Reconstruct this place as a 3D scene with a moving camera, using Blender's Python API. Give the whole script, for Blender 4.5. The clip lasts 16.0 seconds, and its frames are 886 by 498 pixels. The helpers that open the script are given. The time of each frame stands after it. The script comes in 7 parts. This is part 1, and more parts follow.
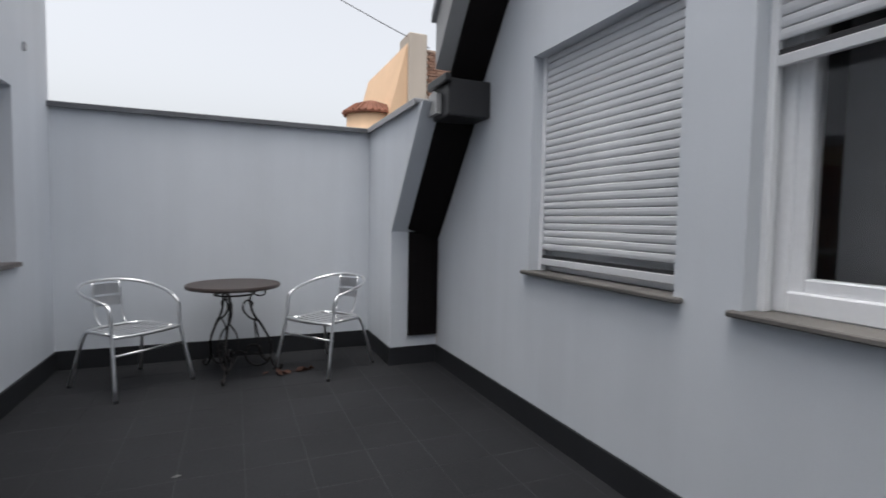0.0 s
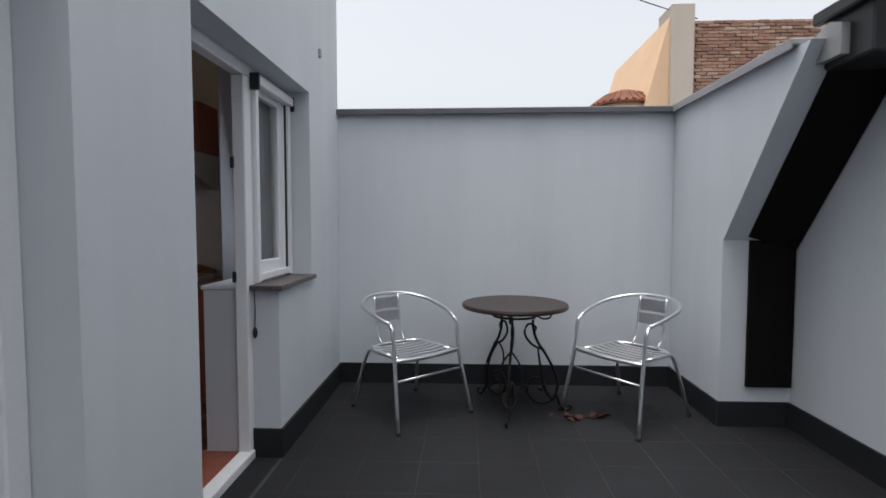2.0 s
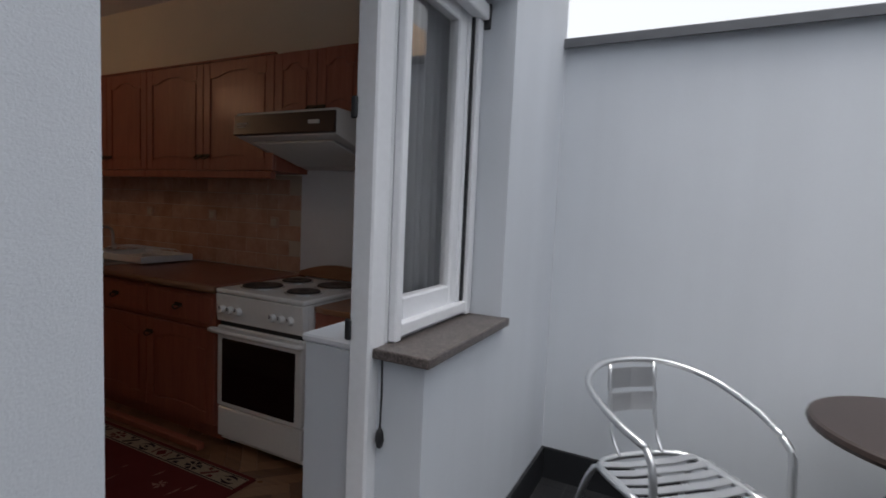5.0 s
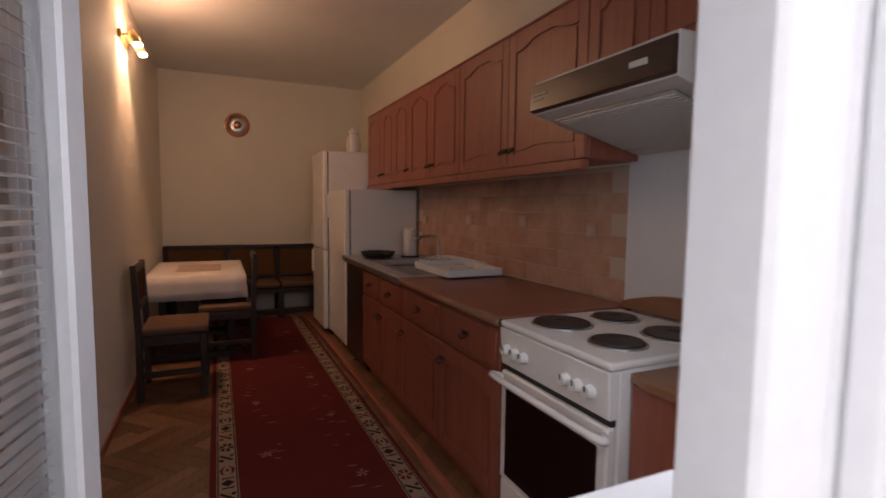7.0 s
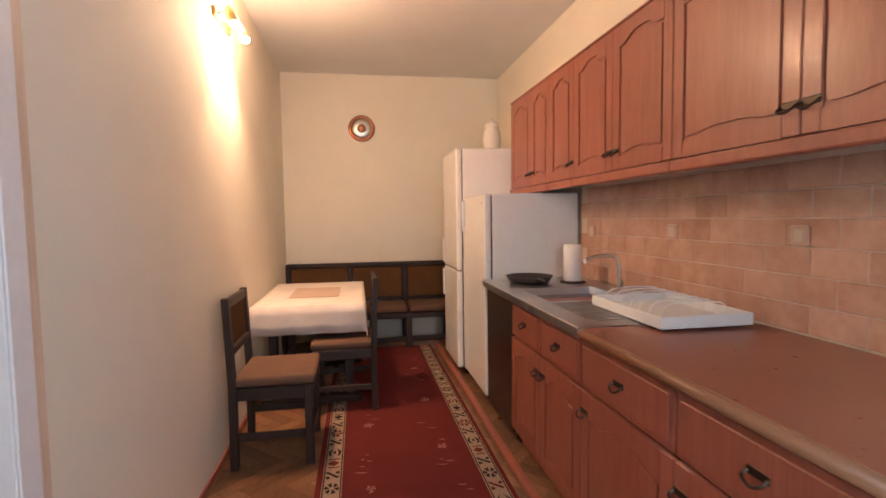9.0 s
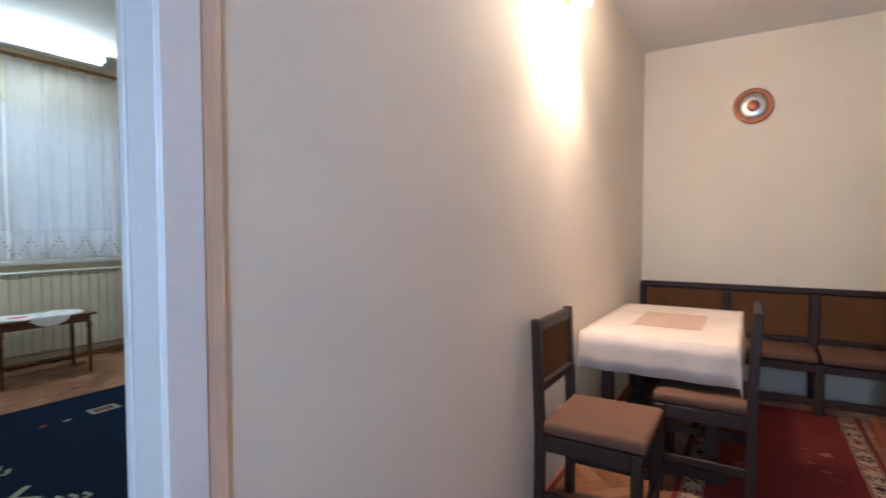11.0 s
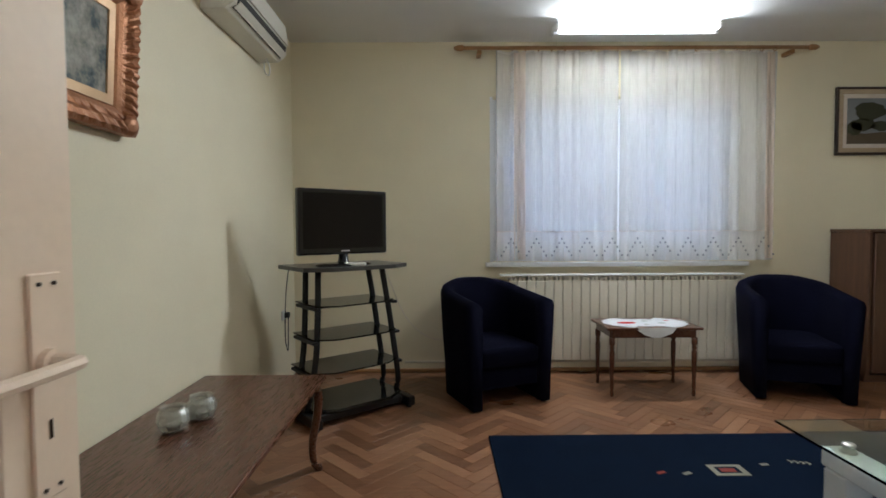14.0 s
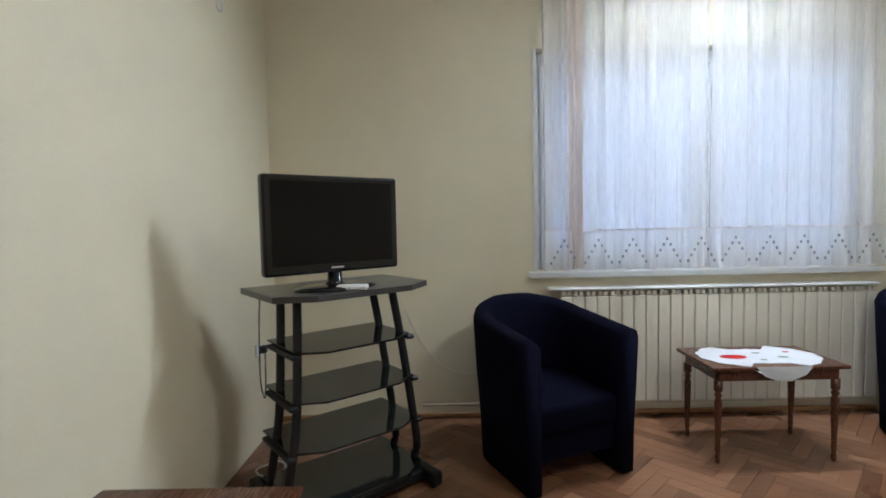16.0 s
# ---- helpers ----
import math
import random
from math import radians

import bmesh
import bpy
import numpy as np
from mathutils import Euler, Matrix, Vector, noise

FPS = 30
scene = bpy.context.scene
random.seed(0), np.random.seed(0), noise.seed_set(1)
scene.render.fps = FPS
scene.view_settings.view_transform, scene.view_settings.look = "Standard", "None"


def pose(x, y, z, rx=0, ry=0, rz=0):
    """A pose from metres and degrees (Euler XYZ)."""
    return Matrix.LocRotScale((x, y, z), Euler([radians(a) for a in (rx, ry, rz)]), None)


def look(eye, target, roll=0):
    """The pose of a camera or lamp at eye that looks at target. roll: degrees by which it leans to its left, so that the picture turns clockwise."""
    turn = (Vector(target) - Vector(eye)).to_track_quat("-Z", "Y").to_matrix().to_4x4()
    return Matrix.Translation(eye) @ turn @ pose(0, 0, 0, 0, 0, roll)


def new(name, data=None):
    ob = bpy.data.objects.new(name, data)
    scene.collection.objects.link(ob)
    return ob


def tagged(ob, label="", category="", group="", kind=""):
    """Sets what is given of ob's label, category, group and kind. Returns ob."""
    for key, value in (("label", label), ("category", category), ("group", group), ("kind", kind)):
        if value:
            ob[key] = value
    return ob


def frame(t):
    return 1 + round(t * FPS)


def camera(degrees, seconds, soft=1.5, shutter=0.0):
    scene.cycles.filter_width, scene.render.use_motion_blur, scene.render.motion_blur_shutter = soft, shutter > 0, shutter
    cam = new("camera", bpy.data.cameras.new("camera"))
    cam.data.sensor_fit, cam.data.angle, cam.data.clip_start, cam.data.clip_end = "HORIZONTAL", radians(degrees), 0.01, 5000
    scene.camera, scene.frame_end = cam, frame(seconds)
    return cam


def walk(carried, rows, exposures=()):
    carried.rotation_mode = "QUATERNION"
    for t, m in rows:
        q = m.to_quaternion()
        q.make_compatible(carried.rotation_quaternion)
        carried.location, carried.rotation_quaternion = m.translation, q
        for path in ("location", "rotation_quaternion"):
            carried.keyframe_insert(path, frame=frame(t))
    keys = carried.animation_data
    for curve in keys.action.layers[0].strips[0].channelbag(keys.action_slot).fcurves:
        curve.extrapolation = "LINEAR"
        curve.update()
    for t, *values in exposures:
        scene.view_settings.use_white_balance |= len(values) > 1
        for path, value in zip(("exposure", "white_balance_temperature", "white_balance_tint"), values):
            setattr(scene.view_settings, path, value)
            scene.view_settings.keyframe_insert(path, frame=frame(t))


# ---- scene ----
cam = camera(83.2, 16.0, soft=1.6, shutter=0.3)

PATH = [
    (0, (1.357, -3.651, 1.263), (2.132, -1.812, 1.15), 1.0),
    (0.5, (1.237, -3.477, 1.274), (1.678, -1.53, 1.148), 0.3),
    (1, (1.21, -3.219, 1.297), (1.335, -1.227, 1.168), 0.3),
    (1.5, (1.156, -2.981, 1.261), (1.093, -0.984, 1.159), -0.0),
    (2, (1.016, -2.663, 1.27), (0.927, -0.668, 1.165), 0.0),
    (2.5, (0.961, -2.412, 1.259), (0.842, -0.419, 1.148), -0.2),
    (3, (1.0, -2.112, 1.254), (0.769, -0.129, 1.133), -0.1),
    (3.2, (0.988, -2.017, 1.275), (0.714, -0.041, 1.136), -0.2),
    (5.3, (0.563, -1.023, 1.325), (-0.48, 0.678, 1.194), 2.0),
    (5.5, (0.521, -0.933, 1.287), (-0.622, 0.705, 1.179), 1.4),
    (6, (0.363, -0.754, 1.303), (-1.025, 0.682, 1.199), 0.9),
    (6.5, (0.209, -0.542, 1.298), (-1.454, 0.562, 1.178), 0.9),
    (7, (0.056, -0.376, 1.295), (-1.761, 0.444, 1.131), 0.7),
    (7.5, (-0.212, -0.321, 1.288), (-2.103, 0.313, 1.146), 0.1),
    (8, (-0.448, -0.29, 1.298), (-2.372, 0.238, 1.16), -0.1),
    (8.2, (-0.563, -0.265, 1.304), (-2.499, 0.216, 1.165), -0.4),
    (10.3, (-1.564, -0.163, 1.283), (-3.522, -0.555, 1.181), 0.3),
    (10.5, (-1.631, -0.149, 1.283), (-3.528, -0.772, 1.175), 0.1),
    (11, (-1.734, -0.139, 1.267), (-3.434, -1.189, 1.191), -0.1),
    (11.5, (-1.787, -0.257, 1.27), (-3.186, -1.684, 1.187), -0.2),
    (12, (-1.875, -0.541, 1.27), (-2.921, -2.244, 1.187), 0.3),
    (12.5, (-1.952, -0.748, 1.27), (-2.576, -2.647, 1.191), -0.1),
    (13, (-2.051, -0.928, 1.27), (-2.293, -2.911, 1.194), -0.3),
    (13.5, (-2.02, -1.122, 1.282), (-2.08, -3.12, 1.205), -0.4),
    (14, (-1.92, -1.433, 1.283), (-1.933, -3.432, 1.206), -0.3),
    (14.5, (-1.903, -1.714, 1.315), (-1.821, -3.709, 1.215), -0.5),
    (15, (-1.949, -1.983, 1.304), (-1.743, -3.971, 1.216), -0.8),
    (15.5, (-1.849, -2.243, 1.322), (-1.711, -4.236, 1.221), -0.9),
    (16, (-1.771, -2.554, 1.349), (-1.764, -4.55, 1.233), -1.2),
]
EXPOSURES = [(0, 1.1, 6500, 10), (1.5, 1.1, 6500, 10), (3.2, 1.1, 6500, 10), (5.3, 1.45, 6500, 10), (6.1, 1.85, 6500, 10), (6.6, 2.1, 6700, 14), (7.1, 3.0, 7000, 20),
             (7.6, 3.9, 7400, 23), (8.2, 4.6, 7200, 19), (10.3, 4.55, 5000, 0), (11.0, 4.65, 4800, -1), (11.7, 4.6, 5050, 1), (13.0, 4.7, 5350, 4), (14.5, 4.9, 5050, 8), (16.0, 5.1, 4950, 8)]
walk(cam, [(t, look(eye, target, roll)) for t, eye, target, roll in PATH], EXPOSURES)

# world: bright overcast evening
world = bpy.data.worlds.new("overcast_sky")
scene.world = world
world.use_nodes = True
wn = world.node_tree
wn.nodes.clear()
w_out = wn.nodes.new("ShaderNodeOutputWorld")
w_bg = wn.nodes.new("ShaderNodeBackground")
w_sky = wn.nodes.new("ShaderNodeTexSky")
w_sky.sky_type = "NISHITA"
w_sky.sun_disc = False
w_sky.sun_elevation = radians(80)
w_sky.sun_rotation = radians(222)
w_sky.air_density = 1.0
w_sky.dust_density = 6.0
w_sky.ozone_density = 2.0
w_hsv = wn.nodes.new("ShaderNodeHueSaturation")
w_hsv.inputs["Saturation"].default_value = 0.22
wn.links.new(w_sky.outputs[0], w_hsv.inputs["Color"])
wn.links.new(w_hsv.outputs[0], w_bg.inputs["Color"])
w_bg.inputs["Strength"].default_value = 0.13
wn.links.new(w_bg.outputs[0], w_out.inputs["Surface"])

sun = new("sun", bpy.data.lights.new("sun", "SUN"))
sun.data.energy = 0.34
sun.data.angle = radians(40)
sun.data.color = (1.0, 0.96, 0.92)
sun.matrix_world = look((0, 0, 0), (-0.01, 0.10, -0.99))


def lamp_area(name, eye, target, w, h, power, color):
    ob = new(name, bpy.data.lights.new(name, "AREA"))
    ob.data.shape, ob.data.size, ob.data.size_y = "RECTANGLE", w, h
    ob.data.energy, ob.data.color = power, color
    ob.matrix_world = look(eye, target)
    return ob


# sky light entering by the kitchen window
lamp_area("kitchen_window_daylight", (-0.37, 0.32, 1.52), (-2.6, -0.75, 1.2), 0.42, 1.0, 0.85, (0.80, 0.88, 1.0))


def lamp_point(name, at, power, color, size=0.03):
    ob = new(name, bpy.data.lights.new(name, "POINT"))
    ob.data.energy, ob.data.color, ob.data.shadow_soft_size = power, color, size
    ob.location = at
    return ob


def lamp_spot(name, eye, target, power, color, angle=70, blend=0.6):
    ob = new(name, bpy.data.lights.new(name, "SPOT"))
    ob.data.energy, ob.data.color, ob.data.shadow_soft_size = power, color, 0.03
    ob.data.spot_size, ob.data.spot_blend = radians(angle), blend
    ob.matrix_world = look(eye, target)
    return ob


WARM = (1.0, 0.56, 0.33)

# ---- materials ----
def nodes_of(name):
    m = bpy.data.materials.new(name)
    m.use_nodes = True
    t = m.node_tree
    return m, t, t.nodes["Principled BSDF"]


def ramp(t, fac, stops):
    r = t.nodes.new("ShaderNodeValToRGB")
    while len(r.color_ramp.elements) < len(stops):
        r.color_ramp.elements.new(0.5)
    for e, (p, c) in zip(r.color_ramp.elements, stops):
        e.position, e.color = p, (*c, 1)
    t.links.new(fac, r.inputs[0])
    return r.outputs[0]


def coords(t, scale=(1, 1, 1), rot=(0, 0, 0)):
    g = t.nodes.new("ShaderNodeNewGeometry")
    mp = t.nodes.new("ShaderNodeMapping")
    mp.inputs["Scale"].default_value = scale
    mp.inputs["Rotation"].default_value = rot
    t.links.new(g.outputs["Position"], mp.inputs[0])
    return mp.outputs[0]


def obj_coords(t, scale=(1, 1, 1)):
    g = t.nodes.new("ShaderNodeTexCoord")
    mp = t.nodes.new("ShaderNodeMapping")
    mp.inputs["Scale"].default_value = scale
    t.links.new(g.outputs["Object"], mp.inputs[0])
    return mp.outputs[0]


def noise_of(t, vec, scale, detail=4, rough=0.55):
    n = t.nodes.new("ShaderNodeTexNoise")
    n.inputs["Scale"].default_value = scale
    n.inputs["Detail"].default_value = detail
    n.inputs["Roughness"].default_value = rough
    t.links.new(vec, n.inputs["Vector"])
    return n.outputs[0]


def mixed(t, fac, a, b):
    m = t.nodes.new("ShaderNodeMix")
    m.data_type = "RGBA"
    if isinstance(fac, float):
        m.inputs[0].default_value = fac
    else:
        t.links.new(fac, m.inputs[0])
    for sock, v in ((m.inputs[6], a), (m.inputs[7], b)):
        if isinstance(v, tuple):
            sock.default_value = (*v, 1)
        else:
            t.links.new(v, sock)
    return m.outputs[2]


def bumped(t, bsdf, height, strength, distance):
    b = t.nodes.new("ShaderNodeBump")
    b.inputs["Strength"].default_value = strength
    b.inputs["Distance"].default_value = distance
    t.links.new(height, b.inputs["Height"])
    t.links.new(b.outputs[0], bsdf.inputs["Normal"])


def scaled(c, k):
    return tuple(min(1, v * k) for v in c)


def paint(name, c, rough=0.6, grain=180, var=0.06, bump=0.15, metal=0.0, spec=0.5, dist=0.002):
    """A painted or cast surface: blotches at arm's length, fine grain, light relief."""
    m, t, b = nodes_of(name)
    v = coords(t)
    big = noise_of(t, v, 1.7, 3)
    fine = noise_of(t, v, grain, 3)
    col = ramp(t, big, [(0.3, scaled(c, 1 - var)), (0.7, scaled(c, 1 + var))])
    col = mixed(t, 0.12, col, ramp(t, fine, [(0.3, scaled(c, 0.8)), (0.7, scaled(c, 1.15))]))
    t.links.new(col, b.inputs["Base Color"])
    rr = ramp(t, fine, [(0.2, (rough * 0.88,) * 3), (0.8, (min(1, rough * 1.12),) * 3)])
    t.links.new(rr, b.inputs["Roughness"])
    b.inputs["Metallic"].default_value = metal
    b.inputs["Specular IOR Level"].default_value = spec
    if bump:
        bumped(t, b, fine, bump, dist)
    return m


def wood(name, dark, light, rough=0.4, axis="x", scale=1.0, coat=0.0, random_tone=0.0):
    m, t, b = nodes_of(name)
    st = {"x": (1.2, 16, 16), "y": (16, 1.2, 16), "z": (16, 16, 1.2)}[axis]
    v = coords(t, tuple(s * scale for s in st))
    g1 = noise_of(t, v, 1.6, 6, 0.65)
    g2 = noise_of(t, v, 9.0, 3, 0.6)
    col = ramp(t, g1, [(0.25, dark), (0.75, light)])
    col = mixed(t, 0.25, col, ramp(t, g2, [(0.35, scaled(dark, 0.7)), (0.65, light)]))
    if random_tone:
        oi = t.nodes.new("ShaderNodeObjectInfo")
        tone = ramp(t, oi.outputs["Random"], [(0, (1 - random_tone,) * 3), (1, (1.0, 1.0, 1.0))])
        mm = t.nodes.new("ShaderNodeMix")
        mm.data_type, mm.blend_type = "RGBA", "MULTIPLY"
        mm.inputs[0].default_value = 1.0
        t.links.new(col, mm.inputs[6])
        t.links.new(tone, mm.inputs[7])
        col = mm.outputs[2]
    t.links.new(col, b.inputs["Base Color"])
    rr = ramp(t, g2, [(0.2, (rough * 0.8,) * 3), (0.8, (min(1, rough * 1.2),) * 3)])
    t.links.new(rr, b.inputs["Roughness"])
    b.inputs["Coat Weight"].default_value = coat
    b.inputs["Coat Roughness"].default_value = 0.2
    bumped(t, b, g2, 0.12, 0.002)
    return m


def fabric(name, c, scale=500, var=0.25, rough=0.95):
    m, t, b = nodes_of(name)
    v = coords(t)
    weave = noise_of(t, v, scale, 2)
    big = noise_of(t, v, 6, 4)
    col = mixed(t, 0.5, ramp(t, weave, [(0.3, scaled(c, 1 - var)), (0.7, scaled(c, 1 + var))]),
                ramp(t, big, [(0.3, scaled(c, 0.85)), (0.7, scaled(c, 1.15))]))
    t.links.new(col, b.inputs["Base Color"])
    b.inputs["Roughness"].default_value = rough
    b.inputs["Specular IOR Level"].default_value = 0.06
    bumped(t, b, weave, 0.4, 0.003)
    return m


def glass(name, tint=(1, 1, 1), rough=0.0, trans=1.0):
    m, t, b = nodes_of(name)
    b.inputs["Base Color"].default_value = (*tint, 1)
    b.inputs["Roughness"].default_value = rough
    b.inputs["Transmission Weight"].default_value = trans
    b.inputs["IOR"].default_value = 1.45
    return m


def glow(name, c, strength):
    m, t, b = nodes_of(name)
    b.inputs["Emission Color"].default_value = (*c, 1)
    b.inputs["Emission Strength"].default_value = strength
    return m


def render_wall(name, c):
    """Exterior plaster: fine sandy relief, faint rain streaks and patches."""
    m, t, b = nodes_of(name)
    v = coords(t)
    streak = noise_of(t, coords(t, (5, 5, 0.35)), 1.0, 5)
    big = noise_of(t, v, 0.9, 4)
    sand = noise_of(t, v, 260, 3, 0.7)
    trowel = noise_of(t, v, 14, 4, 0.6)
    col = ramp(t, big, [(0.3, scaled(c, 0.93)), (0.7, scaled(c, 1.04))])
    col = mixed(t, 0.18, col, ramp(t, streak, [(0.35, scaled(c, 0.8)), (0.65, scaled(c, 1.05))]))
    col = mixed(t, 0.15, col, ramp(t, sand, [(0.3, scaled(c, 0.75)), (0.7, scaled(c, 1.1))]))
    t.links.new(col, b.inputs["Base Color"])
    b.inputs["Roughness"].default_value = 0.92
    b.inputs["Specular IOR Level"].default_value = 0.2
    add = t.nodes.new("ShaderNodeMath")
    add.operation = "MULTIPLY_ADD"
    t.links.new(trowel, add.inputs[0])
    add.inputs[1].default_value = 1.6
    t.links.new(sand, add.inputs[2])
    bumped(t, b, add.outputs[0], 0.35, 0.003)
    return m


M = {}
M["facade"] = render_wall("white_facade_render", (0.63, 0.66, 0.70))
M["plaster_cream"] = paint("cream_wall_paint", (0.76, 0.70, 0.53), 0.75, 120, 0.03, 0.12)
M["plaster_kitchen"] = paint("pale_kitchen_paint", (0.78, 0.74, 0.64), 0.75, 120, 0.03, 0.12)
M["ceiling"] = paint("ceiling_paint", (0.76, 0.76, 0.76), 0.85, 120, 0.03, 0.1)
M["terrace_floor"] = paint("dark_grey_floor_tile", (0.0148, 0.0155, 0.0176), 0.7, 90, 0.22, 0.25, spec=0.2)
M["grout_grey"] = paint("grey_floor_grout", (0.028, 0.029, 0.032), 0.9, 6, 0.5, 0.2)
# skirting paint, also used as the dark of the unlit gable room
M["skirt_backing"] = paint("dark_grey_skirting_and_backing", (0.019, 0.0202, 0.023), 0.65, 90, 0.2, 0.2, spec=0.25)
M["coping"] = paint("grey_coping_metal", (0.10, 0.105, 0.115), 0.5, 60, 0.15, 0.1)
M["timber_dark"] = wood("black_stained_timber", (0.004, 0.003, 0.0035), (0.009, 0.007, 0.007), 0.75, "z")
M["timber_dark"].node_tree.nodes["Principled BSDF"].inputs["Specular IOR Level"].default_value = 0.15
M["pvc"] = paint("white_pvc", (0.80, 0.81, 0.83), 0.35, 40, 0.03, 0.03)
# cream lacquer, tinted towards peach for the warm kitchen light on the leaf
M["pvc_old"] = paint("cream_door_lacquer", (0.80, 0.66, 0.52), 0.4, 60, 0.05, 0.08)
M["door_white"] = paint("white_door_lacquer", (0.80, 0.80, 0.82), 0.4, 60, 0.04, 0.08)
M["shutter"] = paint("grey_shutter_slat", (0.62, 0.63, 0.65), 0.5, 50, 0.05, 0.05)
M["rubber"] = paint("black_rubber", (0.02, 0.02, 0.022), 0.6, 80, 0.1, 0.1)
M["alu"] = paint("polished_aluminium", (0.74, 0.75, 0.76), 0.34, 90, 0.05, 0.03, metal=1.0)
M["alu_sheet"] = paint("dull_aluminium_sheet", (0.60, 0.61, 0.63), 0.42, 110, 0.08, 0.08, metal=0.95)
M["steel"] = paint("brushed_steel", (0.6, 0.6, 0.6), 0.3, 120, 0.08, 0.05, metal=1.0)
M["iron"] = paint("black_wrought_iron", (0.02, 0.018, 0.018), 0.5, 140, 0.2, 0.3, metal=0.6)
M["glass"] = glass("clear_glass")
M["black_gloss"] = paint("black_gloss", (0.008, 0.008, 0.009), 0.16, 60, 0.1, 0.0)
M["enamel"] = paint("white_enamel", (0.80, 0.79, 0.77), 0.22, 60, 0.03, 0.02)
M["hood_enamel"] = paint("greyed_hood_enamel", (0.54, 0.51, 0.48), 0.35, 60, 0.05, 0.03)
M["cabinet"] = wood("reddish_oak_veneer", (0.235, 0.064, 0.038), (0.37, 0.12, 0.074), 0.42, "z", 1.0, 0.15)
M["worktop"] = paint("brown_laminate", (0.24, 0.085, 0.055), 0.3, 40, 0.12, 0.05)
M["dark_wood"] = wood("dark_stained_beech", (0.011, 0.006, 0.004), (0.034, 0.016, 0.010), 0.5, "z")
M["mahogany"] = wood("polished_mahogany", (0.055, 0.018, 0.008), (0.12, 0.042, 0.018), 0.28, "y", 1.0, 0.3)
M["navy_fabric"] = fabric("navy_chenille", (0.0028, 0.003, 0.010), 420)
M["rug_blue"] = fabric("navy_rug_pile", (0.003, 0.007, 0.018), 300)
M["rug_red"] = fabric("dark_red_rug_pile", (0.115, 0.021, 0.019), 300)
M["linen"] = fabric("pale_tablecloth", (0.66, 0.60, 0.55), 500, 0.1)
M["seat_fabric"] = fabric("brown_seat_fabric", (0.145, 0.085, 0.058), 500, 0.2)

# ---- mesh helpers ----
def box(bm, x0, x1, y0, y1, z0, z1, bevel=0.0, seg=1):
    r = bmesh.ops.create_cube(bm, size=1.0)
    vs = r["verts"]
    for v in vs:
        v.co = Vector(((x0 + x1) / 2 + v.co.x * (x1 - x0), (y0 + y1) / 2 + v.co.y * (y1 - y0), (z0 + z1) / 2 + v.co.z * (z1 - z0)))
    if bevel:
        es = list({e for v in vs for e in v.link_edges})
        bmesh.ops.bevel(bm, geom=es, offset=bevel, segments=seg, affect="EDGES", profile=0.5)
    return bm


def boxed(x0, x1, y0, y1, z0, z1, bevel=0.0, seg=1):
    return box(bmesh.new(), x0, x1, y0, y1, z0, z1, bevel, seg)


def prism(bm, outline, axis, a, b, bevel=0.0):
    """Extrudes a flat outline of (u, v) from a to b along an axis: x: (y, z); y: (x, z); z: (x, y)."""
    def at(u, v, w):
        return {"x": (w, u, v), "y": (u, w, v), "z": (u, v, w)}[axis]
    lo = [bm.verts.new(at(u, v, a)) for u, v in outline]
    hi = [bm.verts.new(at(u, v, b)) for u, v in outline]
    n = len(outline)
    fs = [bm.faces.new(lo[::-1]), bm.faces.new(hi)]
    for i in range(n):
        fs.append(bm.faces.new((lo[i], lo[(i + 1) % n], hi[(i + 1) % n], hi[i])))
    bmesh.ops.recalc_face_normals(bm, faces=fs)
    if bevel:
        bmesh.ops.bevel(bm, geom=list({e for f in fs for e in f.edges}), offset=bevel, segments=2, affect="EDGES", profile=0.5)
    return bm


def tube(bm, pts, r, sides=8, closed=False, taper=None):
    """A round bar along points."""
    pts = [Vector(p) for p in pts]
    n = len(pts)
    rings = []
    up = Vector((0, 0, 1))
    for i, p in enumerate(pts):
        a = pts[(i - 1) % n] if (closed or i > 0) else p
        b = pts[(i + 1) % n] if (closed or i < n - 1) else p
        d = (b - a).normalized()
        side = d.cross(up if abs(d.z) < 0.95 else Vector((1, 0, 0))).normalized()
        oth = side.cross(d).normalized()
        rr = r if taper is None else r * taper[i]
        rings.append([bm.verts.new(p + rr * (math.cos(k * math.tau / sides) * side + math.sin(k * math.tau / sides) * oth)) for k in range(sides)])
    m = n if closed else n - 1
    for i in range(m):
        A, B = rings[i], rings[(i + 1) % n]
        off = 0
        if closed and i == n - 1:
            off = min(range(sides), key=lambda s: sum((A[k].co - B[(k + s) % sides].co).length for k in range(sides)))
        for k in range(sides):
            bm.faces.new((A[k], A[(k + 1) % sides], B[(k + 1 + off) % sides], B[(k + off) % sides]))
    if not closed:
        bm.faces.new(rings[0][::-1])
        bm.faces.new(rings[-1])
    bmesh.ops.recalc_face_normals(bm, faces=bm.faces[:])
    return bm


def lathe(bm, profile, cx=0, cy=0, seg=24, sx=1.0, sy=1.0):
    """Turns (radius, z) pairs about an upright axis."""
    rings = []
    for r, z in profile:
        rings.append([bm.verts.new((cx + sx * r * math.cos(k * math.tau / seg), cy + sy * r * math.sin(k * math.tau / seg), z)) for k in range(seg)])
    for A, B in zip(rings, rings[1:]):
        for k in range(seg):
            bm.faces.new((A[k], A[(k + 1) % seg], B[(k + 1) % seg], B[k]))
    bm.faces.new(rings[0][::-1])
    bm.faces.new(rings[-1])
    bmesh.ops.recalc_face_normals(bm, faces=bm.faces[:])
    return bm


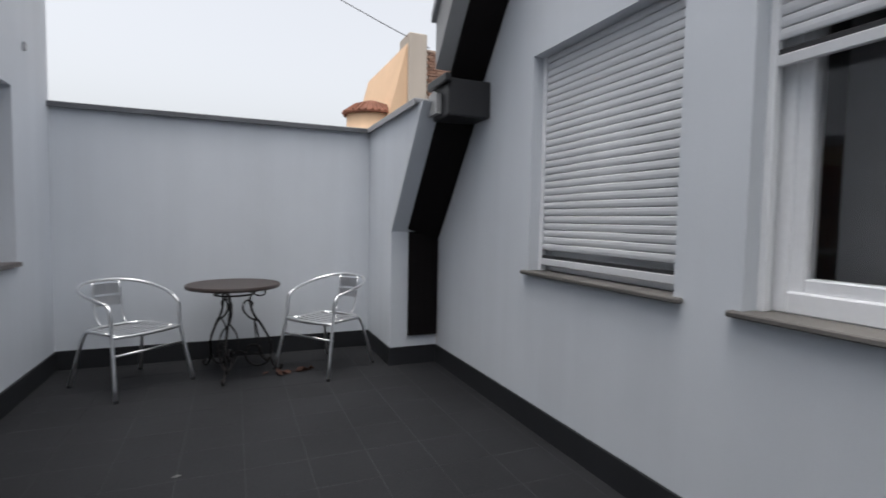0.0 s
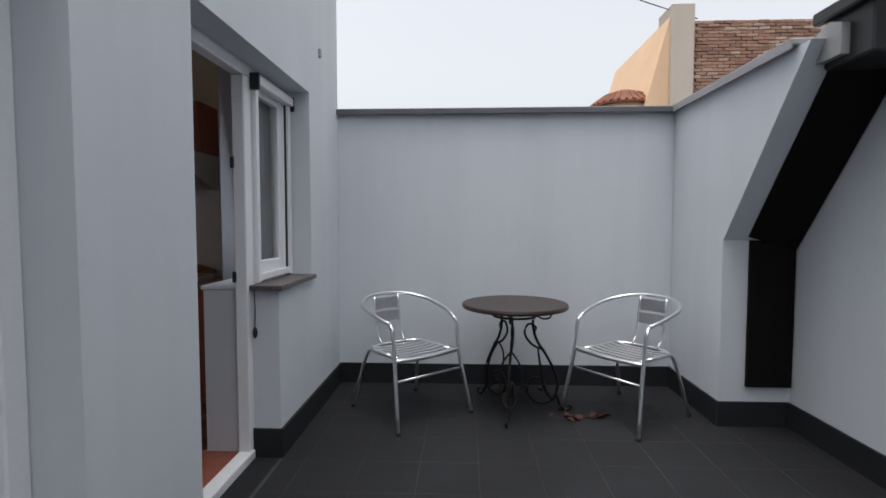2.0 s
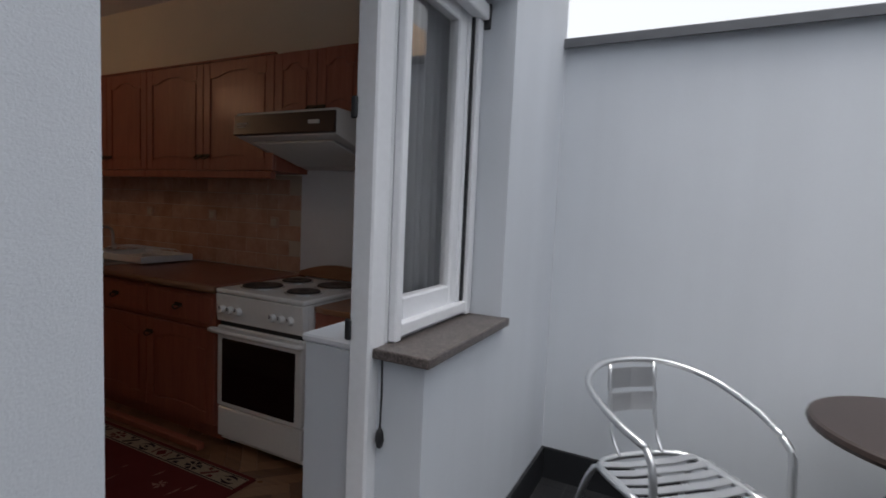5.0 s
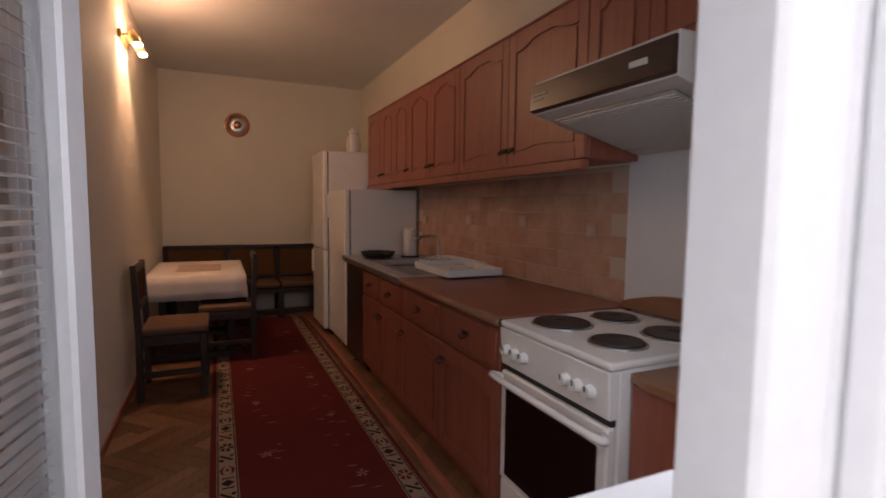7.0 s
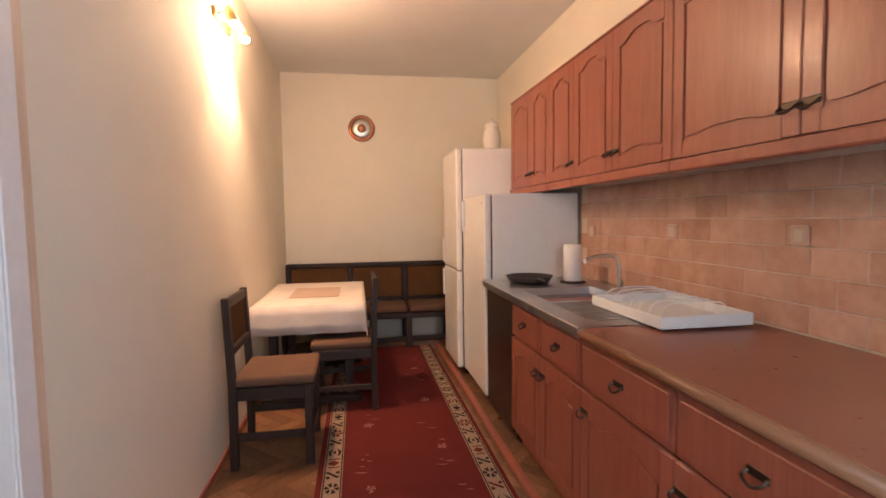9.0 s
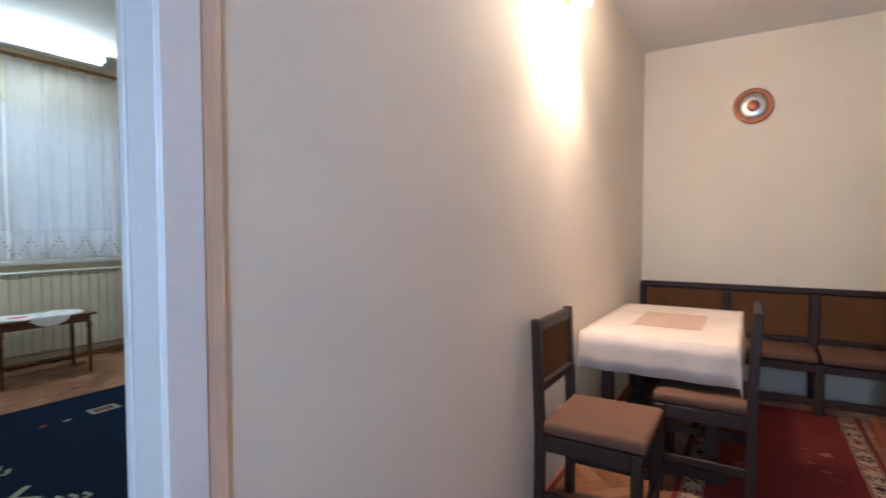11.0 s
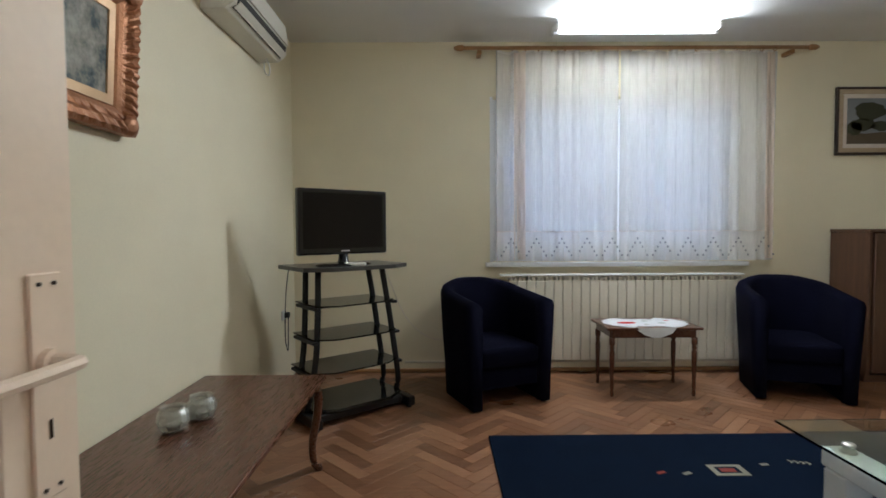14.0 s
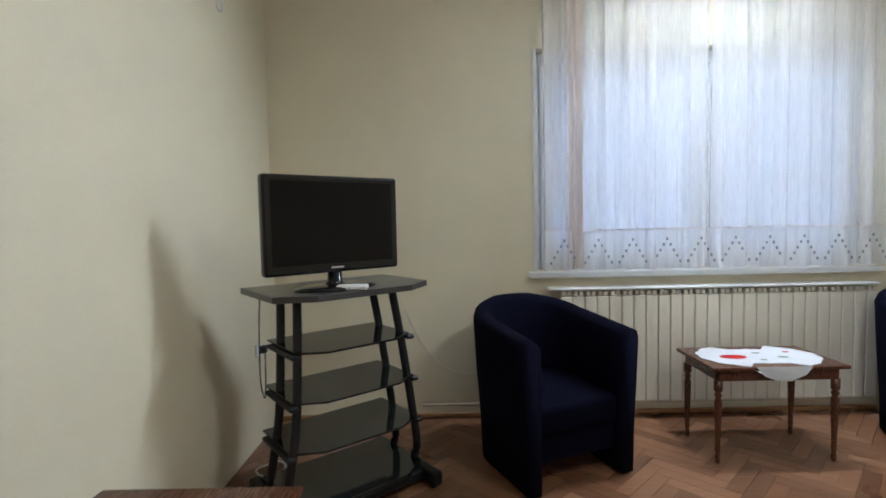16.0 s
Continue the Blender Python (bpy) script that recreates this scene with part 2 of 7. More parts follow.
def smooth_pts(pts, n=6):
    """A rounded line through points."""
    P = [Vector(p) for p in pts]
    P = [P[0] * 2 - P[1]] + P + [P[-1] * 2 - P[-2]]
    out = []
    for i in range(1, len(P) - 2):
        a, b, c, d = P[i - 1:i + 3]
        for k in range(n):
            s = k / n
            out.append(0.5 * ((2 * b) + (c - a) * s + (2 * a - 5 * b + 4 * c - d) * s * s + (3 * b - a - 3 * c + d) * s ** 3))
    out.append(P[-2])
    return out


def mesh_ob(name, bm, material, smooth=False):
    me = bpy.data.meshes.new(name)
    if smooth:
        for f in bm.faces:
            f.smooth = True
    bm.to_mesh(me)
    bm.free()
    me.materials.append(material)
    return new(name, me)


def part(name, bm, material, parent, label="", smooth=False):
    ob = mesh_ob(name, bm, material, smooth)
    ob.parent = parent
    ob.matrix_parent_inverse = parent.matrix_world.inverted() if parent.parent is None else (parent.parent.matrix_world @ parent.matrix_basis).inverted()
    if label:
        tagged(ob, label)
    return ob


def part_at(name, bm, material, parent, label="", smooth=False):
    """A part whose mesh is written in its thing's own coordinates."""
    ob = mesh_ob(name, bm, material, smooth)
    ob.parent = parent
    if label:
        tagged(ob, label)
    return ob


def thing(name, m, label, category, group=""):
    e = new(name)
    e.empty_display_size = 0.1
    e.matrix_world = m
    bpy.context.view_layer.update()
    return tagged(e, label, category, group)


def setting(name, bm, material, label, category, smooth=False):
    return tagged(mesh_ob(name, bm, material, smooth), label, category, kind="structure")


# ---- setting ----
FZ = -0.03            # terrace floor
XE, XI = 0.0, -0.60   # house wall: terrace face, inner face
KN, KS, KF, KC = 1.33, -0.95, -6.37, 2.79   # kitchen: north, south, far wall, ceiling
LN, LS, LE, LW, LC = -1.11, -5.91, -0.61, -7.0, 2.94  # living room
DT = 2.115            # lintel of the terrace openings

# house wall with its two openings
bm = bmesh.new()
TOP = 4.6
box(bm, XI, XE, 0.585, 1.31, FZ - 0.3, TOP)
box(bm, -0.22, XE, -0.82, 0.585, DT, TOP)
box(bm, XI, -0.22, -0.82, 0.585, 2.45, TOP)
box(bm, -0.42, XE, 0.0, 0.585, FZ - 0.3, 0.90)
box(bm, XI, -0.42, 0.0, 0.585, FZ - 0.3, -0.012)
box(bm, XI, XE, -1.40, -0.82, FZ - 0.3, TOP)
box(bm, XI, XE, -2.35, -1.40, DT, TOP)
box(bm, XI, XE, -2.35, -1.40, FZ - 0.3, 0.0)
box(bm, XI, XE, -6.2, -2.35, FZ - 0.3, TOP)
bmesh.ops.remove_doubles(bm, verts=bm.verts[:], dist=0.0005)
box(bm, -0.22, XE, -0.82, 0.0, FZ - 0.3, FZ)
setting("wall_house", bm, M["facade"], "white rendered house wall along the terrace", "wall")

setting("wall_terrace_end", boxed(0.0, 2.63, 1.312, 1.55, FZ - 0.3, 2.13), M["facade"], "white rendered parapet wall closing the terrace", "wall")
# low side wall whose upper half leans over as the soffit of the sloping roof
SL = 1.3
bm = prism(bmesh.new(), [(1.55, FZ - 0.3), (0.54, FZ - 0.3), (0.54, 1.16), (0.54 - 0.97 / SL, 2.13), (1.55, 2.13)], "x", 2.632, 3.066)
setting("wall_terrace_side", bm, M["facade"], "white rendered side wall leaning over along the roof slope", "wall")
# gable wall of the neighbouring wing with two window openings
bm = bmesh.new()
GX0, GX1 = 3.07, 3.40
prism(bm, [(0.54, FZ - 0.3), (0.54, 1.3), (-0.975, 1.3 + 1.515 * SL), (-0.975, FZ - 0.3)], "x", GX0, GX1)
G1, G2 = (-2.10, -0.975, 0.96, 2.28), (-3.55, -2.41, 0.95, 2.26)
for y0, y1, z0, z1 in (G1, G2):
    box(bm, GX0, GX1, y0, y1, FZ - 0.3, z0)
    box(bm, GX0, GX1, y0, y1, z1, 3.6)
box(bm, GX0, GX1, G2[1], G1[0], FZ - 0.3, 3.6)
box(bm, GX0, GX1, -6.2, G2[0], FZ - 0.3, 3.6)
setting("wall_gable", bm, M["facade"], "white rendered gable wall with shuttered windows", "wall")
# added backing behind the panes; its dark colour stands for an unlit room
setting("dark_backing_wall", boxed(3.9, 4.0, -3.8, -0.9, 0.0, 3.0), M["skirt_backing"], "added backing coloured dark for the unlit room behind the gable", "wall")
setting("dark_backing_ceiling", boxed(3.4, 4.0, -3.8, -0.9, 2.6, 2.7), M["skirt_backing"], "added top coloured dark for the unlit room behind the gable", "ceiling")
setting("wall_terrace_back", boxed(XE, 3.4, -6.4, -6.2, FZ - 0.3, 4.6), M["facade"], "white rendered wall behind the terrace", "wall")

# terrace floor: dark tiles on a paler bed of grout
fl = setting("floor_terrace", boxed(0.0, 3.07, -6.2, 1.312, FZ - 0.3, FZ + 0.0048), M["grout_grey"], "dark grey tiled terrace floor with thin pale joints", "floor")

setting("threshold", boxed(XI, -0.222, -0.82, 0.0, -0.3, -0.001), M["cabinet"], "wooden threshold inside the terrace door", "threshold")
setting("threshold_outer", boxed(-0.15, -0.001, -0.82, -0.001, FZ, FZ + 0.004), M["terrace_floor"], "dark grey strip in the door reveal", "threshold")
# kitchen and living room shells
setting("wall_kitchen_north", boxed(KF - 0.2, XI, KN, KN + 0.2, -0.2, KC), M["plaster_kitchen"], "pale painted kitchen wall behind the cabinets", "wall")
setting("wall_kitchen_far", boxed(KF - 0.2, KF, KS, KN, -0.2, KC), M["plaster_kitchen"], "pale painted kitchen wall above the bench", "wall")
JW, JE, DH = -2.235, -1.34, 2.13
bm = bmesh.new()
for y0, y1, z1 in ((KS - 0.08, KS, KC),):
    box(bm, KF - 0.2, JW, y0, y1, -0.2, z1)
    box(bm, JE, XI, y0, y1, -0.2, z1)
    box(bm, JW, JE, y0, y1, DH, z1)
setting("wall_kitchen_south", bm, M["plaster_kitchen"], "pale painted partition wall on the kitchen side", "wall")
bm = bmesh.new()
box(bm, LW, JW, LN, KS - 0.082, -0.2, LC)
box(bm, JE, XI, LN, KS - 0.082, -0.2, LC)
box(bm, JW, JE, LN, KS - 0.082, DH, LC)
setting("wall_living_north", bm, M["plaster_cream"], "cream painted partition wall on the living-room side", "wall")
setting("wall_living_east", boxed(LE - 0.002, XI + 0.004, LS, -2.35, 0.0, LC), M["plaster_cream"], "cream painted wall with picture and air conditioner", "wall")
setting("wall_living_west", boxed(LW - 0.2, LW, LS - 0.3, LN, -0.2, LC), M["plaster_cream"], "cream painted wall", "wall")
WX0, WX1, WZ0, WZ1 = -4.62, -2.37, 0.99, 2.46   # living-room window
bm = bmesh.new()
box(bm, LW, WX0, LS - 0.3, LS, -0.2, LC)
box(bm, WX1, XI + 0.3, LS - 0.3, LS, -0.2, LC)
box(bm, WX0, WX1, LS - 0.3, LS, -0.2, WZ0)
box(bm, WX0, WX1, LS - 0.3, LS, WZ1, LC)
bmesh.ops.remove_doubles(bm, verts=bm.verts[:], dist=0.0005)
setting("wall_living_south", bm, M["plaster_cream"], "cream painted window wall", "wall")
setting("ceiling_kitchen", boxed(KF - 0.2, XI, KS - 0.08, KN + 0.2, KC, KC + 0.2), M["ceiling"], "white painted kitchen ceiling", "ceiling")
setting("ceiling_living", boxed(LW - 0.2, XI, LS - 0.3, KS - 0.082, LC, LC + 0.2), M["ceiling"], "white painted living-room ceiling", "ceiling")
setting("roof_house", boxed(KF - 0.4, XI, LS - 0.3, KN + 0.4, 3.2, 3.4), M["coping"], "plain roof slab over the rooms", "roof")

M["sub"] = paint("dark_joint_floor", (0.06, 0.03, 0.015), 0.8, 80, 0.1, 0.1)
floor_in = setting("floor_rooms", boxed(LW - 0.2, XI, LS - 0.3, KN + 0.2, -0.2, -0.012), M["sub"], "herringbone oak parquet floor", "floor")

# ---- terrace ----
m_g, t_g, b_g = nodes_of("brown_granite")
g_v = coords(t_g)
g_col = ramp(t_g, noise_of(t_g, g_v, 210, 4, 0.7), [(0.38, (0.028, 0.023, 0.022)), (0.5, (0.085, 0.068, 0.062)), (0.64, (0.22, 0.19, 0.18))])
g_col = mixed(t_g, 0.35, g_col, ramp(t_g, noise_of(t_g, g_v, 38, 4), [(0.35, (0.035, 0.03, 0.03)), (0.65, (0.15, 0.125, 0.115))]))
t_g.links.new(g_col, b_g.inputs["Base Color"])
b_g.inputs["Roughness"].default_value = 0.38
M["stone_sill"] = m_g
M["sill_grey"] = paint("grey_stone_sill", (0.28, 0.28, 0.28), 0.5, 160, 0.1, 0.15)
M["sill_worn"] = paint("weathered_brown_sill", (0.12, 0.112, 0.105), 0.75, 40, 0.4, 0.3)
M["brown_top"] = paint("dark_brown_tabletop", (0.028, 0.018, 0.015), 0.42, 160, 0.2, 0.15)
M["grey_box"] = paint("anthracite_sheet_metal", (0.018, 0.018, 0.02), 0.5, 60, 0.15, 0.08)
M["roof_metal"] = paint("grey_roof_sheet", (0.30, 0.30, 0.31), 0.5, 40, 0.1, 0.1)
M["apricot"] = render_wall("apricot_render", (0.72, 0.50, 0.33))
M["old_plaster"] = render_wall("worn_chimney_plaster", (0.50, 0.44, 0.38))
M["mortar"] = render_wall("pale_mortar", (0.42, 0.36, 0.31))
M["brick"] = paint("weathered_brick", (0.30, 0.15, 0.10), 0.9, 60, 0.3, 0.3)
M["roof_tile"] = paint("red_brown_roof_tile", (0.22, 0.085, 0.05), 0.85, 30, 0.3, 0.3)
M["ground"] = paint("paved_yard", (0.16, 0.155, 0.15), 0.9, 12, 0.2, 0.2)
M["leaf"] = paint("dry_brown_leaf", (0.05, 0.02, 0.012), 0.85, 80, 0.4, 0.3)
M["paper"] = paint("grubby_white_paper", (0.13, 0.13, 0.13), 0.9, 120, 0.1, 0.1)
M["net_grey"] = fabric("grey_net", (0.22, 0.22, 0.23), 900, 0.2)

setting("ground", boxed(-400, 400, -400, 400, -6.3, -6.0), M["ground"], "grey paved ground of the yard below", "ground")

# skirting along every terrace wall
SK, ST = FZ + 0.165, 0.016
for n, b in (("house", (0.0, ST, 0.0, 1.312)), ("reveal", (-0.176, ST, -ST, 0.0)), ("door_side", (0.0, ST, -1.40, -0.82)), ("south", (0.0, ST, -6.2, -2.35)),
             ("end", (ST, 2.632, 1.312 - ST, 1.312)), ("side", (2.632 - ST, 2.632, 0.54, 1.312 - ST)), ("pier", (2.632 - ST, 3.07 - ST, 0.54 - ST, 0.54)), ("gable", (3.07 - ST, 3.07, -6.2, 0.54))):
    setting("baseboard_" + n, boxed(*b, FZ, SK, 0.003), M["skirt_backing"], "dark grey painted skirting round the terrace", "skirting")

# copings
cp = setting("coping_end", boxed(-0.0, 2.66, 1.27, 1.60, 2.13, 2.165, 0.006), M["coping"], "dark grey metal coping on the parapet", "coping")
part("drip_edge", boxed(0.0, 2.62, 1.262, 1.272, 2.115, 2.16, 0.003), M["coping"], cp)
cs = setting("coping_side", boxed(2.60, 3.0, -0.12, 1.265, 2.133, 2.168, 0.006), M["roof_metal"], "grey metal coping on the side wall", "coping")
part("drip_edge", boxed(2.592, 2.602, -0.12, 1.262, 2.112, 2.165, 0.003), M["roof_metal"], cs)

# dark timber post that turns into the sloping barge board, with its gutter box
def along(y):
    return 1.16 + (0.54 - y) * SL
bz = thing("roof_timber", pose(0, 0, 0), "black stained timber post bending into a sloping barge board", "timber")
tagged(bz, kind="structure")
nrm = Vector((-SL, -1)).normalized() * 0.03
part("post", prism(bmesh.new(), [(0.54, 0.235), (0.54, 1.16), (0.512, 1.145), (0.512, 0.235)], "x", 2.79, 3.062), M["timber_dark"], bz)
o1 = [(0.54, 1.16), (-0.16, along(-0.16)), (-0.16 + nrm.x, along(-0.16) + nrm.y), (0.512, 1.145)]
bb_ = prism(bmesh.new(), o1, "x", 2.775, 3.062)
for v in bb_.verts:
    v.co.z += (2.90 - v.co.x) * 0.29
part("barge_board", bb_, M["timber_dark"], bz)
o2 = [(-0.30, along(-0.30) + 0.02), (-1.05, along(-1.05) + 0.02), (-1.05, along(-1.05) + 0.40), (-0.30, along(-0.30) + 0.40)]
part("upper_barge_board", prism(bmesh.new(), o2, "x", 2.80, 3.062), M["timber_dark"], bz)
o3 = [(-0.32, along(-0.32) + 0.05), (-1.05, along(-1.05) + 0.05), (-1.05, along(-1.05) + 0.38), (-0.32, along(-0.32) + 0.38)]
part("soffit", prism(bmesh.new(), o3, "x", 2.68, 2.798), M["sill_grey"], bz)
part("roof_verge", prism(bmesh.new(), [(-0.30, along(-0.30) + 0.40), (-1.05, along(-1.05) + 0.40), (-1.05, along(-1.05) + 0.46), (-0.30, along(-0.30) + 0.46)], "x", 2.65, 3.40), M["roof_metal"], bz)
gb = part("gutter_box", boxed(2.74, 3.066, -0.43, -0.13, 2.0, 2.26, 0.01), M["grey_box"], bz)
part("gutter_lip", boxed(2.70, 2.745, -0.46, -0.10, 2.22, 2.28, 0.008), M["grey_box"], gb)
part("end_cap", prism(bmesh.new(), [(-0.30, 2.03), (-0.14, 2.03), (-0.14, 2.17), (-0.22, 2.20), (-0.30, 2.17)], "x", 2.70, 2.738), M["sill_grey"], gb)


# a shuttered window in the gable wall
def slats(parent, x, y0, y1, z0, z1, pitch, mat):
    sl = bmesh.new()
    prism(sl, [(0.0, 0.002), (-0.003, 0.007), (-0.005, pitch * 0.5), (-0.0035, pitch - 0.006), (0.0, pitch - 0.0015), (0.008, pitch - 0.0015), (0.008, 0.002)], "y", y0, y1)
    me = bpy.data.meshes.new("slat")
    sl.to_mesh(me)
    sl.free()
    me.materials.append(mat)
    z = z1 - pitch
    while z >= z0:
        o = new("slat", me)
        o.parent = parent
        o.location = (x, 0, z)
        z -= pitch


def gable_window(name, y0, y1, z0, z1, shut_to, label):
    w = thing(name, pose(0, 0, 0), label, "window")
    tagged(w, kind="structure")
    f = bmesh.new()
    box(f, 3.20, 3.27, y0, y0 + 0.07, z0, z1, 0.006)
    box(f, 3.20, 3.27, y1 - 0.07, y1, z0, z1, 0.006)
    box(f, 3.20, 3.27, y0 + 0.07, y1 - 0.07, z0, z0 + 0.08, 0.006)
    box(f, 3.20, 3.27, y0 + 0.07, y1 - 0.07, z1 - 0.08, z1, 0.006)
    fr = part("window_frame", f, M["pvc"], w)
    s = bmesh.new()
    a, b, c, d = y0 + 0.06, y1 - 0.06, z0 + 0.07, z1 - 0.07
    box(s, 3.215, 3.285, a, a + 0.06, c, d, 0.006)
    box(s, 3.215, 3.285, b - 0.06, b, c, d, 0.006)
    box(s, 3.215, 3.285, a + 0.06, b - 0.06, c, c + 0.06, 0.006)
    box(s, 3.215, 3.285, a + 0.06, b - 0.06, d - 0.06, d, 0.006)
    part("sash", s, M["pvc"], w)
    part("pane", boxed(3.245, 3.252, a + 0.055, b - 0.055, c + 0.055, d - 0.055), M["glass"], w)
    part("window_sill", boxed(3.03, 3.22, y0 - 0.05, y1 + 0.04, z0 - 0.022, z0 + 0.001, 0.005), M["sill_worn"], w)
    g = part("guide_rail", boxed(3.14, 3.18, y0, y0 + 0.03, z0, z1, 0.004), M["pvc"], w)
    part("guide_rail", boxed(3.14, 3.18, y1 - 0.03, y1, z0, z1, 0.004), M["pvc"], w)
    sh = thing("roller_shutter", pose(0, 0, 0), "grey slatted roller shutter", "shutter")
    del sh["label"], sh["category"]
    sh.parent = w
    slats(sh, 3.155, y0 + 0.025, y1 - 0.025, shut_to + 0.05, z1, 0.0425, M["shutter"])
    part("end_slat", boxed(3.146, 3.166, y0 + 0.025, y1 - 0.025, shut_to - 0.012, shut_to + 0.03, 0.004), M["shutter"], sh)
    # black strip put in for the thin dark gap above the end slat
    part("gap_strip", boxed(3.150, 3.164, y0 + 0.025, y1 - 0.025, shut_to + 0.0305, shut_to + 0.05, 0.002), M["rubber"], sh)
    return w


gable_window("window_1", *G1, 1.01, "white window closed by a grey roller shutter")
gable_window("window_2", *G2, 1.84, "white window under a half raised roller shutter")
tagged(mesh_ob("curtain", boxed(3.42, 3.43, -3.55, -2.52, 0.93, 2.60), M["net_grey"]), "grey curtain behind the gable window", "curtain")

# kitchen door and window in the house wall
kw = thing("window_3", pose(0, 0, 0), "white plastic window with insect screen beside the terrace door", "window")
tagged(kw, kind="structure")
FX0, FX1 = -0.22, -0.15
f = bmesh.new()
box(f, FX0, FX1, 0.032, 0.09, 0.90, 2.05, 0.006)
box(f, FX0, FX1, 0.515, 0.585, 0.90, 2.05, 0.006)
box(f, FX0, FX1, 0.09, 0.515, 0.90, 0.98, 0.006)
box(f, FX0, FX1, 0.032, 0.585, 2.05, 2.115, 0.006)
part("window_frame", f, M["pvc"], kw)
s = bmesh.new()
box(s, FX0 + 0.01, FX1 - 0.012, 0.08, 0.14, 0.97, 2.06, 0.006)
box(s, FX0 + 0.01, FX1 - 0.012, 0.46, 0.525, 0.97, 2.06, 0.006)
box(s, FX0 + 0.01, FX1 - 0.012, 0.14, 0.46, 0.97, 1.05, 0.006)
box(s, FX0 + 0.01, FX1 - 0.012, 0.14, 0.46, 1.99, 2.06, 0.006)
part("sash", s, M["pvc"], kw)
kp = part("pane", boxed(-0.192, -0.184, 0.13, 0.465, 1.045, 1.995), M["glass"], kw)
kp.visible_shadow = False
part("window_sill", boxed(-0.15, 0.03, -0.035, 0.60, 0.902, 0.932, 0.005, 2), M["stone_sill"], kw, "brown granite sill")
part("inner_sill", boxed(-0.44, FX0, 0.0, 0.584, 0.901, 0.925, 0.006), M["pvc"], kw)
scr = thing("insect_screen", pose(0, 0, 0), "insect screen", "screen")
del scr["label"], scr["category"]
scr.parent = kw
part("guide_rail", boxed(FX1 + 0.001, FX1 + 0.028, 0.04, 0.075, 0.934, 2.02, 0.004), M["pvc"], scr)
part("guide_rail", boxed(FX1 + 0.001, FX1 + 0.028, 0.535, 0.577, 0.934, 2.02, 0.004), M["pvc"], scr)
part("cassette", boxed(FX1 + 0.001, FX1 + 0.05, 0.04, 0.577, 2.02, 2.075, 0.008, 2), M["pvc"], scr)
part("bottom_bar", boxed(FX1 + 0.001, FX1 + 0.026, 0.075, 0.535, 0.945, 0.985, 0.004), M["pvc"], scr)
part("end_cap", boxed(FX1 + 0.001, FX1 + 0.053, 0.022, 0.041, 1.99, 2.08, 0.004), M["rubber"], scr)
part("end_cap", boxed(FX1 + 0.001, FX1 + 0.053, 0.5765, 0.585, 1.99, 2.08, 0.003), M["rubber"], scr)
part("gasket", boxed(FX1 + 0.001, FX1 + 0.012, 0.526, 0.535, 0.985, 2.02), M["rubber"], scr)
co = tagged(mesh_ob("pull_cord", tube(bmesh.new(), [(-0.13, -0.012, 0.905), (-0.128, -0.012, 0.80), (-0.13, -0.012, 0.70)], 0.003, 6), M["rubber"]), "black pull cord with knob under the granite sill", "cord")
part("knob", lathe(bmesh.new(), [(0.004, 0.70), (0.010, 0.69), (0.013, 0.665), (0.008, 0.645), (0.003, 0.64)], -0.13, -0.012, 12), M["rubber"], co, smooth=True)

# net curtain inside that window
def pleated(y0, y1, z0, z1, x, amp, n, fold):
    c = bmesh.new()
    cols = []
    for i in range(n + 1):
        u = i / n
        dx = amp * math.sin(u * fold * math.tau) + 0.4 * amp * math.sin(u * fold * 2.37 * math.tau + 1.3)
        cols.append([c.verts.new((x + dx * (0.35 + 0.65 * (1 - k / 4)), y0 + (y1 - y0) * u, z0 + (z1 - z0) * k / 4)) for k in range(5)])
    for A, B in zip(cols, cols[1:]):
        for k in range(4):
            c.faces.new((A[k], B[k], B[k + 1], A[k + 1]))
    return c
kc = mesh_ob("net_curtain", pleated(0.085, 0.56, 0.96, 2.06, -0.255, 0.018, 60, 9), M["net_grey"], True)
kc.modifiers.new("thick", "SOLIDIFY").thickness = 0.002
tagged(kc, "grey net curtain hanging behind the kitchen window", "curtain")

df = thing("door_1", pose(0, 0, 0), "white plastic terrace door standing open into the kitchen", "door")
tagged(df, kind="structure")
f = bmesh.new()
box(f, FX0, FX1, -0.82, -0.762, FZ + 0.03, 2.05, 0.006)
box(f, FX0, FX1, -0.05, 0.030, FZ + 0.03, 2.05, 0.006)
box(f, FX0, FX1, -0.82, 0.030, 2.05, 2.115, 0.006)
box(f, FX0, FX1 + 0.01, -0.82, -0.001, FZ - 0.005, FZ + 0.05, 0.005)
part("door_frame", f, M["pvc"], df)
for z in (0.95, 1.56):
    part("hinge", boxed(FX0 - 0.008, FX0 + 0.012, -0.062, -0.0505, z, z + 0.06, 0.004), M["rubber"], df)
# leaf, swung inward
leaf = thing("door_leaf", pose(FX0 - 0.02, -0.79, 0, 0, 0, 169.9), "open leaf", "door")
del leaf["label"], leaf["category"]
leaf.parent = df
LWD = 0.885
s = bmesh.new()
box(s, 0, 0.085, -0.035, 0.035, 0.02, 2.04, 0.008)
box(s, LWD - 0.085, LWD, -0.035, 0.035, 0.02, 2.04, 0.008)
box(s, 0.085, LWD - 0.085, -0.035, 0.035, 0.02, 0.12, 0.008)
box(s, 0.085, LWD - 0.085, -0.035, 0.035, 0.62, 0.70, 0.008)
box(s, 0.085, LWD - 0.085, -0.035, 0.035, 1.95, 2.04, 0.008)
part_at("leaf_frame", s, M["pvc"], leaf)
gp = part_at("pane", boxed(0.08, LWD - 0.08, -0.006, 0.006, 0.695, 1.955), M["glass"], leaf)
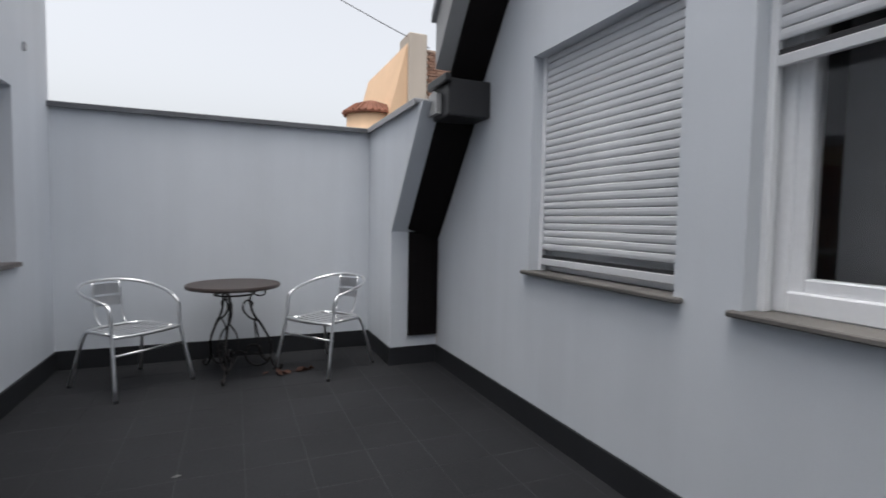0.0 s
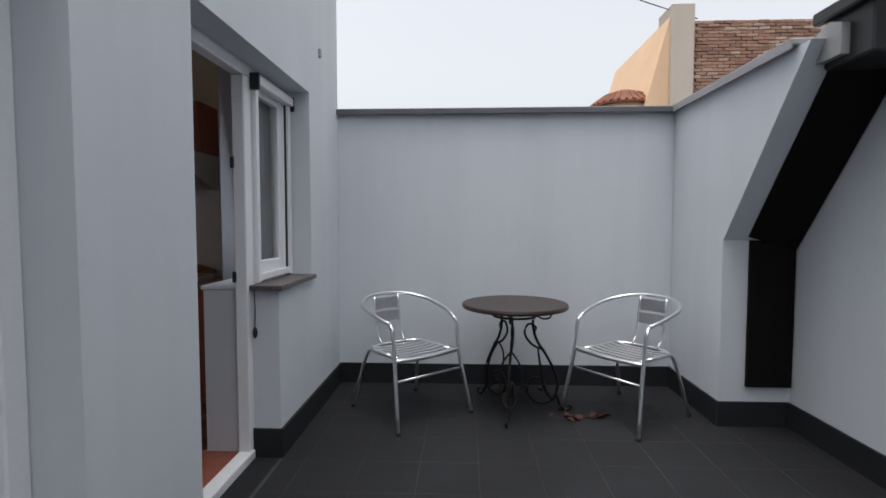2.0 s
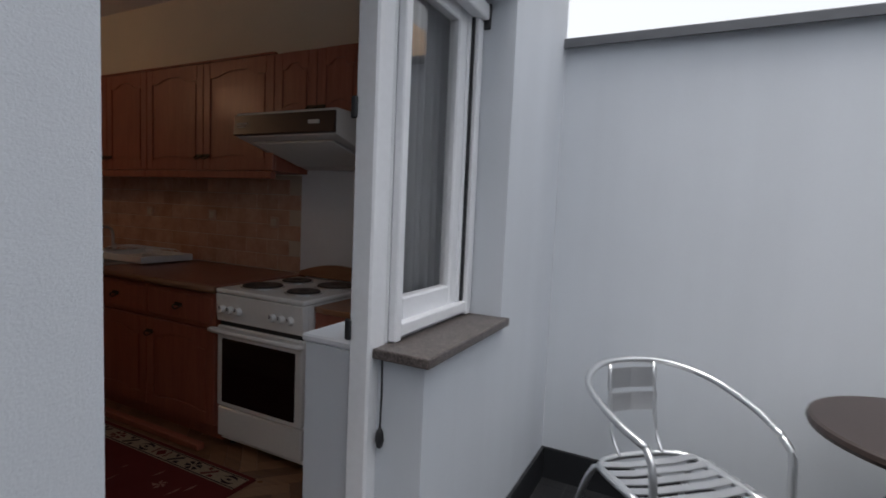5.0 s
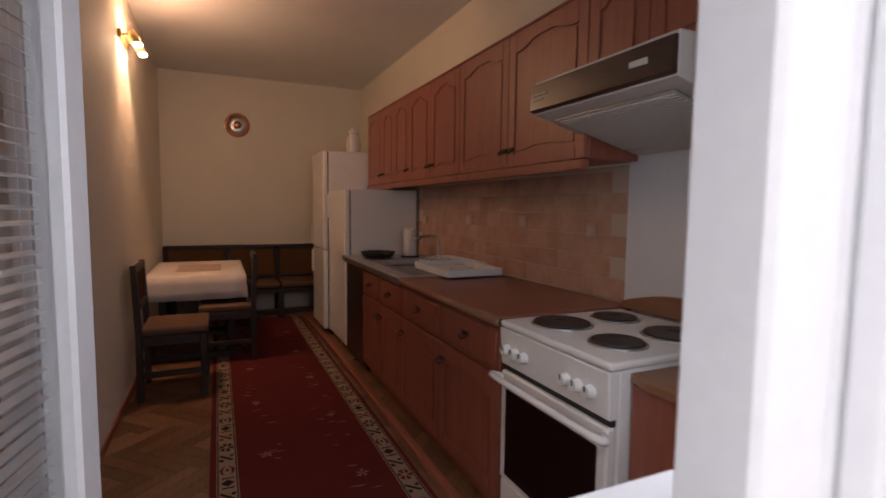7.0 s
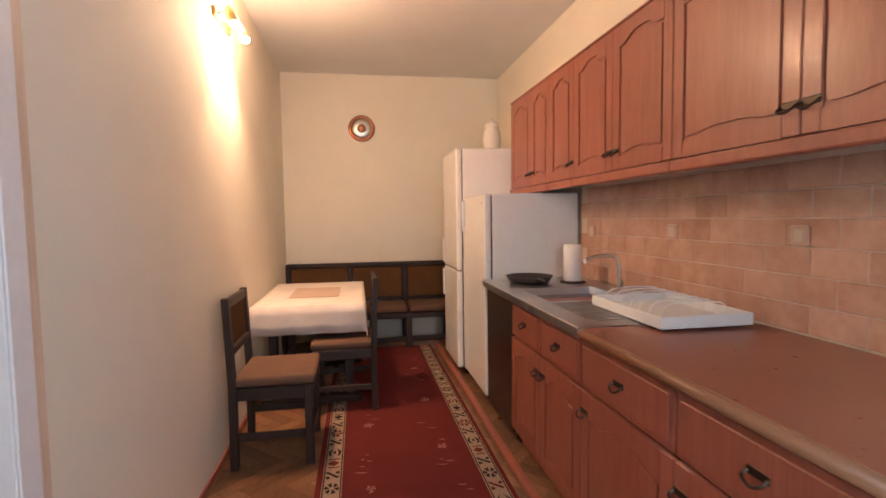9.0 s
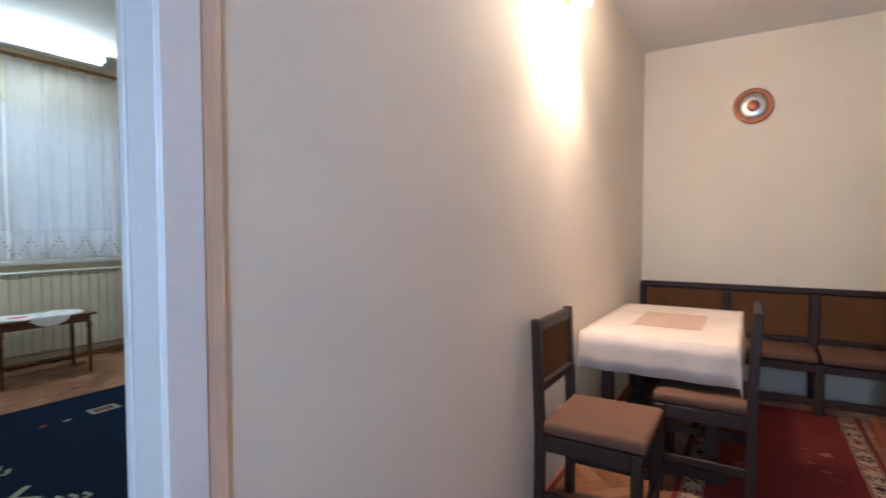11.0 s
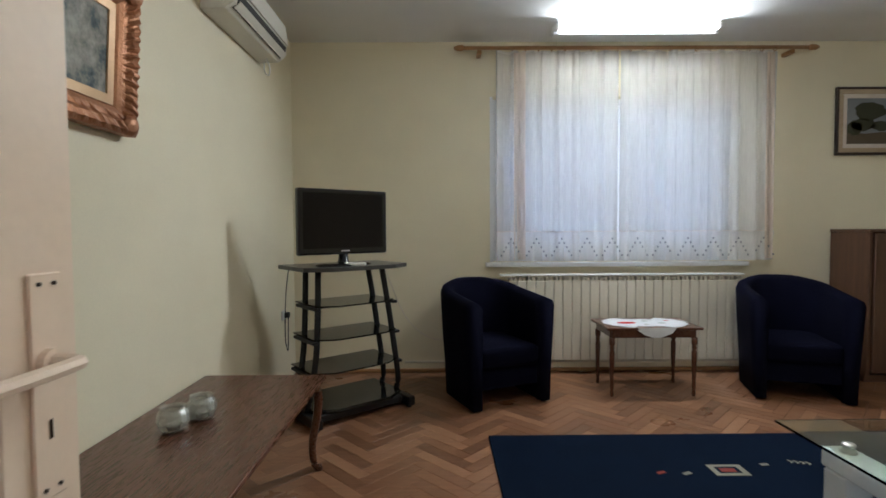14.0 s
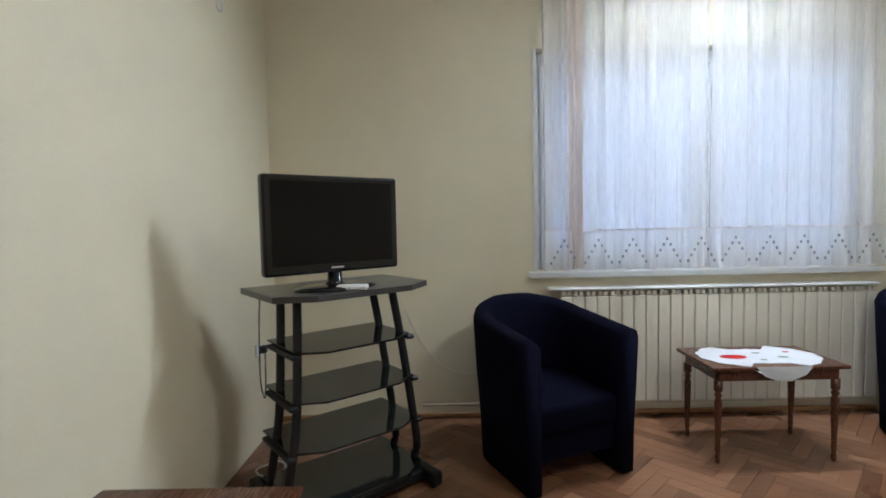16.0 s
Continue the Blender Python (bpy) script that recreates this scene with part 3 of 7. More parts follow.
part_at("lower_panel", boxed(0.08, LWD - 0.08, -0.012, 0.012, 0.115, 0.625), M["pvc"], leaf)
part_at("gasket", boxed(LWD + 0.0005, LWD + 0.004, -0.008, 0.004, 0.05, 2.02), M["rubber"], leaf)
h = bmesh.new()
tube(h, smooth_pts([(LWD - 0.04, 0.036, 1.02), (LWD - 0.04, 0.075, 1.02), (LWD - 0.07, 0.085, 1.02), (LWD - 0.16, 0.083, 1.018)]), 0.010, 8)
box(h, LWD - 0.056, LWD - 0.024, 0.034, 0.046, 0.93, 1.08, 0.004)
part_at("handle", h, M["pvc"], leaf, smooth=True)
# slats on the pane imitate the opposite shutter's reflection in its glass
bl = thing("blind", pose(0, 0, 0), "slats standing in for the reflected shutter", "blind")
del bl["label"], bl["category"]
bl.parent = leaf
sm = bpy.data.meshes.new("reflected_slat")
sb = boxed(0.09, LWD - 0.09, 0.016, 0.034, 0, 0.0015)
sb.to_mesh(sm)
sb.free()
sm.materials.append(M["shutter"])
for i in range(48):
    o = new("reflected_slat", sm)
    o.parent = leaf
    o.matrix_basis = pose(0, 0, 0.71 + i * 0.0258, 22, 0, 0)
bpy.data.objects.remove(bl)

# second terrace door, closed, with its blind down
d2 = thing("door_2", pose(0, 0, 0), "closed white terrace door with lowered blind", "door")
tagged(d2, kind="structure")
f = bmesh.new()
box(f, FX0, FX1, -1.475, -1.40, 0.0, 2.05, 0.006)
box(f, FX0, FX1, -2.35, -2.275, 0.0, 2.05, 0.006)
box(f, FX0, FX1, -2.35, -1.40, 2.05, 2.115, 0.006)
box(f, FX0, FX1 + 0.01, -2.35, -1.40, 0.0, 0.05, 0.005)
part("door_frame", f, M["pvc"], d2)
s = bmesh.new()
a, b = -2.285, -1.465
box(s, FX0 + 0.01, FX1 - 0.01, a, a + 0.08, 0.05, 2.05, 0.006)
box(s, FX0 + 0.01, FX1 - 0.01, b - 0.08, b, 0.05, 2.05, 0.006)
box(s, FX0 + 0.01, FX1 - 0.01, a + 0.08, b - 0.08, 0.05, 0.14, 0.006)
box(s, FX0 + 0.01, FX1 - 0.01, a + 0.08, b - 0.08, 0.43, 0.52, 0.006)
box(s, FX0 + 0.01, FX1 - 0.01, a + 0.08, b - 0.08, 1.97, 2.05, 0.006)
part("leaf_frame", s, M["pvc"], d2)
part("pane", boxed(-0.192, -0.184, a + 0.075, b - 0.075, 0.515, 1.975), M["glass"], d2)
part("lower_panel", boxed(-0.198, -0.178, a + 0.075, b - 0.075, 0.135, 0.435), M["pvc"], d2)
b2 = thing("blind", pose(0, 0, 0), "blind", "blind")
del b2["label"], b2["category"]
b2.parent = d2
slats(b2, -0.205, a + 0.08, b - 0.08, 0.52, 1.97, 0.03, M["shutter"])
setting("wall_closing_door_2", boxed(XI + 0.01, XI + 0.06, -2.35, -1.40, 0, 2.115), M["plaster_cream"], "plain inner lining behind the closed terrace door", "wall")

tagged(mesh_ob("wall_clip", boxed(0.0, 0.018, 0.80, 0.825, 2.41, 2.47, 0.004), M["roof_metal"]), "small grey metal clip on the house wall", "clip")


# aluminium bistro chair, facing +y
def bistro_chair(m, label):
    c = thing("bistro_chair", m, label, "chair", "terrace chairs")
    r = 0.0125
    for sx in (-1, 1):
        pts = smooth_pts([(sx * 0.30, 0.315, 0.0), (sx * 0.262, 0.222, 0.42), (sx * 0.262, 0.20, 0.60), (sx * 0.258, 0.16, 0.655)], 4)
        part_at("front_leg", tube(bmesh.new(), pts, r, 8), M["alu"], c, smooth=True)
        pts = smooth_pts([(sx * 0.27, -0.30, 0.0), (sx * 0.225, -0.19, 0.38), (sx * 0.205, -0.10, 0.425), (sx * 0.215, 0.18, 0.43)], 4)
        part_at("rear_leg", tube(bmesh.new(), pts, r, 8), M["alu"], c, smooth=True)
        for y in (0.315, -0.30):
            part_at("foot", lathe(bmesh.new(), [(0.013, 0.0), (0.016, 0.003), (0.015, 0.02)], sx * (0.30 if y > 0 else 0.27), y, 10), M["rubber"], c)
    pts = smooth_pts([(-0.258, 0.16, 0.655), (-0.285, 0.03, 0.69), (-0.27, -0.16, 0.735), (-0.16, -0.275, 0.77), (0, -0.305, 0.78), (0.16, -0.275, 0.77), (0.27, -0.16, 0.735), (0.285, 0.03, 0.69), (0.258, 0.16, 0.655)], 5)
    part_at("arm_hoop", tube(bmesh.new(), pts, r, 8), M["alu"], c, smooth=True)
    pts = smooth_pts([(-0.262, 0.21, 0.43), (-0.20, 0.235, 0.43), (0, 0.245, 0.425), (0.20, 0.235, 0.43), (0.262, 0.21, 0.43)], 4)
    part_at("seat_rail", tube(bmesh.new(), pts, r, 8), M["alu"], c, smooth=True)
    pts = smooth_pts([(-0.215, 0.10, 0.43), (-0.20, -0.16, 0.43), (0, -0.21, 0.43), (0.20, -0.16, 0.43), (0.215, 0.10, 0.43)], 4)
    part_at("seat_rail", tube(bmesh.new(), pts, r, 8), M["alu"], c, smooth=True)
    part_at("stretcher", tube(bmesh.new(), [(-0.272, 0.228, 0.30), (0.272, 0.228, 0.30)], 0.009, 8), M["alu"], c, smooth=True)
    for i in range(7):
        y = -0.165 + i * 0.058
        w = 0.20 if i < 1 else 0.235
        dip = 0.012
        s = bmesh.new()
        prism(s, [(-w, 0.436), (-w * 0.5, 0.436 - dip), (w * 0.5, 0.436 - dip), (w, 0.436), (w, 0.441), (w * 0.5, 0.441 - dip), (-w * 0.5, 0.441 - dip), (-w, 0.441)], "y", y, y + 0.038)
        part_at("seat_slat", s, M["alu_sheet"], c)
    for sx in (-1, 1):
        part_at("back_post", tube(bmesh.new(), smooth_pts([(sx * 0.095, -0.195, 0.435), (sx * 0.10, -0.25, 0.52), (sx * 0.10, -0.29, 0.772)], 4), 0.007, 8), M["alu"], c, smooth=True)
    for z0, z1, yy in ((0.58, 0.655, -0.272), (0.67, 0.752, -0.284)):
        s = bmesh.new()
        prism(s, [(-0.11, yy + 0.004), (0.0, yy - 0.008), (0.11, yy + 0.004), (0.11, yy), (0.0, yy - 0.012), (-0.11, yy)], "z", z0, z1)
        part_at("back_plate", s, M["alu_sheet"], c)
    return c


def facing(cx, cy, dx, dy):
    return pose(cx, cy, FZ + 0.006, 0, 0, math.degrees(math.atan2(-dx, dy)))


bistro_chair(facing(0.63, 0.72, 0.66, -0.75), "bare aluminium bistro chair with curved arms and slatted seat")
bistro_chair(facing(2.11, 0.71, -0.79, -0.61), "bare aluminium bistro chair standing beside dry leaves")

# round table on scrolled iron legs
rt = thing("bistro_table", pose(1.36, 0.79, FZ + 0.006, 0, 0, 0), "round dark brown table on black wrought-iron scroll legs", "table")
part_at("tabletop", lathe(bmesh.new(), [(0.345, 0.708), (0.361, 0.712), (0.366, 0.724), (0.361, 0.738), (0.35, 0.742)], 0, 0, 56), M["brown_top"], rt, smooth=False)
part_at("ring", tube(bmesh.new(), [(0.15 * math.cos(a * math.tau / 28), 0.15 * math.sin(a * math.tau / 28), 0.655) for a in range(28)], 0.008, 6, True), M["iron"], rt, smooth=True)
for ang in (257, 352, 130):
    ca, sa = math.cos(radians(ang)), math.sin(radians(ang))
    def P(r, z, w=0.0):
        return (r * ca - w * sa, r * sa + w * ca, z)
    part_at("leg", tube(bmesh.new(), smooth_pts([P(0.24, 0.70), P(0.16, 0.665), P(0.125, 0.61), P(0.15, 0.49), P(0.225, 0.37), P(0.295, 0.21), P(0.26, 0.075), P(0.16, 0.05), P(0.09, 0.12), P(0.12, 0.215), P(0.195, 0.205), P(0.195, 0.145), P(0.16, 0.15)], 6), 0.0095, 7), M["iron"], rt, smooth=True)
    part_at("foot_scroll", tube(bmesh.new(), smooth_pts([P(0.285, 0.12), P(0.31, 0.05), P(0.34, 0.012), P(0.372, 0.012), P(0.385, 0.037), P(0.362, 0.047)], 6), 0.0095, 7), M["iron"], rt, smooth=True)
    part_at("upper_scroll", tube(bmesh.new(), smooth_pts([P(0.205, 0.42), P(0.12, 0.455), P(0.07, 0.53), P(0.095, 0.595), P(0.145, 0.575), P(0.13, 0.53)], 6), 0.008, 7), M["iron"], rt, smooth=True)
    part_at("top_scroll", tube(bmesh.new(), smooth_pts([P(0.15, 0.655), P(0.20, 0.635), P(0.245, 0.65), P(0.24, 0.685), P(0.21, 0.675)], 5), 0.007, 6), M["iron"], rt, smooth=True)
    part_at("top_arm", tube(bmesh.new(), [P(0.02, 0.70), P(0.30, 0.70)], 0.008, 6), M["iron"], rt, smooth=True)
    for sw in (-1, 1):
        part_at("side_scroll", tube(bmesh.new(), smooth_pts([P(0.16, 0.44, 0.0), P(0.17, 0.36, sw * 0.055), P(0.19, 0.25, sw * 0.075), P(0.22, 0.13, sw * 0.045), P(0.27, 0.07, 0.0)], 5), 0.0065, 6), M["iron"], rt, smooth=True)
    part_at("lower_brace", tube(bmesh.new(), smooth_pts([P(0.10, 0.14), P(0.05, 0.17), P(0.0, 0.16)], 4), 0.007, 6), M["iron"], rt, smooth=True)

# dry leaves and a scrap of paper
rng = random.Random(4)
lv = bmesh.new()
for cx, cy, n in ((1.74, 0.60, 7), (1.90, 0.64, 7), (1.66, 0.68, 2)):
    for _ in range(n):
        x, y, a, L = cx + rng.uniform(-.07, .07), cy + rng.uniform(-.04, .04), rng.uniform(0, 6.28), rng.uniform(0.03, 0.055)
        e, n2 = Vector((math.cos(a), math.sin(a), 0)), Vector((-math.sin(a), math.cos(a), 0))
        z = FZ + 0.008
        base, tip = Vector((x, y, z)) - e * L, Vector((x, y, z + rng.uniform(.0, .02))) + e * L
        mid = Vector((x, y, z + 0.004))
        l, r = mid + n2 * L * .5 + Vector((0, 0, rng.uniform(.006, .025))), mid - n2 * L * .5 + Vector((0, 0, rng.uniform(.006, .025)))
        v = [lv.verts.new(p) for p in (base, l, tip, r, mid)]
        for q in ((0, 4, 1), (1, 4, 2), (2, 4, 3), (3, 4, 0)):
            lv.faces.new([v[k] for k in q])
lo = mesh_ob("dry_leaves", lv, M["leaf"])
lo.modifiers.new("thick", "SOLIDIFY").thickness = 0.0015
tagged(lo, "curled dry brown leaves lying on the terrace floor", "leaves", kind="stuff")
pb = bmesh.new()
prism(pb, [(1.07, -0.94), (1.095, -0.945), (1.115, -0.93), (1.09, -0.92)], "z", FZ + 0.0062, FZ + 0.009)
tagged(mesh_ob("paper_scrap", pb, M["paper"]), "small white scrap of paper on the dark floor", "litter")

# neighbouring houses over the parapet
nb = thing("brick_house", pose(0, 0, -6), "old brick house with plastered chimney and apricot gable", "house")
part("gable_wall", prism(bmesh.new(), [(4.9, -6), (5.02, 3.8), (5.56, 5.85), (5.58, 5.85), (5.58, -6)], "y", 8.9, 13.0), M["apricot"], nb)
ch = part("chimney", boxed(5.56, 6.06, 8.8, 9.6, -6, 6.10, 0.02), M["old_plaster"], nb)
part("chimney_cap", boxed(5.52, 6.10, 8.76, 9.64, 6.10, 6.18, 0.015), M["old_plaster"], ch)
bw = part("brick_wall", boxed(6.06, 10.5, 9.06, 13.0, -6, 5.80), M["mortar"], nb)
part("wall_cap", boxed(6.06, 10.5, 9.0, 13.0, 5.80, 5.86, 0.01), M["roof_tile"], bw)
tw = thing("round_house", pose(4.82, 9.7, -6), "low apricot house with a red-brown tiled roof", "house")
part_at("wall", lathe(bmesh.new(), [(0.66, 0), (0.66, 10.06)], 0, 0, 28), M["apricot"], tw, smooth=True)
part_at("roof", lathe(bmesh.new(), [(0.76, 10.03), (0.76, 10.07), (0.45, 10.32), (0.2, 10.42), (0.03, 10.45)], 0, 0, 28), M["roof_tile"], tw)
for i in range(28):
    a = i * math.tau / 28
    part_at("roof_tile", tube(bmesh.new(), [(0.77 * math.cos(a), 0.77 * math.sin(a), 10.07), (0.45 * math.cos(a), 0.45 * math.sin(a), 10.325)], 0.04, 5, taper=[1, 0.5]), M["roof_tile"], tw)
tagged(mesh_ob("overhead_cable", tube(bmesh.new(), [(3.0 + 3.2 * k / 12, 9.0, 6.95 - 1.15 * (k / 12) + 0.12 * (k / 12 - 0.5) ** 2) for k in range(13)], 0.012, 5), M["rubber"]), "thin black overhead cable against the sky", "cable")

# ---- kitchen ----
M["bronze"] = paint("dark_bronze_pull", (0.05, 0.035, 0.025), 0.4, 100, 0.2, 0.1, metal=0.8)
M["tile_grout"] = paint("beige_grout", (0.50, 0.40, 0.31), 0.9, 120, 0.05, 0.1)
M["tile"], tt, tbs = nodes_of("marbled_beige_tile")
ti = tt.nodes.new("ShaderNodeObjectInfo")
tn = noise_of(tt, coords(tt), 11, 5, 0.6)
tc = mixed(tt, 0.5, ramp(tt, ti.outputs["Random"], [(0, (0.40, 0.20, 0.135)), (1, (0.56, 0.34, 0.25))]), ramp(tt, tn, [(0.3, (0.36, 0.19, 0.125)), (0.7, (0.60, 0.42, 0.31))]))
tt.links.new(tc, tbs.inputs["Base Color"])
tbs.inputs["Roughness"].default_value = 0.22
bumped(tt, tbs, tn, 0.08, 0.004)
M["socket_tan"] = paint("tan_socket_plastic", (0.46, 0.30, 0.22), 0.35, 60, 0.05, 0.03)
M["hotplate"] = paint("dark_cast_hotplate", (0.035, 0.028, 0.026), 0.5, 120, 0.15, 0.15)
M["brown_panel"] = paint("dark_brown_panel", (0.035, 0.018, 0.012), 0.3, 60, 0.15, 0.05)
M["oven_glass"] = paint("dark_oven_glass", (0.012, 0.006, 0.006), 0.08, 60, 0.1, 0.0)
M["plastic_white"] = paint("white_plastic", (0.74, 0.74, 0.73), 0.4, 60, 0.04, 0.03)
M["copper"] = paint("copper_rim", (0.38, 0.16, 0.09), 0.35, 90, 0.2, 0.1, metal=0.8)
M["ceramic"] = paint("glazed_ceramic", (0.72, 0.68, 0.62), 0.25, 40, 0.1, 0.03)
M["bulb"] = glow("lamp_bulb", (1.0, 0.74, 0.48), 20)
M["white_wall"] = paint("white_gloss_wall_paint", (0.74, 0.75, 0.78), 0.5, 90, 0.03, 0.08)
M["rug_border"] = fabric("beige_rug_border", (0.30, 0.22, 0.155), 300, 0.45)
M["rug_dark"] = fabric("dark_rug_motif", (0.03, 0.018, 0.02), 300)
M["cane"] = fabric("brown_woven_back", (0.13, 0.065, 0.03), 160, 0.5)


def pull(parent, x, y, z, name="handle"):
    """A bronze drop pull on a front that faces -y."""
    h = bmesh.new()
    box(h, x - 0.032, x + 0.032, y - 0.004, y, z - 0.010, z + 0.012, 0.002)
    tube(h, smooth_pts([(x - 0.028, y - 0.004, z), (x - 0.026, y - 0.02, z - 0.012), (x, y - 0.024, z - 0.022), (x + 0.026, y - 0.02, z - 0.012), (x + 0.028, y - 0.004, z)], 3), 0.0042, 6)
    return part(name, h, M["bronze"], parent, smooth=False)


def arch(x0, x1, z, rise, n=14, sign=1):
    """The waved edge of a cathedral panel."""
    pts = []
    for i in range(n + 1):
        u = i / n
        s = 0.5 - 0.5 * math.cos(min(1, max(0, (u - 0.08) / 0.30)) * math.pi) if u < 0.5 else 0.5 - 0.5 * math.cos(min(1, max(0, (0.92 - u) / 0.30)) * math.pi)
        pts.append((x0 + (x1 - x0) * u, z + sign * rise * s))
    return pts


def panel_door(cab, x0, x1, z0, z1, y, name="door", knob=None, waved=True, fr=0.062):
    """A framed door with a raised panel; its outer face lies at y and faces -y."""
    d = part(name, boxed(x0 + 0.002, x1 - 0.002, y + 0.008, y + 0.024, z0 + 0.002, z1 - 0.002, 0.002), M["cabinet"], cab)
    a, b, c, e = x0 + 0.002, x1 - 0.002, z0 + 0.002, z1 - 0.002
    f = bmesh.new()
    box(f, a, a + fr, y, y + 0.009, c, e, 0.003)
    box(f, b - fr, b, y, y + 0.009, c, e, 0.003)
    rise = 0.035 if waved else 0.0
    if waved:
        prism(f, [(a + fr, e), (b - fr, e)] + arch(a + fr, b - fr, e - fr - rise, rise)[::-1], "y", y, y + 0.009)
        prism(f, [(b - fr, c), (a + fr, c)] + arch(a + fr, b - fr, c + fr, 0.015), "y", y, y + 0.009)
    else:
        box(f, a + fr, b - fr, y, y + 0.009, e - fr, e, 0.003)
        box(f, a + fr, b - fr, y, y + 0.009, c, c + fr, 0.003)
    part("door_frame", f, M["cabinet"], d)
    g = 0.014
    p = bmesh.new()
    top = arch(a + fr + g, b - fr - g, e - fr - rise - g, rise) if waved else [(a + fr + g, e - fr - g), (b - fr - g, e - fr - g)]
    bot = arch(a + fr + g, b - fr - g, c + fr + g, 0.015) if waved else [(a + fr + g, c + fr + g), (b - fr - g, c + fr + g)]
    prism(p, bot + top[::-1], "y", y + 0.002, y + 0.009)
    part("raised_panel", p, M["cabinet"], d)
    if knob:
        pull(d, knob[0], y, knob[1])
    return d


# wall cabinets
YB, YT = 1.02, 1.326
UZ0, UZ1 = 1.51, 2.18
ub = [-1.62, -2.23, -2.81, -3.28, -3.72, -4.09, -4.44, -4.90]
units = [(0, 2), (2, 4), (4, 5), (5, 7)]
for a, b in units:
    x1, x0 = ub[a], ub[b]
    cab = tagged(mesh_ob("wall_cabinet", boxed(x0 + 0.001, x1 - 0.001, YB + 0.026, YT, UZ0, UZ1, 0.002), M["cabinet"]), "reddish oak wall cabinet with arched panel doors", "cabinet", "kitchen wall cabinets")
    for k in range(a, b):
        d0, d1 = ub[k + 1], ub[k]
        right = (k - a) % 2 == 1 or b - a == 1
        kx = d1 - 0.035 if right else d0 + 0.035
        panel_door(cab, d0, d1, UZ0, UZ1, YB, knob=(kx, UZ0 + 0.09))
    part("light_rail", boxed(x0 + 0.001, x1 - 0.001, YB - 0.012, YB + 0.03, UZ0 - 0.05, UZ0 - 0.002, 0.008, 2), M["cabinet"], cab)
    part("cornice", boxed(x0 + 0.001, x1 - 0.001, YB - 0.004, YB + 0.03, UZ1 + 0.001, UZ1 + 0.014, 0.003), M["cabinet"], cab)
ul = tagged(mesh_ob("under_cabinet_light", boxed(-3.25, -2.75, 1.08, 1.13, 1.475, 1.509, 0.008), M["plastic_white"]), "slim white light fitting under the wall cabinets", "light")
part("diffuser", boxed(-3.22, -2.78, 1.085, 1.125, 1.468, 1.476, 0.003), M["ceramic"], ul)
hc = tagged(mesh_ob("hood_cabinet", boxed(-1.619, -0.98, YB + 0.026, YT, 1.80, UZ1, 0.002), M["cabinet"]), "short reddish oak cabinet above the cooker hood", "cabinet", "kitchen wall cabinets")
panel_door(hc, -1.619, -1.30, 1.80, UZ1, YB, knob=(-1.335, 1.86))
panel_door(hc, -1.30, -0.98, 1.80, UZ1, YB, knob=(-1.265, 1.86))

# base cabinets
YF = 0.63
def base_unit(x0, x1, doors, label):
    c = tagged(mesh_ob("base_cabinet", boxed(x0 + 0.001, x1 - 0.001, YF + 0.026, YT, 0.09, 0.829, 0.002), M["cabinet"]), label, "cabinet", "kitchen base cabinets")
    n = len(doors) - 1
    for a, b, right in zip(doors, doors[1:], (1, 0) if n == 2 else (0, 1)):
        dr = part("drawer", boxed(a + 0.003, b - 0.003, YF + 0.004, YF + 0.025, 0.635, 0.822, 0.004), M["cabinet"], c)
        part("drawer_face", boxed(a + 0.025, b - 0.025, YF - 0.002, YF + 0.005, 0.657, 0.800, 0.003), M["cabinet"], dr)
        pull(dr, (a + b) / 2, YF - 0.002, 0.735)
        panel_door(c, a, b, 0.10, 0.625, YF, knob=((b - 0.035) if right else (a + 0.035), 0.545))
    part("plinth", boxed(x0 + 0.001, x1 - 0.001, YF + 0.06, YF + 0.08, 0.0, 0.09), M["cabinet"], c)
    return c
base_unit(-2.205, -1.62, [-2.205, -1.62], "reddish oak base cabinet with drawer beside the cooker")
base_unit(-2.79, -2.206, [-2.79, -2.206], "reddish oak base cabinet with drawer and arched door")
base_unit(-3.67, -2.791, [-3.67, -3.23, -2.791], "reddish oak sink cabinet with two drawers and doors")
dp = tagged(mesh_ob("dark_base_cabinet", boxed(-4.245, -3.672, YF + 0.03, YT, 0.02, 0.829, 0.003), M["brown_panel"]), "dark brown base unit beside the refrigerator", "cabinet")
part("front_panel", boxed(-4.24, -3.677, YF + 0.01, YF + 0.029, 0.06, 0.82, 0.004), M["brown_panel"], dp)
part("foot_rail", boxed(-4.24, -3.677, YF + 0.05, YF + 0.07, 0.0, 0.06), M["brown_panel"], dp)
fb = tagged(mesh_ob("floor_rail", boxed(-5.9, -1.62, 0.53, 0.575, 0.0, 0.035, 0.006, 2), M["cabinet"]), "low wooden rail on the floor along the cabinets", "rail")

# worktop and sink sheet
M["edge_strip"] = wood("worktop_edge_strip", (0.20, 0.09, 0.045), (0.30, 0.14, 0.07), 0.35, "x")
wt = tagged(mesh_ob("worktop", boxed(-2.75, -1.612, 0.622, YT - 0.012, 0.831, 0.869, 0.004), M["worktop"]), "brown laminate worktop with rounded front edge", "worktop")
part("front_edge", tube(bmesh.new(), [(-2.75, 0.619, 0.85), (-1.612, 0.619, 0.85)], 0.0185, 10), M["edge_strip"], wt, smooth=True)
sk = bmesh.new()
box(sk, -4.24, -3.78, 0.60, YT - 0.012, 0.831, 0.874, 0.004)
box(sk, -3.78, -3.32, 0.60, 0.72, 0.831, 0.874, 0.004)
box(sk, -3.78, -3.32, 1.15, YT - 0.012, 0.831, 0.874, 0.004)
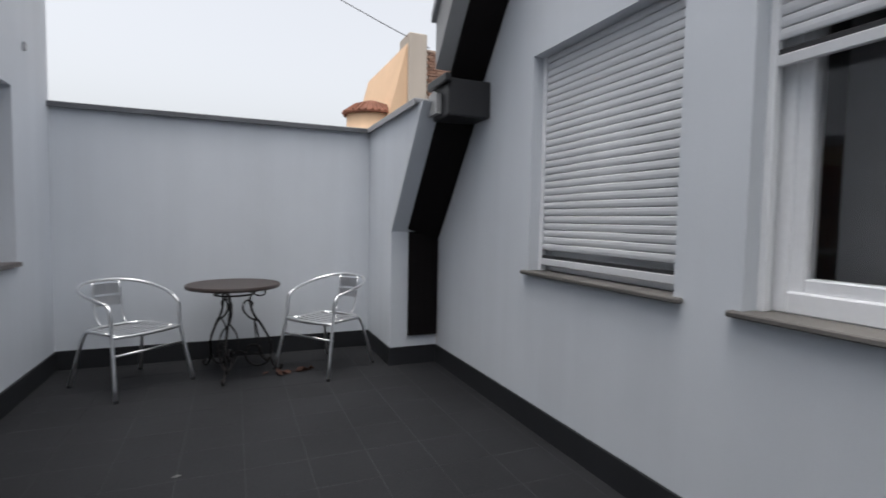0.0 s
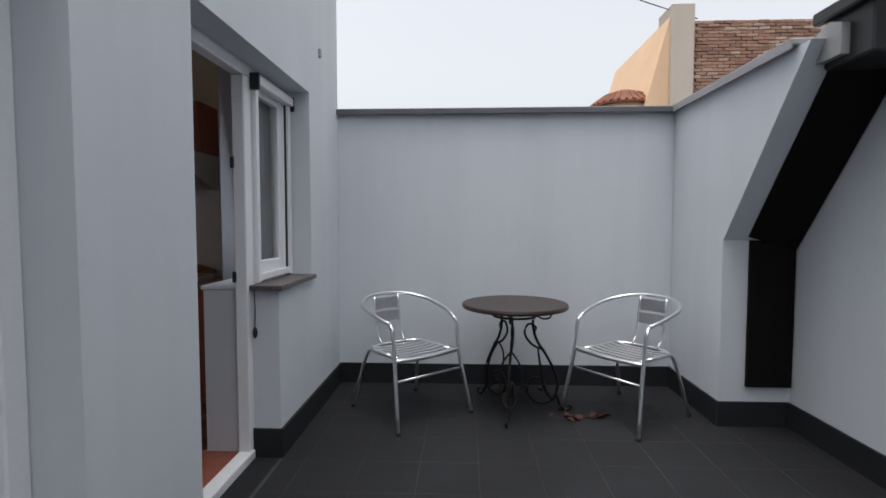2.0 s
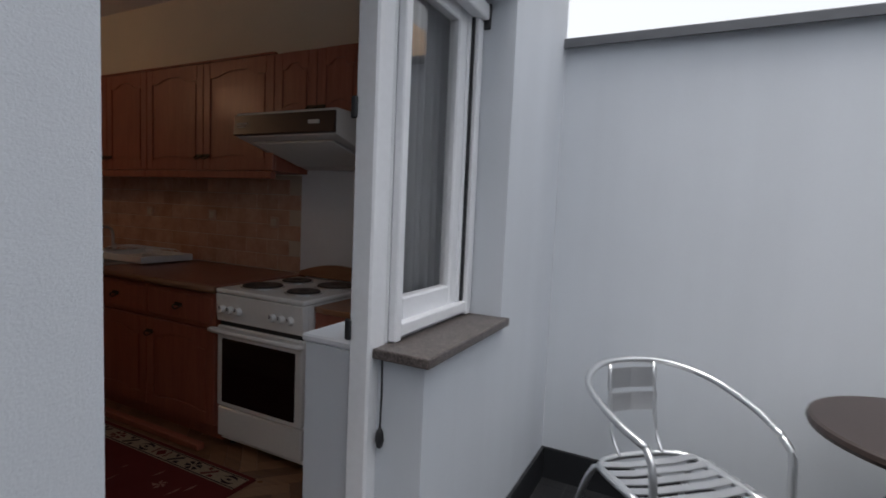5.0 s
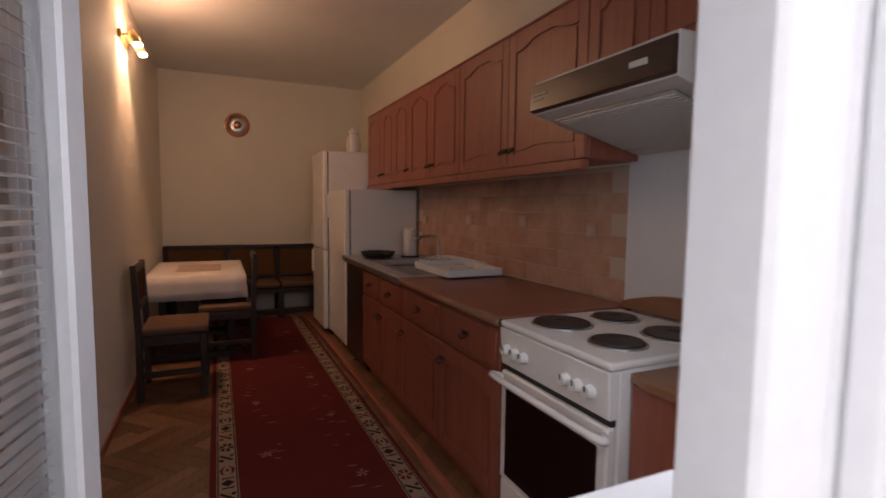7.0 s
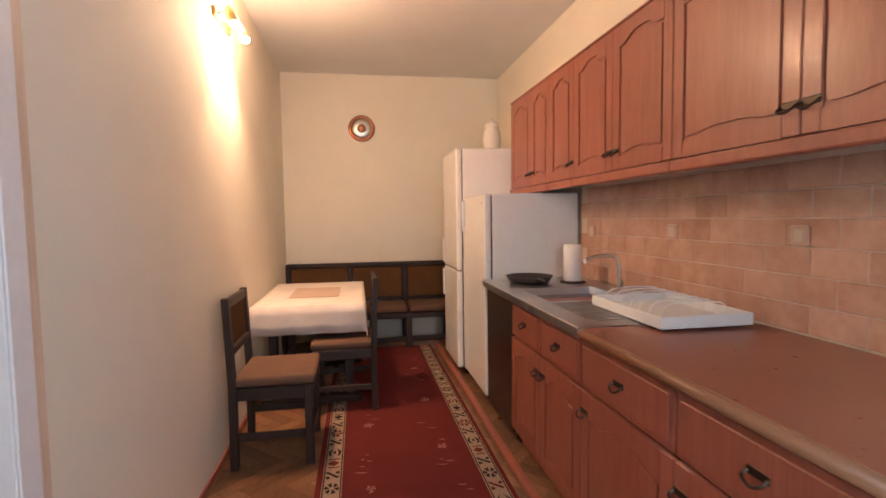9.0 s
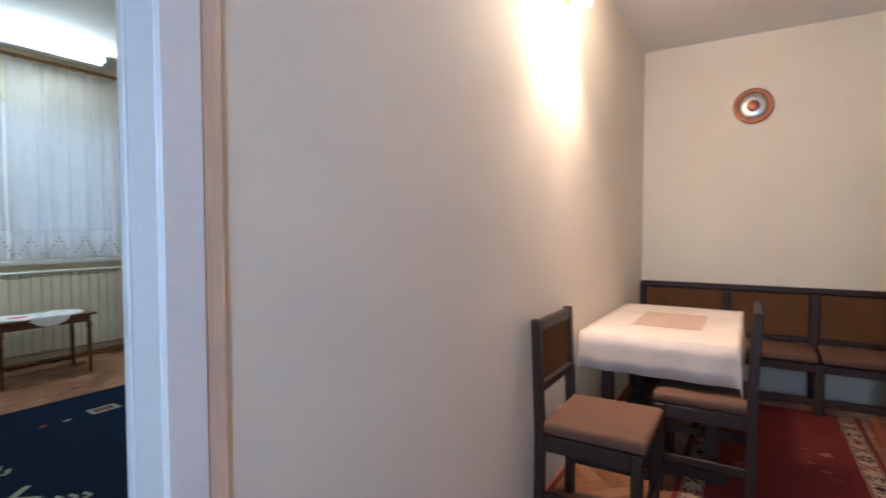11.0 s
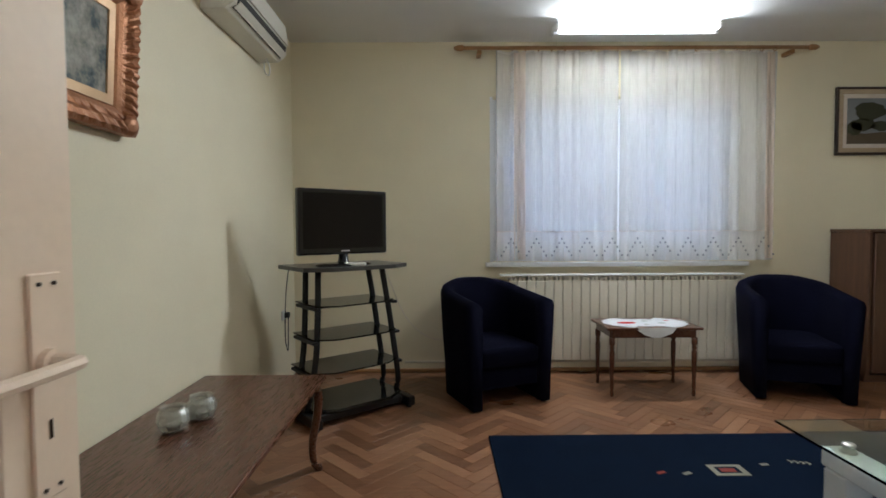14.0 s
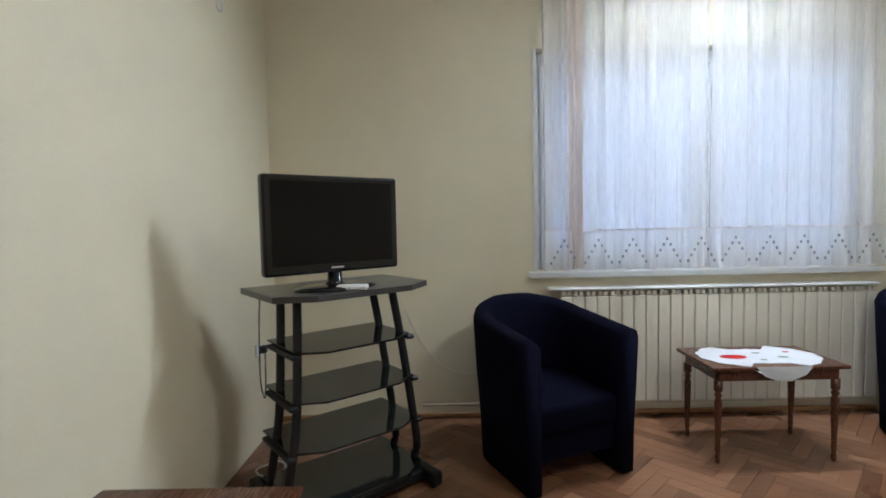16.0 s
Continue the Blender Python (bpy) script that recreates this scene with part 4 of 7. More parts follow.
box(sk, -3.32, -2.751, 0.60, YT - 0.012, 0.831, 0.874, 0.004)
sn = tagged(mesh_ob("sink", sk, M["steel"]), "brushed steel sink top with bowl and drainer", "sink")
bw2 = bmesh.new()
prism(bw2, [(-3.78, 0.87), (-3.77, 0.70), (-3.74, 0.69), (-3.36, 0.69), (-3.33, 0.70), (-3.32, 0.87), (-3.315, 0.87), (-3.325, 0.685), (-3.775, 0.685), (-3.785, 0.87)], "y", 0.72, 1.15)
box(bw2, -3.78, -3.32, 0.715, 0.722, 0.685, 0.87)
box(bw2, -3.78, -3.32, 1.148, 1.155, 0.685, 0.87)
part("bowl", bw2, M["steel"], sn)
for i in range(9):
    part("drainer_rib", boxed(-3.26 + i * 0.05, -3.245 + i * 0.05, 0.70, 1.18, 0.874, 0.878, 0.0015), M["steel"], sn)
tp = part("tap", tube(bmesh.new(), smooth_pts([(-3.55, 1.21, 0.874), (-3.55, 1.21, 1.02), (-3.55, 1.17, 1.07), (-3.55, 1.03, 1.06), (-3.55, 1.01, 1.03)], 5), 0.011, 8), M["steel"], sn, "chrome tap", smooth=True)
part("tap_lever", tube(bmesh.new(), [(-3.51, 1.21, 0.90), (-3.46, 1.18, 0.94)], 0.007, 6), M["steel"], sn, smooth=True)
tr = bmesh.new()
box(tr, -3.16, -2.62, 0.86, 1.24, 0.879, 0.889, 0.004)
for a, b, c, d in ((-3.16, -2.62, 0.86, 0.87), (-3.16, -2.62, 1.23, 1.24), (-3.16, -3.15, 0.87, 1.23), (-2.63, -2.62, 0.87, 1.23)):
    box(tr, a, b, c, d, 0.887, 0.925, 0.003)
dr_ = tagged(mesh_ob("dish_tray", tr, M["plastic_white"]), "shallow white plastic dish tray on the drainer", "tray")
for i in range(7):
    part("divider", tube(bmesh.new(), smooth_pts([(-3.12 + i * 0.07, 0.90, 0.889), (-3.12 + i * 0.07, 0.94, 0.955), (-3.12 + i * 0.07, 1.16, 0.955), (-3.12 + i * 0.07, 1.20, 0.889)], 3), 0.003, 5), M["plastic_white"], dr_)
kr = thing("paper_roll", pose(-3.95, 1.12, 0.874), "white paper roll standing on the sink top", "paper roll")
part_at("roll", lathe(bmesh.new(), [(0.052, 0.012), (0.056, 0.016), (0.056, 0.235), (0.052, 0.24), (0.02, 0.24)], 0, 0, 22), M["plastic_white"], kr, smooth=True)
part_at("stand", lathe(bmesh.new(), [(0.08, 0.0), (0.08, 0.008), (0.06, 0.012)], 0, 0, 22), M["bronze"], kr, smooth=True)
pn = thing("frying_pan", pose(-4.02, 0.86, 0.874), "dark pan standing on the sink top", "pan")
part_at("bowl", lathe(bmesh.new(), [(0.10, 0.0), (0.125, 0.01), (0.145, 0.04), (0.150, 0.045), (0.142, 0.043), (0.12, 0.014), (0.09, 0.01)], 0, 0, 26), M["hotplate"], pn, smooth=True)
part_at("handle", boxed(0.145, 0.30, -0.012, 0.012, 0.035, 0.05, 0.005), M["rubber"], pn)

# white painted strip of wall behind the cooker
setting("wall_panel_cooker", boxed(-1.668, XI, KN - 0.012, KN - 0.001, 0.0, 1.80), M["white_wall"], "white gloss painted wall strip behind the cooker", "wall")
tb_ = setting("tile_backsplash", boxed(-4.26, -1.672, KN - 0.006, KN - 0.001, 0.85, 1.50), M["tile_grout"], "marbled beige wall tiles above the worktop", "tiles")
for sx, sz in ((-3.23, 1.21), (-1.90, 1.19), (-2.51, 1.215), (-4.08, 1.19)):
    so = tagged(mesh_ob("wall_socket", boxed(sx - 0.036, sx + 0.036, KN - 0.022, KN - 0.0095, sz - 0.036, sz + 0.036, 0.005, 2), M["socket_tan"]), "beige wall socket set in the tiles", "socket", "kitchen sockets")
    part("outlet", boxed(sx - 0.022, sx + 0.022, KN - 0.0235, KN - 0.0215, sz - 0.022, sz + 0.022, 0.003), M["tile_grout"], so)

# cooker
ck = thing("cooker", pose(0, 0, 0), "white enamelled electric cooker with four hotplates", "cooker")
CX0, CX1, CY0, CY1 = -1.605, -1.005, 0.645, 1.24
part("body", boxed(CX0, CX1, CY0 + 0.02, CY1, 0.03, 0.835, 0.005), M["enamel"], ck)
hb = bmesh.new()
box(hb, CX0 - 0.004, CX1 + 0.004, CY0 - 0.02, CY1, 0.836, 0.862, 0.009, 2)
part("hob", hb, M["enamel"], ck)
for px, py, r in ((-1.45, 0.80, 0.105), (-1.16, 0.80, 0.085), (-1.45, 1.06, 0.085), (-1.16, 1.06, 0.105)):
    hp = part("hotplate", lathe(bmesh.new(), [(r, 0.863), (r, 0.872), (r * 0.96, 0.876), (r * 0.3, 0.876), (r * 0.26, 0.873), (0.01, 0.873)], px, py, 34), M["hotplate"], ck, smooth=False)
    part("rim", tube(bmesh.new(), [((r + 0.006) * math.cos(k * math.tau / 34) + px, (r + 0.006) * math.sin(k * math.tau / 34) + py, 0.865) for k in range(34)], 0.005, 6, True), M["steel"], hp, smooth=True)
part("control_panel", prism(bmesh.new(), [(CY0 - 0.022, 0.834), (CY0 + 0.02, 0.834), (CY0 + 0.02, 0.69), (CY0 - 0.012, 0.69)], "x", CX0, CX1, 0.004), M["enamel"], ck)
for i in range(6):
    x = CX0 + 0.055 + i * 0.058 + (0.18 if i > 2 else 0)
    k = part("knob", tube(bmesh.new(), [(x, CY0 - 0.018, 0.755), (x, CY0 - 0.044, 0.757)], 0.019, 16, taper=[1.15, 0.9]), M["plastic_white"], ck)
    part("pointer", boxed(x - 0.002, x + 0.002, CY0 - 0.0465, CY0 - 0.044, 0.757, 0.775), M["rubber"], k)
od = part("oven_door", boxed(CX0 + 0.006, CX1 - 0.006, CY0 - 0.015, CY0 + 0.018, 0.23, 0.665, 0.006), M["enamel"], ck)
part("door_glass", boxed(CX0 + 0.045, CX1 - 0.045, CY0 - 0.019, CY0 - 0.013, 0.255, 0.60, 0.004), M["oven_glass"], od)
part("handle", tube(bmesh.new(), smooth_pts([(CX0 + 0.02, CY0 - 0.012, 0.64), (CX0 + 0.025, CY0 - 0.055, 0.645), (CX1 - 0.025, CY0 - 0.055, 0.645), (CX1 - 0.02, CY0 - 0.012, 0.64)], 5), 0.013, 10), M["enamel"], od, smooth=True)
part("vent_gap", boxed(CX0 + 0.01, CX1 - 0.01, CY0 + 0.002, CY0 + 0.019, 0.666, 0.689), M["rubber"], ck)
part("storage_drawer", boxed(CX0 + 0.006, CX1 - 0.006, CY0 - 0.010, CY0 + 0.018, 0.06, 0.222, 0.006), M["enamel"], ck)
for fx in (CX0 + 0.05, CX1 - 0.05):
    for fy in (CY0 + 0.06, CY1 - 0.06):
        part("foot", lathe(bmesh.new(), [(0.018, 0.0), (0.018, 0.03)], fx, fy, 10), M["rubber"], ck)

# corner unit right of the cooker
cu = tagged(mesh_ob("corner_cabinet", boxed(-0.995, XI - 0.005, 0.70, YT - 0.02, 0.0, 0.80, 0.004), M["cabinet"]), "plain brown wooden cabinet between cooker and window wall", "cabinet")
part("top", prism(bmesh.new(), [(-1.0, 0.70), (-0.93, 0.68), (XI - 0.003, 0.68), (XI - 0.003, YT - 0.018), (-1.0, YT - 0.018)], "z", 0.801, 0.828, 0.004), M["edge_strip"], cu)
tagged(mesh_ob("wooden_board", prism(bmesh.new(), [(-1.62 + 0.62 * (i / 16), 0.868 + 0.085 * math.sin(math.pi * (0.1 + 0.8 * i / 16))) for i in range(17)] + [(-1.0, 0.865), (-1.62, 0.865)], "y", 1.255, 1.285, 0.003), M["edge_strip"]), "rounded wooden board standing behind the cooker", "board")

# cooker hood
hd = thing("cooker_hood", pose(0, 0, 0), "white cooker hood with dark brown front strip", "cooker hood")
HX0, HX1 = -1.668, -0.975
part("canopy", prism(bmesh.new(), [(0.80, 1.672), (1.318, 1.535), (1.318, 1.80), (0.80, 1.80)], "x", HX0, HX1, 0.005), M["hood_enamel"], hd)
fs = part("front_strip", prism(bmesh.new(), [(0.775, 1.682), (0.799, 1.676), (0.799, 1.785), (0.785, 1.785)], "x", HX0, HX1, 0.003), M["brown_panel"], hd)
M["print_grey"] = paint("silver_print", (0.45, 0.42, 0.38), 0.5, 90, 0.05, 0.0)
part("print", boxed(HX0 + 0.03, HX0 + 0.11, 0.774, 0.779, 1.735, 1.742), M["print_grey"], fs)
part("print", boxed(HX0 + 0.03, HX0 + 0.09, 0.774, 0.779, 1.718, 1.723), M["print_grey"], fs)
part("switch", boxed(HX1 - 0.16, HX1 - 0.09, 0.772, 0.780, 1.722, 1.742, 0.002), M["print_grey"], fs)
gr = part("grease_filter", prism(bmesh.new(), [(0.86, 1.652), (1.22, 1.557), (1.22, 1.552), (0.86, 1.647)], "x", HX0 + 0.06, HX1 - 0.06), M["steel"], hd)
for i in range(22):
    y = 0.872 + i * 0.0158
    z = 1.6465 - (y - 0.86) * 0.2645
    part("filter_rib", boxed(HX0 + 0.07, HX1 - 0.07, y, y + 0.006, z - 0.005, z + 0.001), M["hood_enamel"], gr)

# refrigerators
def fridge(x0, x1, y0, z1, split, label):
    f = thing("refrigerator", pose(0, 0, 0), label, "refrigerator", "refrigerators")
    part("body", boxed(x0, x1, y0 + 0.055, 1.30, 0.05, z1, 0.008, 2), M["enamel"], f)
    part("base_grille", boxed(x0 + 0.02, x1 - 0.02, y0 + 0.08, y0 + 0.10, 0.0, 0.05), M["rubber"], f)
    zs = [0.06] + ([split] if split else []) + [z1]
    for a, b in zip(zs, zs[1:]):
        d = part("door", boxed(x0, x1, y0, y0 + 0.048, a + 0.003, b - 0.003, 0.012, 2), M["enamel"], f)
        part("handle", boxed(x0 + 0.025, x0 + 0.055, y0 - 0.02, y0 + 0.002, (a if a > 0.5 else b - 0.30) + 0.03, (a + 0.25 if a > 0.5 else b - 0.03), 0.006), M["plastic_white"], d)
        part("gasket", boxed(x0 + 0.006, x1 - 0.006, y0 + 0.0485, y0 + 0.0545, a + 0.01, b - 0.01), M["rubber"], d)
    part("badge", boxed(x1 - 0.12, x1 - 0.05, y0 - 0.002, y0 + 0.001, z1 - 0.07, z1 - 0.055), M["print_grey"], f)
    return f
fridge(-4.93, -4.262, 0.63, 1.452, None, "white refrigerator of chest height beside the dark unit")
fridge(-5.54, -4.945, 0.575, 1.845, 0.86, "tall white fridge freezer with two doors")
vs = thing("lidded_jar", pose(-5.22, 0.95, 1.845), "pale ceramic lidded jar on top of the refrigerator", "jar")
part_at("jar", lathe(bmesh.new(), [(0.055, 0), (0.07, 0.03), (0.078, 0.10), (0.07, 0.17), (0.055, 0.20), (0.06, 0.21)], 0, 0, 22), M["ceramic"], vs, smooth=True)
part_at("lid", lathe(bmesh.new(), [(0.062, 0.211), (0.058, 0.235), (0.035, 0.26), (0.012, 0.265), (0.015, 0.285), (0.004, 0.295)], 0, 0, 22), M["ceramic"], vs, smooth=True)

# wall plate
wp = thing("wall_plate", pose(KF, -0.144, 2.232, 0, 90, 0), "round copper-rimmed wall plate with a silver centre", "wall plate")
part_at("rim", lathe(bmesh.new(), [(0.135, 0.002), (0.138, 0.012), (0.125, 0.022), (0.10, 0.014), (0.098, 0.004)], 0, 0, 36), M["copper"], wp, smooth=True)
part_at("dish", lathe(bmesh.new(), [(0.10, 0.003), (0.097, 0.013), (0.06, 0.008), (0.048, 0.011)], 0, 0, 32), M["steel"], wp, smooth=True)
part_at("boss", lathe(bmesh.new(), [(0.046, 0.008), (0.04, 0.02), (0.02, 0.024), (0.004, 0.026)], 0, 0, 24), M["copper"], wp, smooth=True)

# twin wall spotlight
wl = thing("wall_spotlight", pose(-4.07, KS, 2.42), "small brass wall light with two spot heads", "wall light")
M["brass"] = paint("worn_brass", (0.55, 0.38, 0.16), 0.35, 90, 0.1, 0.05, metal=0.9)
part_at("base_plate", boxed(-0.16, 0.16, 0.0, 0.02, -0.03, 0.03, 0.006, 2), M["brass"], wl)
SPOTS = []
for sx in (-0.12, 0.12):
    part_at("arm", tube(bmesh.new(), [(sx, 0.02, 0), (sx, 0.07, 0.015)], 0.006, 8), M["brass"], wl, smooth=True)
    hd2 = part_at("spot_head", tube(bmesh.new(), [(sx, 0.07, 0.035), (sx, 0.085, 0.0), (sx, 0.10, -0.045)], 0.034, 16, taper=[0.5, 0.85, 1.0]), M["brass"], wl, smooth=True)
    part_at("bulb", lathe(bmesh.new(), [(0.004, -0.076), (0.022, -0.068), (0.028, -0.055), (0.026, -0.047)], sx, 0.108, 16), M["bulb"], wl, smooth=True)
lamp_spot("spot_light", (-3.95, KS + 0.11, 2.33), (-3.90, KS + 0.05, 1.0), 1.7, WARM, 66, 0.9)
lamp_spot("spot_light", (-4.19, KS + 0.11, 2.33), (-4.6, KS + 0.25, 0.9), 2.6, WARM, 80, 0.9)
lamp_point("spot_glow", (-4.07, KS + 0.16, 2.44), 1.75, WARM, 0.03)

# corner bench
bn = thing("bench", pose(0, 0, 0), "dark wooden bench with woven back panels and brown cushions", "bench")
posts = [-0.93, -0.30, 0.27, 0.72]
for y in posts:
    part("post", boxed(KF + 0.03, KF + 0.085, y - 0.03, y + 0.03, 0.0, 0.81, 0.006), M["dark_wood"], bn)
    part("front_leg", boxed(-5.93, -5.875, y - 0.03, y + 0.03, 0.0, 0.36, 0.006), M["dark_wood"], bn)
    part("seat_bearer", boxed(KF + 0.086, -5.931, y - 0.025, y + 0.025, 0.29, 0.36), M["dark_wood"], bn)
part("top_rail", boxed(KF + 0.028, KF + 0.09, -0.945, 0.74, 0.79, 0.83, 0.006), M["dark_wood"], bn)
part("front_rail", boxed(-5.925, -5.88, -0.90, 0.69, 0.30, 0.355, 0.004), M["dark_wood"], bn)
part("stretcher", boxed(-5.92, -5.885, -0.90, 0.69, 0.07, 0.115, 0.004), M["dark_wood"], bn)
for a, b in zip(posts, posts[1:]):
    bp = part("back_panel", boxed(KF + 0.05, KF + 0.066, a + 0.032, b - 0.032, 0.46, 0.785, 0.003), M["cane"], bn)
    part("back_rail", boxed(KF + 0.045, KF + 0.075, a + 0.032, b - 0.032, 0.42, 0.458, 0.003), M["dark_wood"], bn)
    part("cushion", boxed(KF + 0.10, -5.86, a + 0.012, b - 0.012, 0.361, 0.425, 0.022, 3), M["seat_fabric"], bn, smooth=True)

# dining table with cloth
tbx0, tbx1, tby0, tby1 = -5.62, -4.40, -0.92, -0.17
tb2 = thing("dining_table", pose(0, 0, 0), "dark wooden trestle dining table", "table")
part("tabletop", boxed(tbx0 + 0.012, tbx1 - 0.012, tby0 + 0.008, tby1 - 0.012, 0.68, 0.715, 0.005), M["dark_wood"], tb2)
for x in (tbx0 + 0.14, tbx1 - 0.14):
    for y in (tby0 + 0.12, tby1 - 0.12):
        part("leg", boxed(x - 0.03, x + 0.03, y - 0.03, y + 0.03, 0.06, 0.679, 0.006), M["dark_wood"], tb2)
    part("foot_bar", boxed(x - 0.035, x + 0.035, tby0 + 0.03, tby1 - 0.04, 0.0, 0.059, 0.008), M["dark_wood"], tb2)
    part("apron", boxed(x - 0.02, x + 0.02, tby0 + 0.06, tby1 - 0.06, 0.605, 0.679, 0.004), M["dark_wood"], tb2)
for y, z in ((tby1 - 0.12, 0.12), (tby0 + 0.12, 0.12), (tby1 - 0.12, 0.35), (tby1 - 0.12, 0.50)):
    part("stretcher", boxed(tbx0 + 0.171, tbx1 - 0.171, y - 0.015, y + 0.015, z, z + 0.06, 0.004), M["dark_wood"], tb2)
cl = bmesh.new()
nx, ny = 36, 24
grid = {}
rc = random.Random(2)
drop = 0.19
for i in range(-3, nx + 4):
    for j in range(-3, ny + 4):
        if (i < 0 or i > nx) and (j < 0 or j > ny):
            continue
        u, v = min(max(i, 0), nx) / nx, min(max(j, 0), ny) / ny
        x, y = tbx0 + (tbx1 - tbx0) * u, tby0 + (tby1 - tby0) * v
        out = max(0, -i, i - nx, -j, j - ny)
        z = 0.719 - drop * out / 3
        if out:
            wv = 0.008 * math.sin((i + j) * 0.9) * out / 3
            x += (-wv - 0.003 * out if i < 0 else wv + 0.003 * out if i > nx else 0)
            y += (wv + 0.003 * out if j > ny else -0.0 if j < 0 else 0)
        grid[i, j] = cl.verts.new((x, y, z))
for (i, j) in list(grid):
    q = [(i, j), (i + 1, j), (i + 1, j + 1), (i, j + 1)]
    if all(k in grid for k in q):
        cl.faces.new([grid[k] for k in q])
for (ci, cj) in ((nx, ny), (0, ny), (nx, 0), (0, 0)):
    si, sj = (1 if ci else -1), (1 if cj else -1)
    prev_a, prev_b = grid[ci, cj], grid[ci, cj]
    for k in (1, 2, 3):
        a, b = grid[ci + si * k, cj], grid[ci, cj + sj * k]
        mid = cl.verts.new(((a.co.x + b.co.x) / 2 + si * 0.012 * k / 3, (a.co.y + b.co.y) / 2 + sj * 0.012 * k / 3, a.co.z - 0.03 * k))
        if k == 1:
            cl.faces.new((grid[ci, cj], a, mid, b))
        else:
            cl.faces.new((prev_a, a, mid, pm))
            cl.faces.new((pm, mid, b, prev_b))
        prev_a, prev_b, pm = a, b, mid
bmesh.ops.recalc_face_normals(cl, faces=cl.faces[:])
co2 = mesh_ob("tablecloth", cl, M["linen"], True)
co2.modifiers.new("thick", "SOLIDIFY").thickness = 0.002
tagged(co2, "pale cloth hanging over the dining table edge", "tablecloth")
M["centre_cloth"] = fabric("beige_centre_cloth", (0.50, 0.38, 0.31), 500, 0.1)
co3 = tagged(mesh_ob("table_runner", boxed(-5.27, -4.75, -0.72, -0.36, 0.7205, 0.7225, 0.0008), M["centre_cloth"]), "square pinkish-beige centre cloth lying on the tablecloth", "cloth")


# dark wooden dining chair, facing +y
def dining_chair(m, label):
    c = thing("dining_chair", m, label, "chair")
    w = 0.205
    for sx in (-1, 1):
        part_at("rear_leg", prism(bmesh.new(), [(-0.02, 0), (0.02, 0), (0.022, 0.44), (0.0, 0.90), (-0.035, 0.90), (-0.018, 0.44)], "x", sx * w - 0.02, sx * w + 0.02, 0.004), M["dark_wood"], c)
        part_at("front_leg", boxed(sx * w - 0.021, sx * w + 0.021, 0.36, 0.402, 0, 0.43, 0.005), M["dark_wood"], c)
        part_at("side_rail", boxed(sx * w - 0.014, sx * w + 0.014, 0.022, 0.36, 0.365, 0.43, 0.003), M["dark_wood"], c)
        part_at("side_stretcher", boxed(sx * w - 0.011, sx * w + 0.011, 0.022, 0.36, 0.15, 0.19, 0.003), M["dark_wood"], c)
    part_at("front_rail", boxed(-w + 0.021, w - 0.021, 0.365, 0.395, 0.365, 0.43, 0.003), M["dark_wood"], c)
    part_at("front_stretcher", boxed(-w + 0.021, w - 0.021, 0.37, 0.392, 0.10, 0.15, 0.003), M["dark_wood"], c)
    part_at("top_rail", boxed(-w + 0.02, w - 0.02, -0.028, 0.0, 0.845, 0.895, 0.005), M["dark_wood"], c)
    part_at("lower_rail", boxed(-w + 0.02, w - 0.02, -0.012, 0.014, 0.60, 0.64, 0.004), M["dark_wood"], c)
    part_at("back_panel", boxed(-w + 0.02, w - 0.02, -0.020, -0.006, 0.638, 0.846, 0.002), M["cane"], c)
    part_at("seat", boxed(-w - 0.015, w + 0.015, 0.01, 0.415, 0.431, 0.485, 0.02, 3), M["seat_fabric"], c, smooth=True)
    return c
dining_chair(pose(-3.87, -0.865, 0.0), "dark wooden dining chair with padded brown seat")
dining_chair(pose(-4.53, -0.12, 0.0, 0, 0, 180), "dark wooden dining chair pushed in under the clothed table")

# red runner with patterned borders
rg = thing("kitchen_runner", pose(0, 0, 0), "worn dark red runner rug with beige ornamented borders", "rug")
RX0, RX1, RY0, RY1 = -5.95, -1.15, -0.44, 0.49
M["rug_faded"] = fabric("faded_rug_flower", (0.28, 0.13, 0.10), 300, 0.4)
part("field", boxed(RX0, RX1, RY0 + 0.15, RY1 - 0.15, 0.0, 0.010), M["rug_red"], rg)
rr2 = random.Random(12)
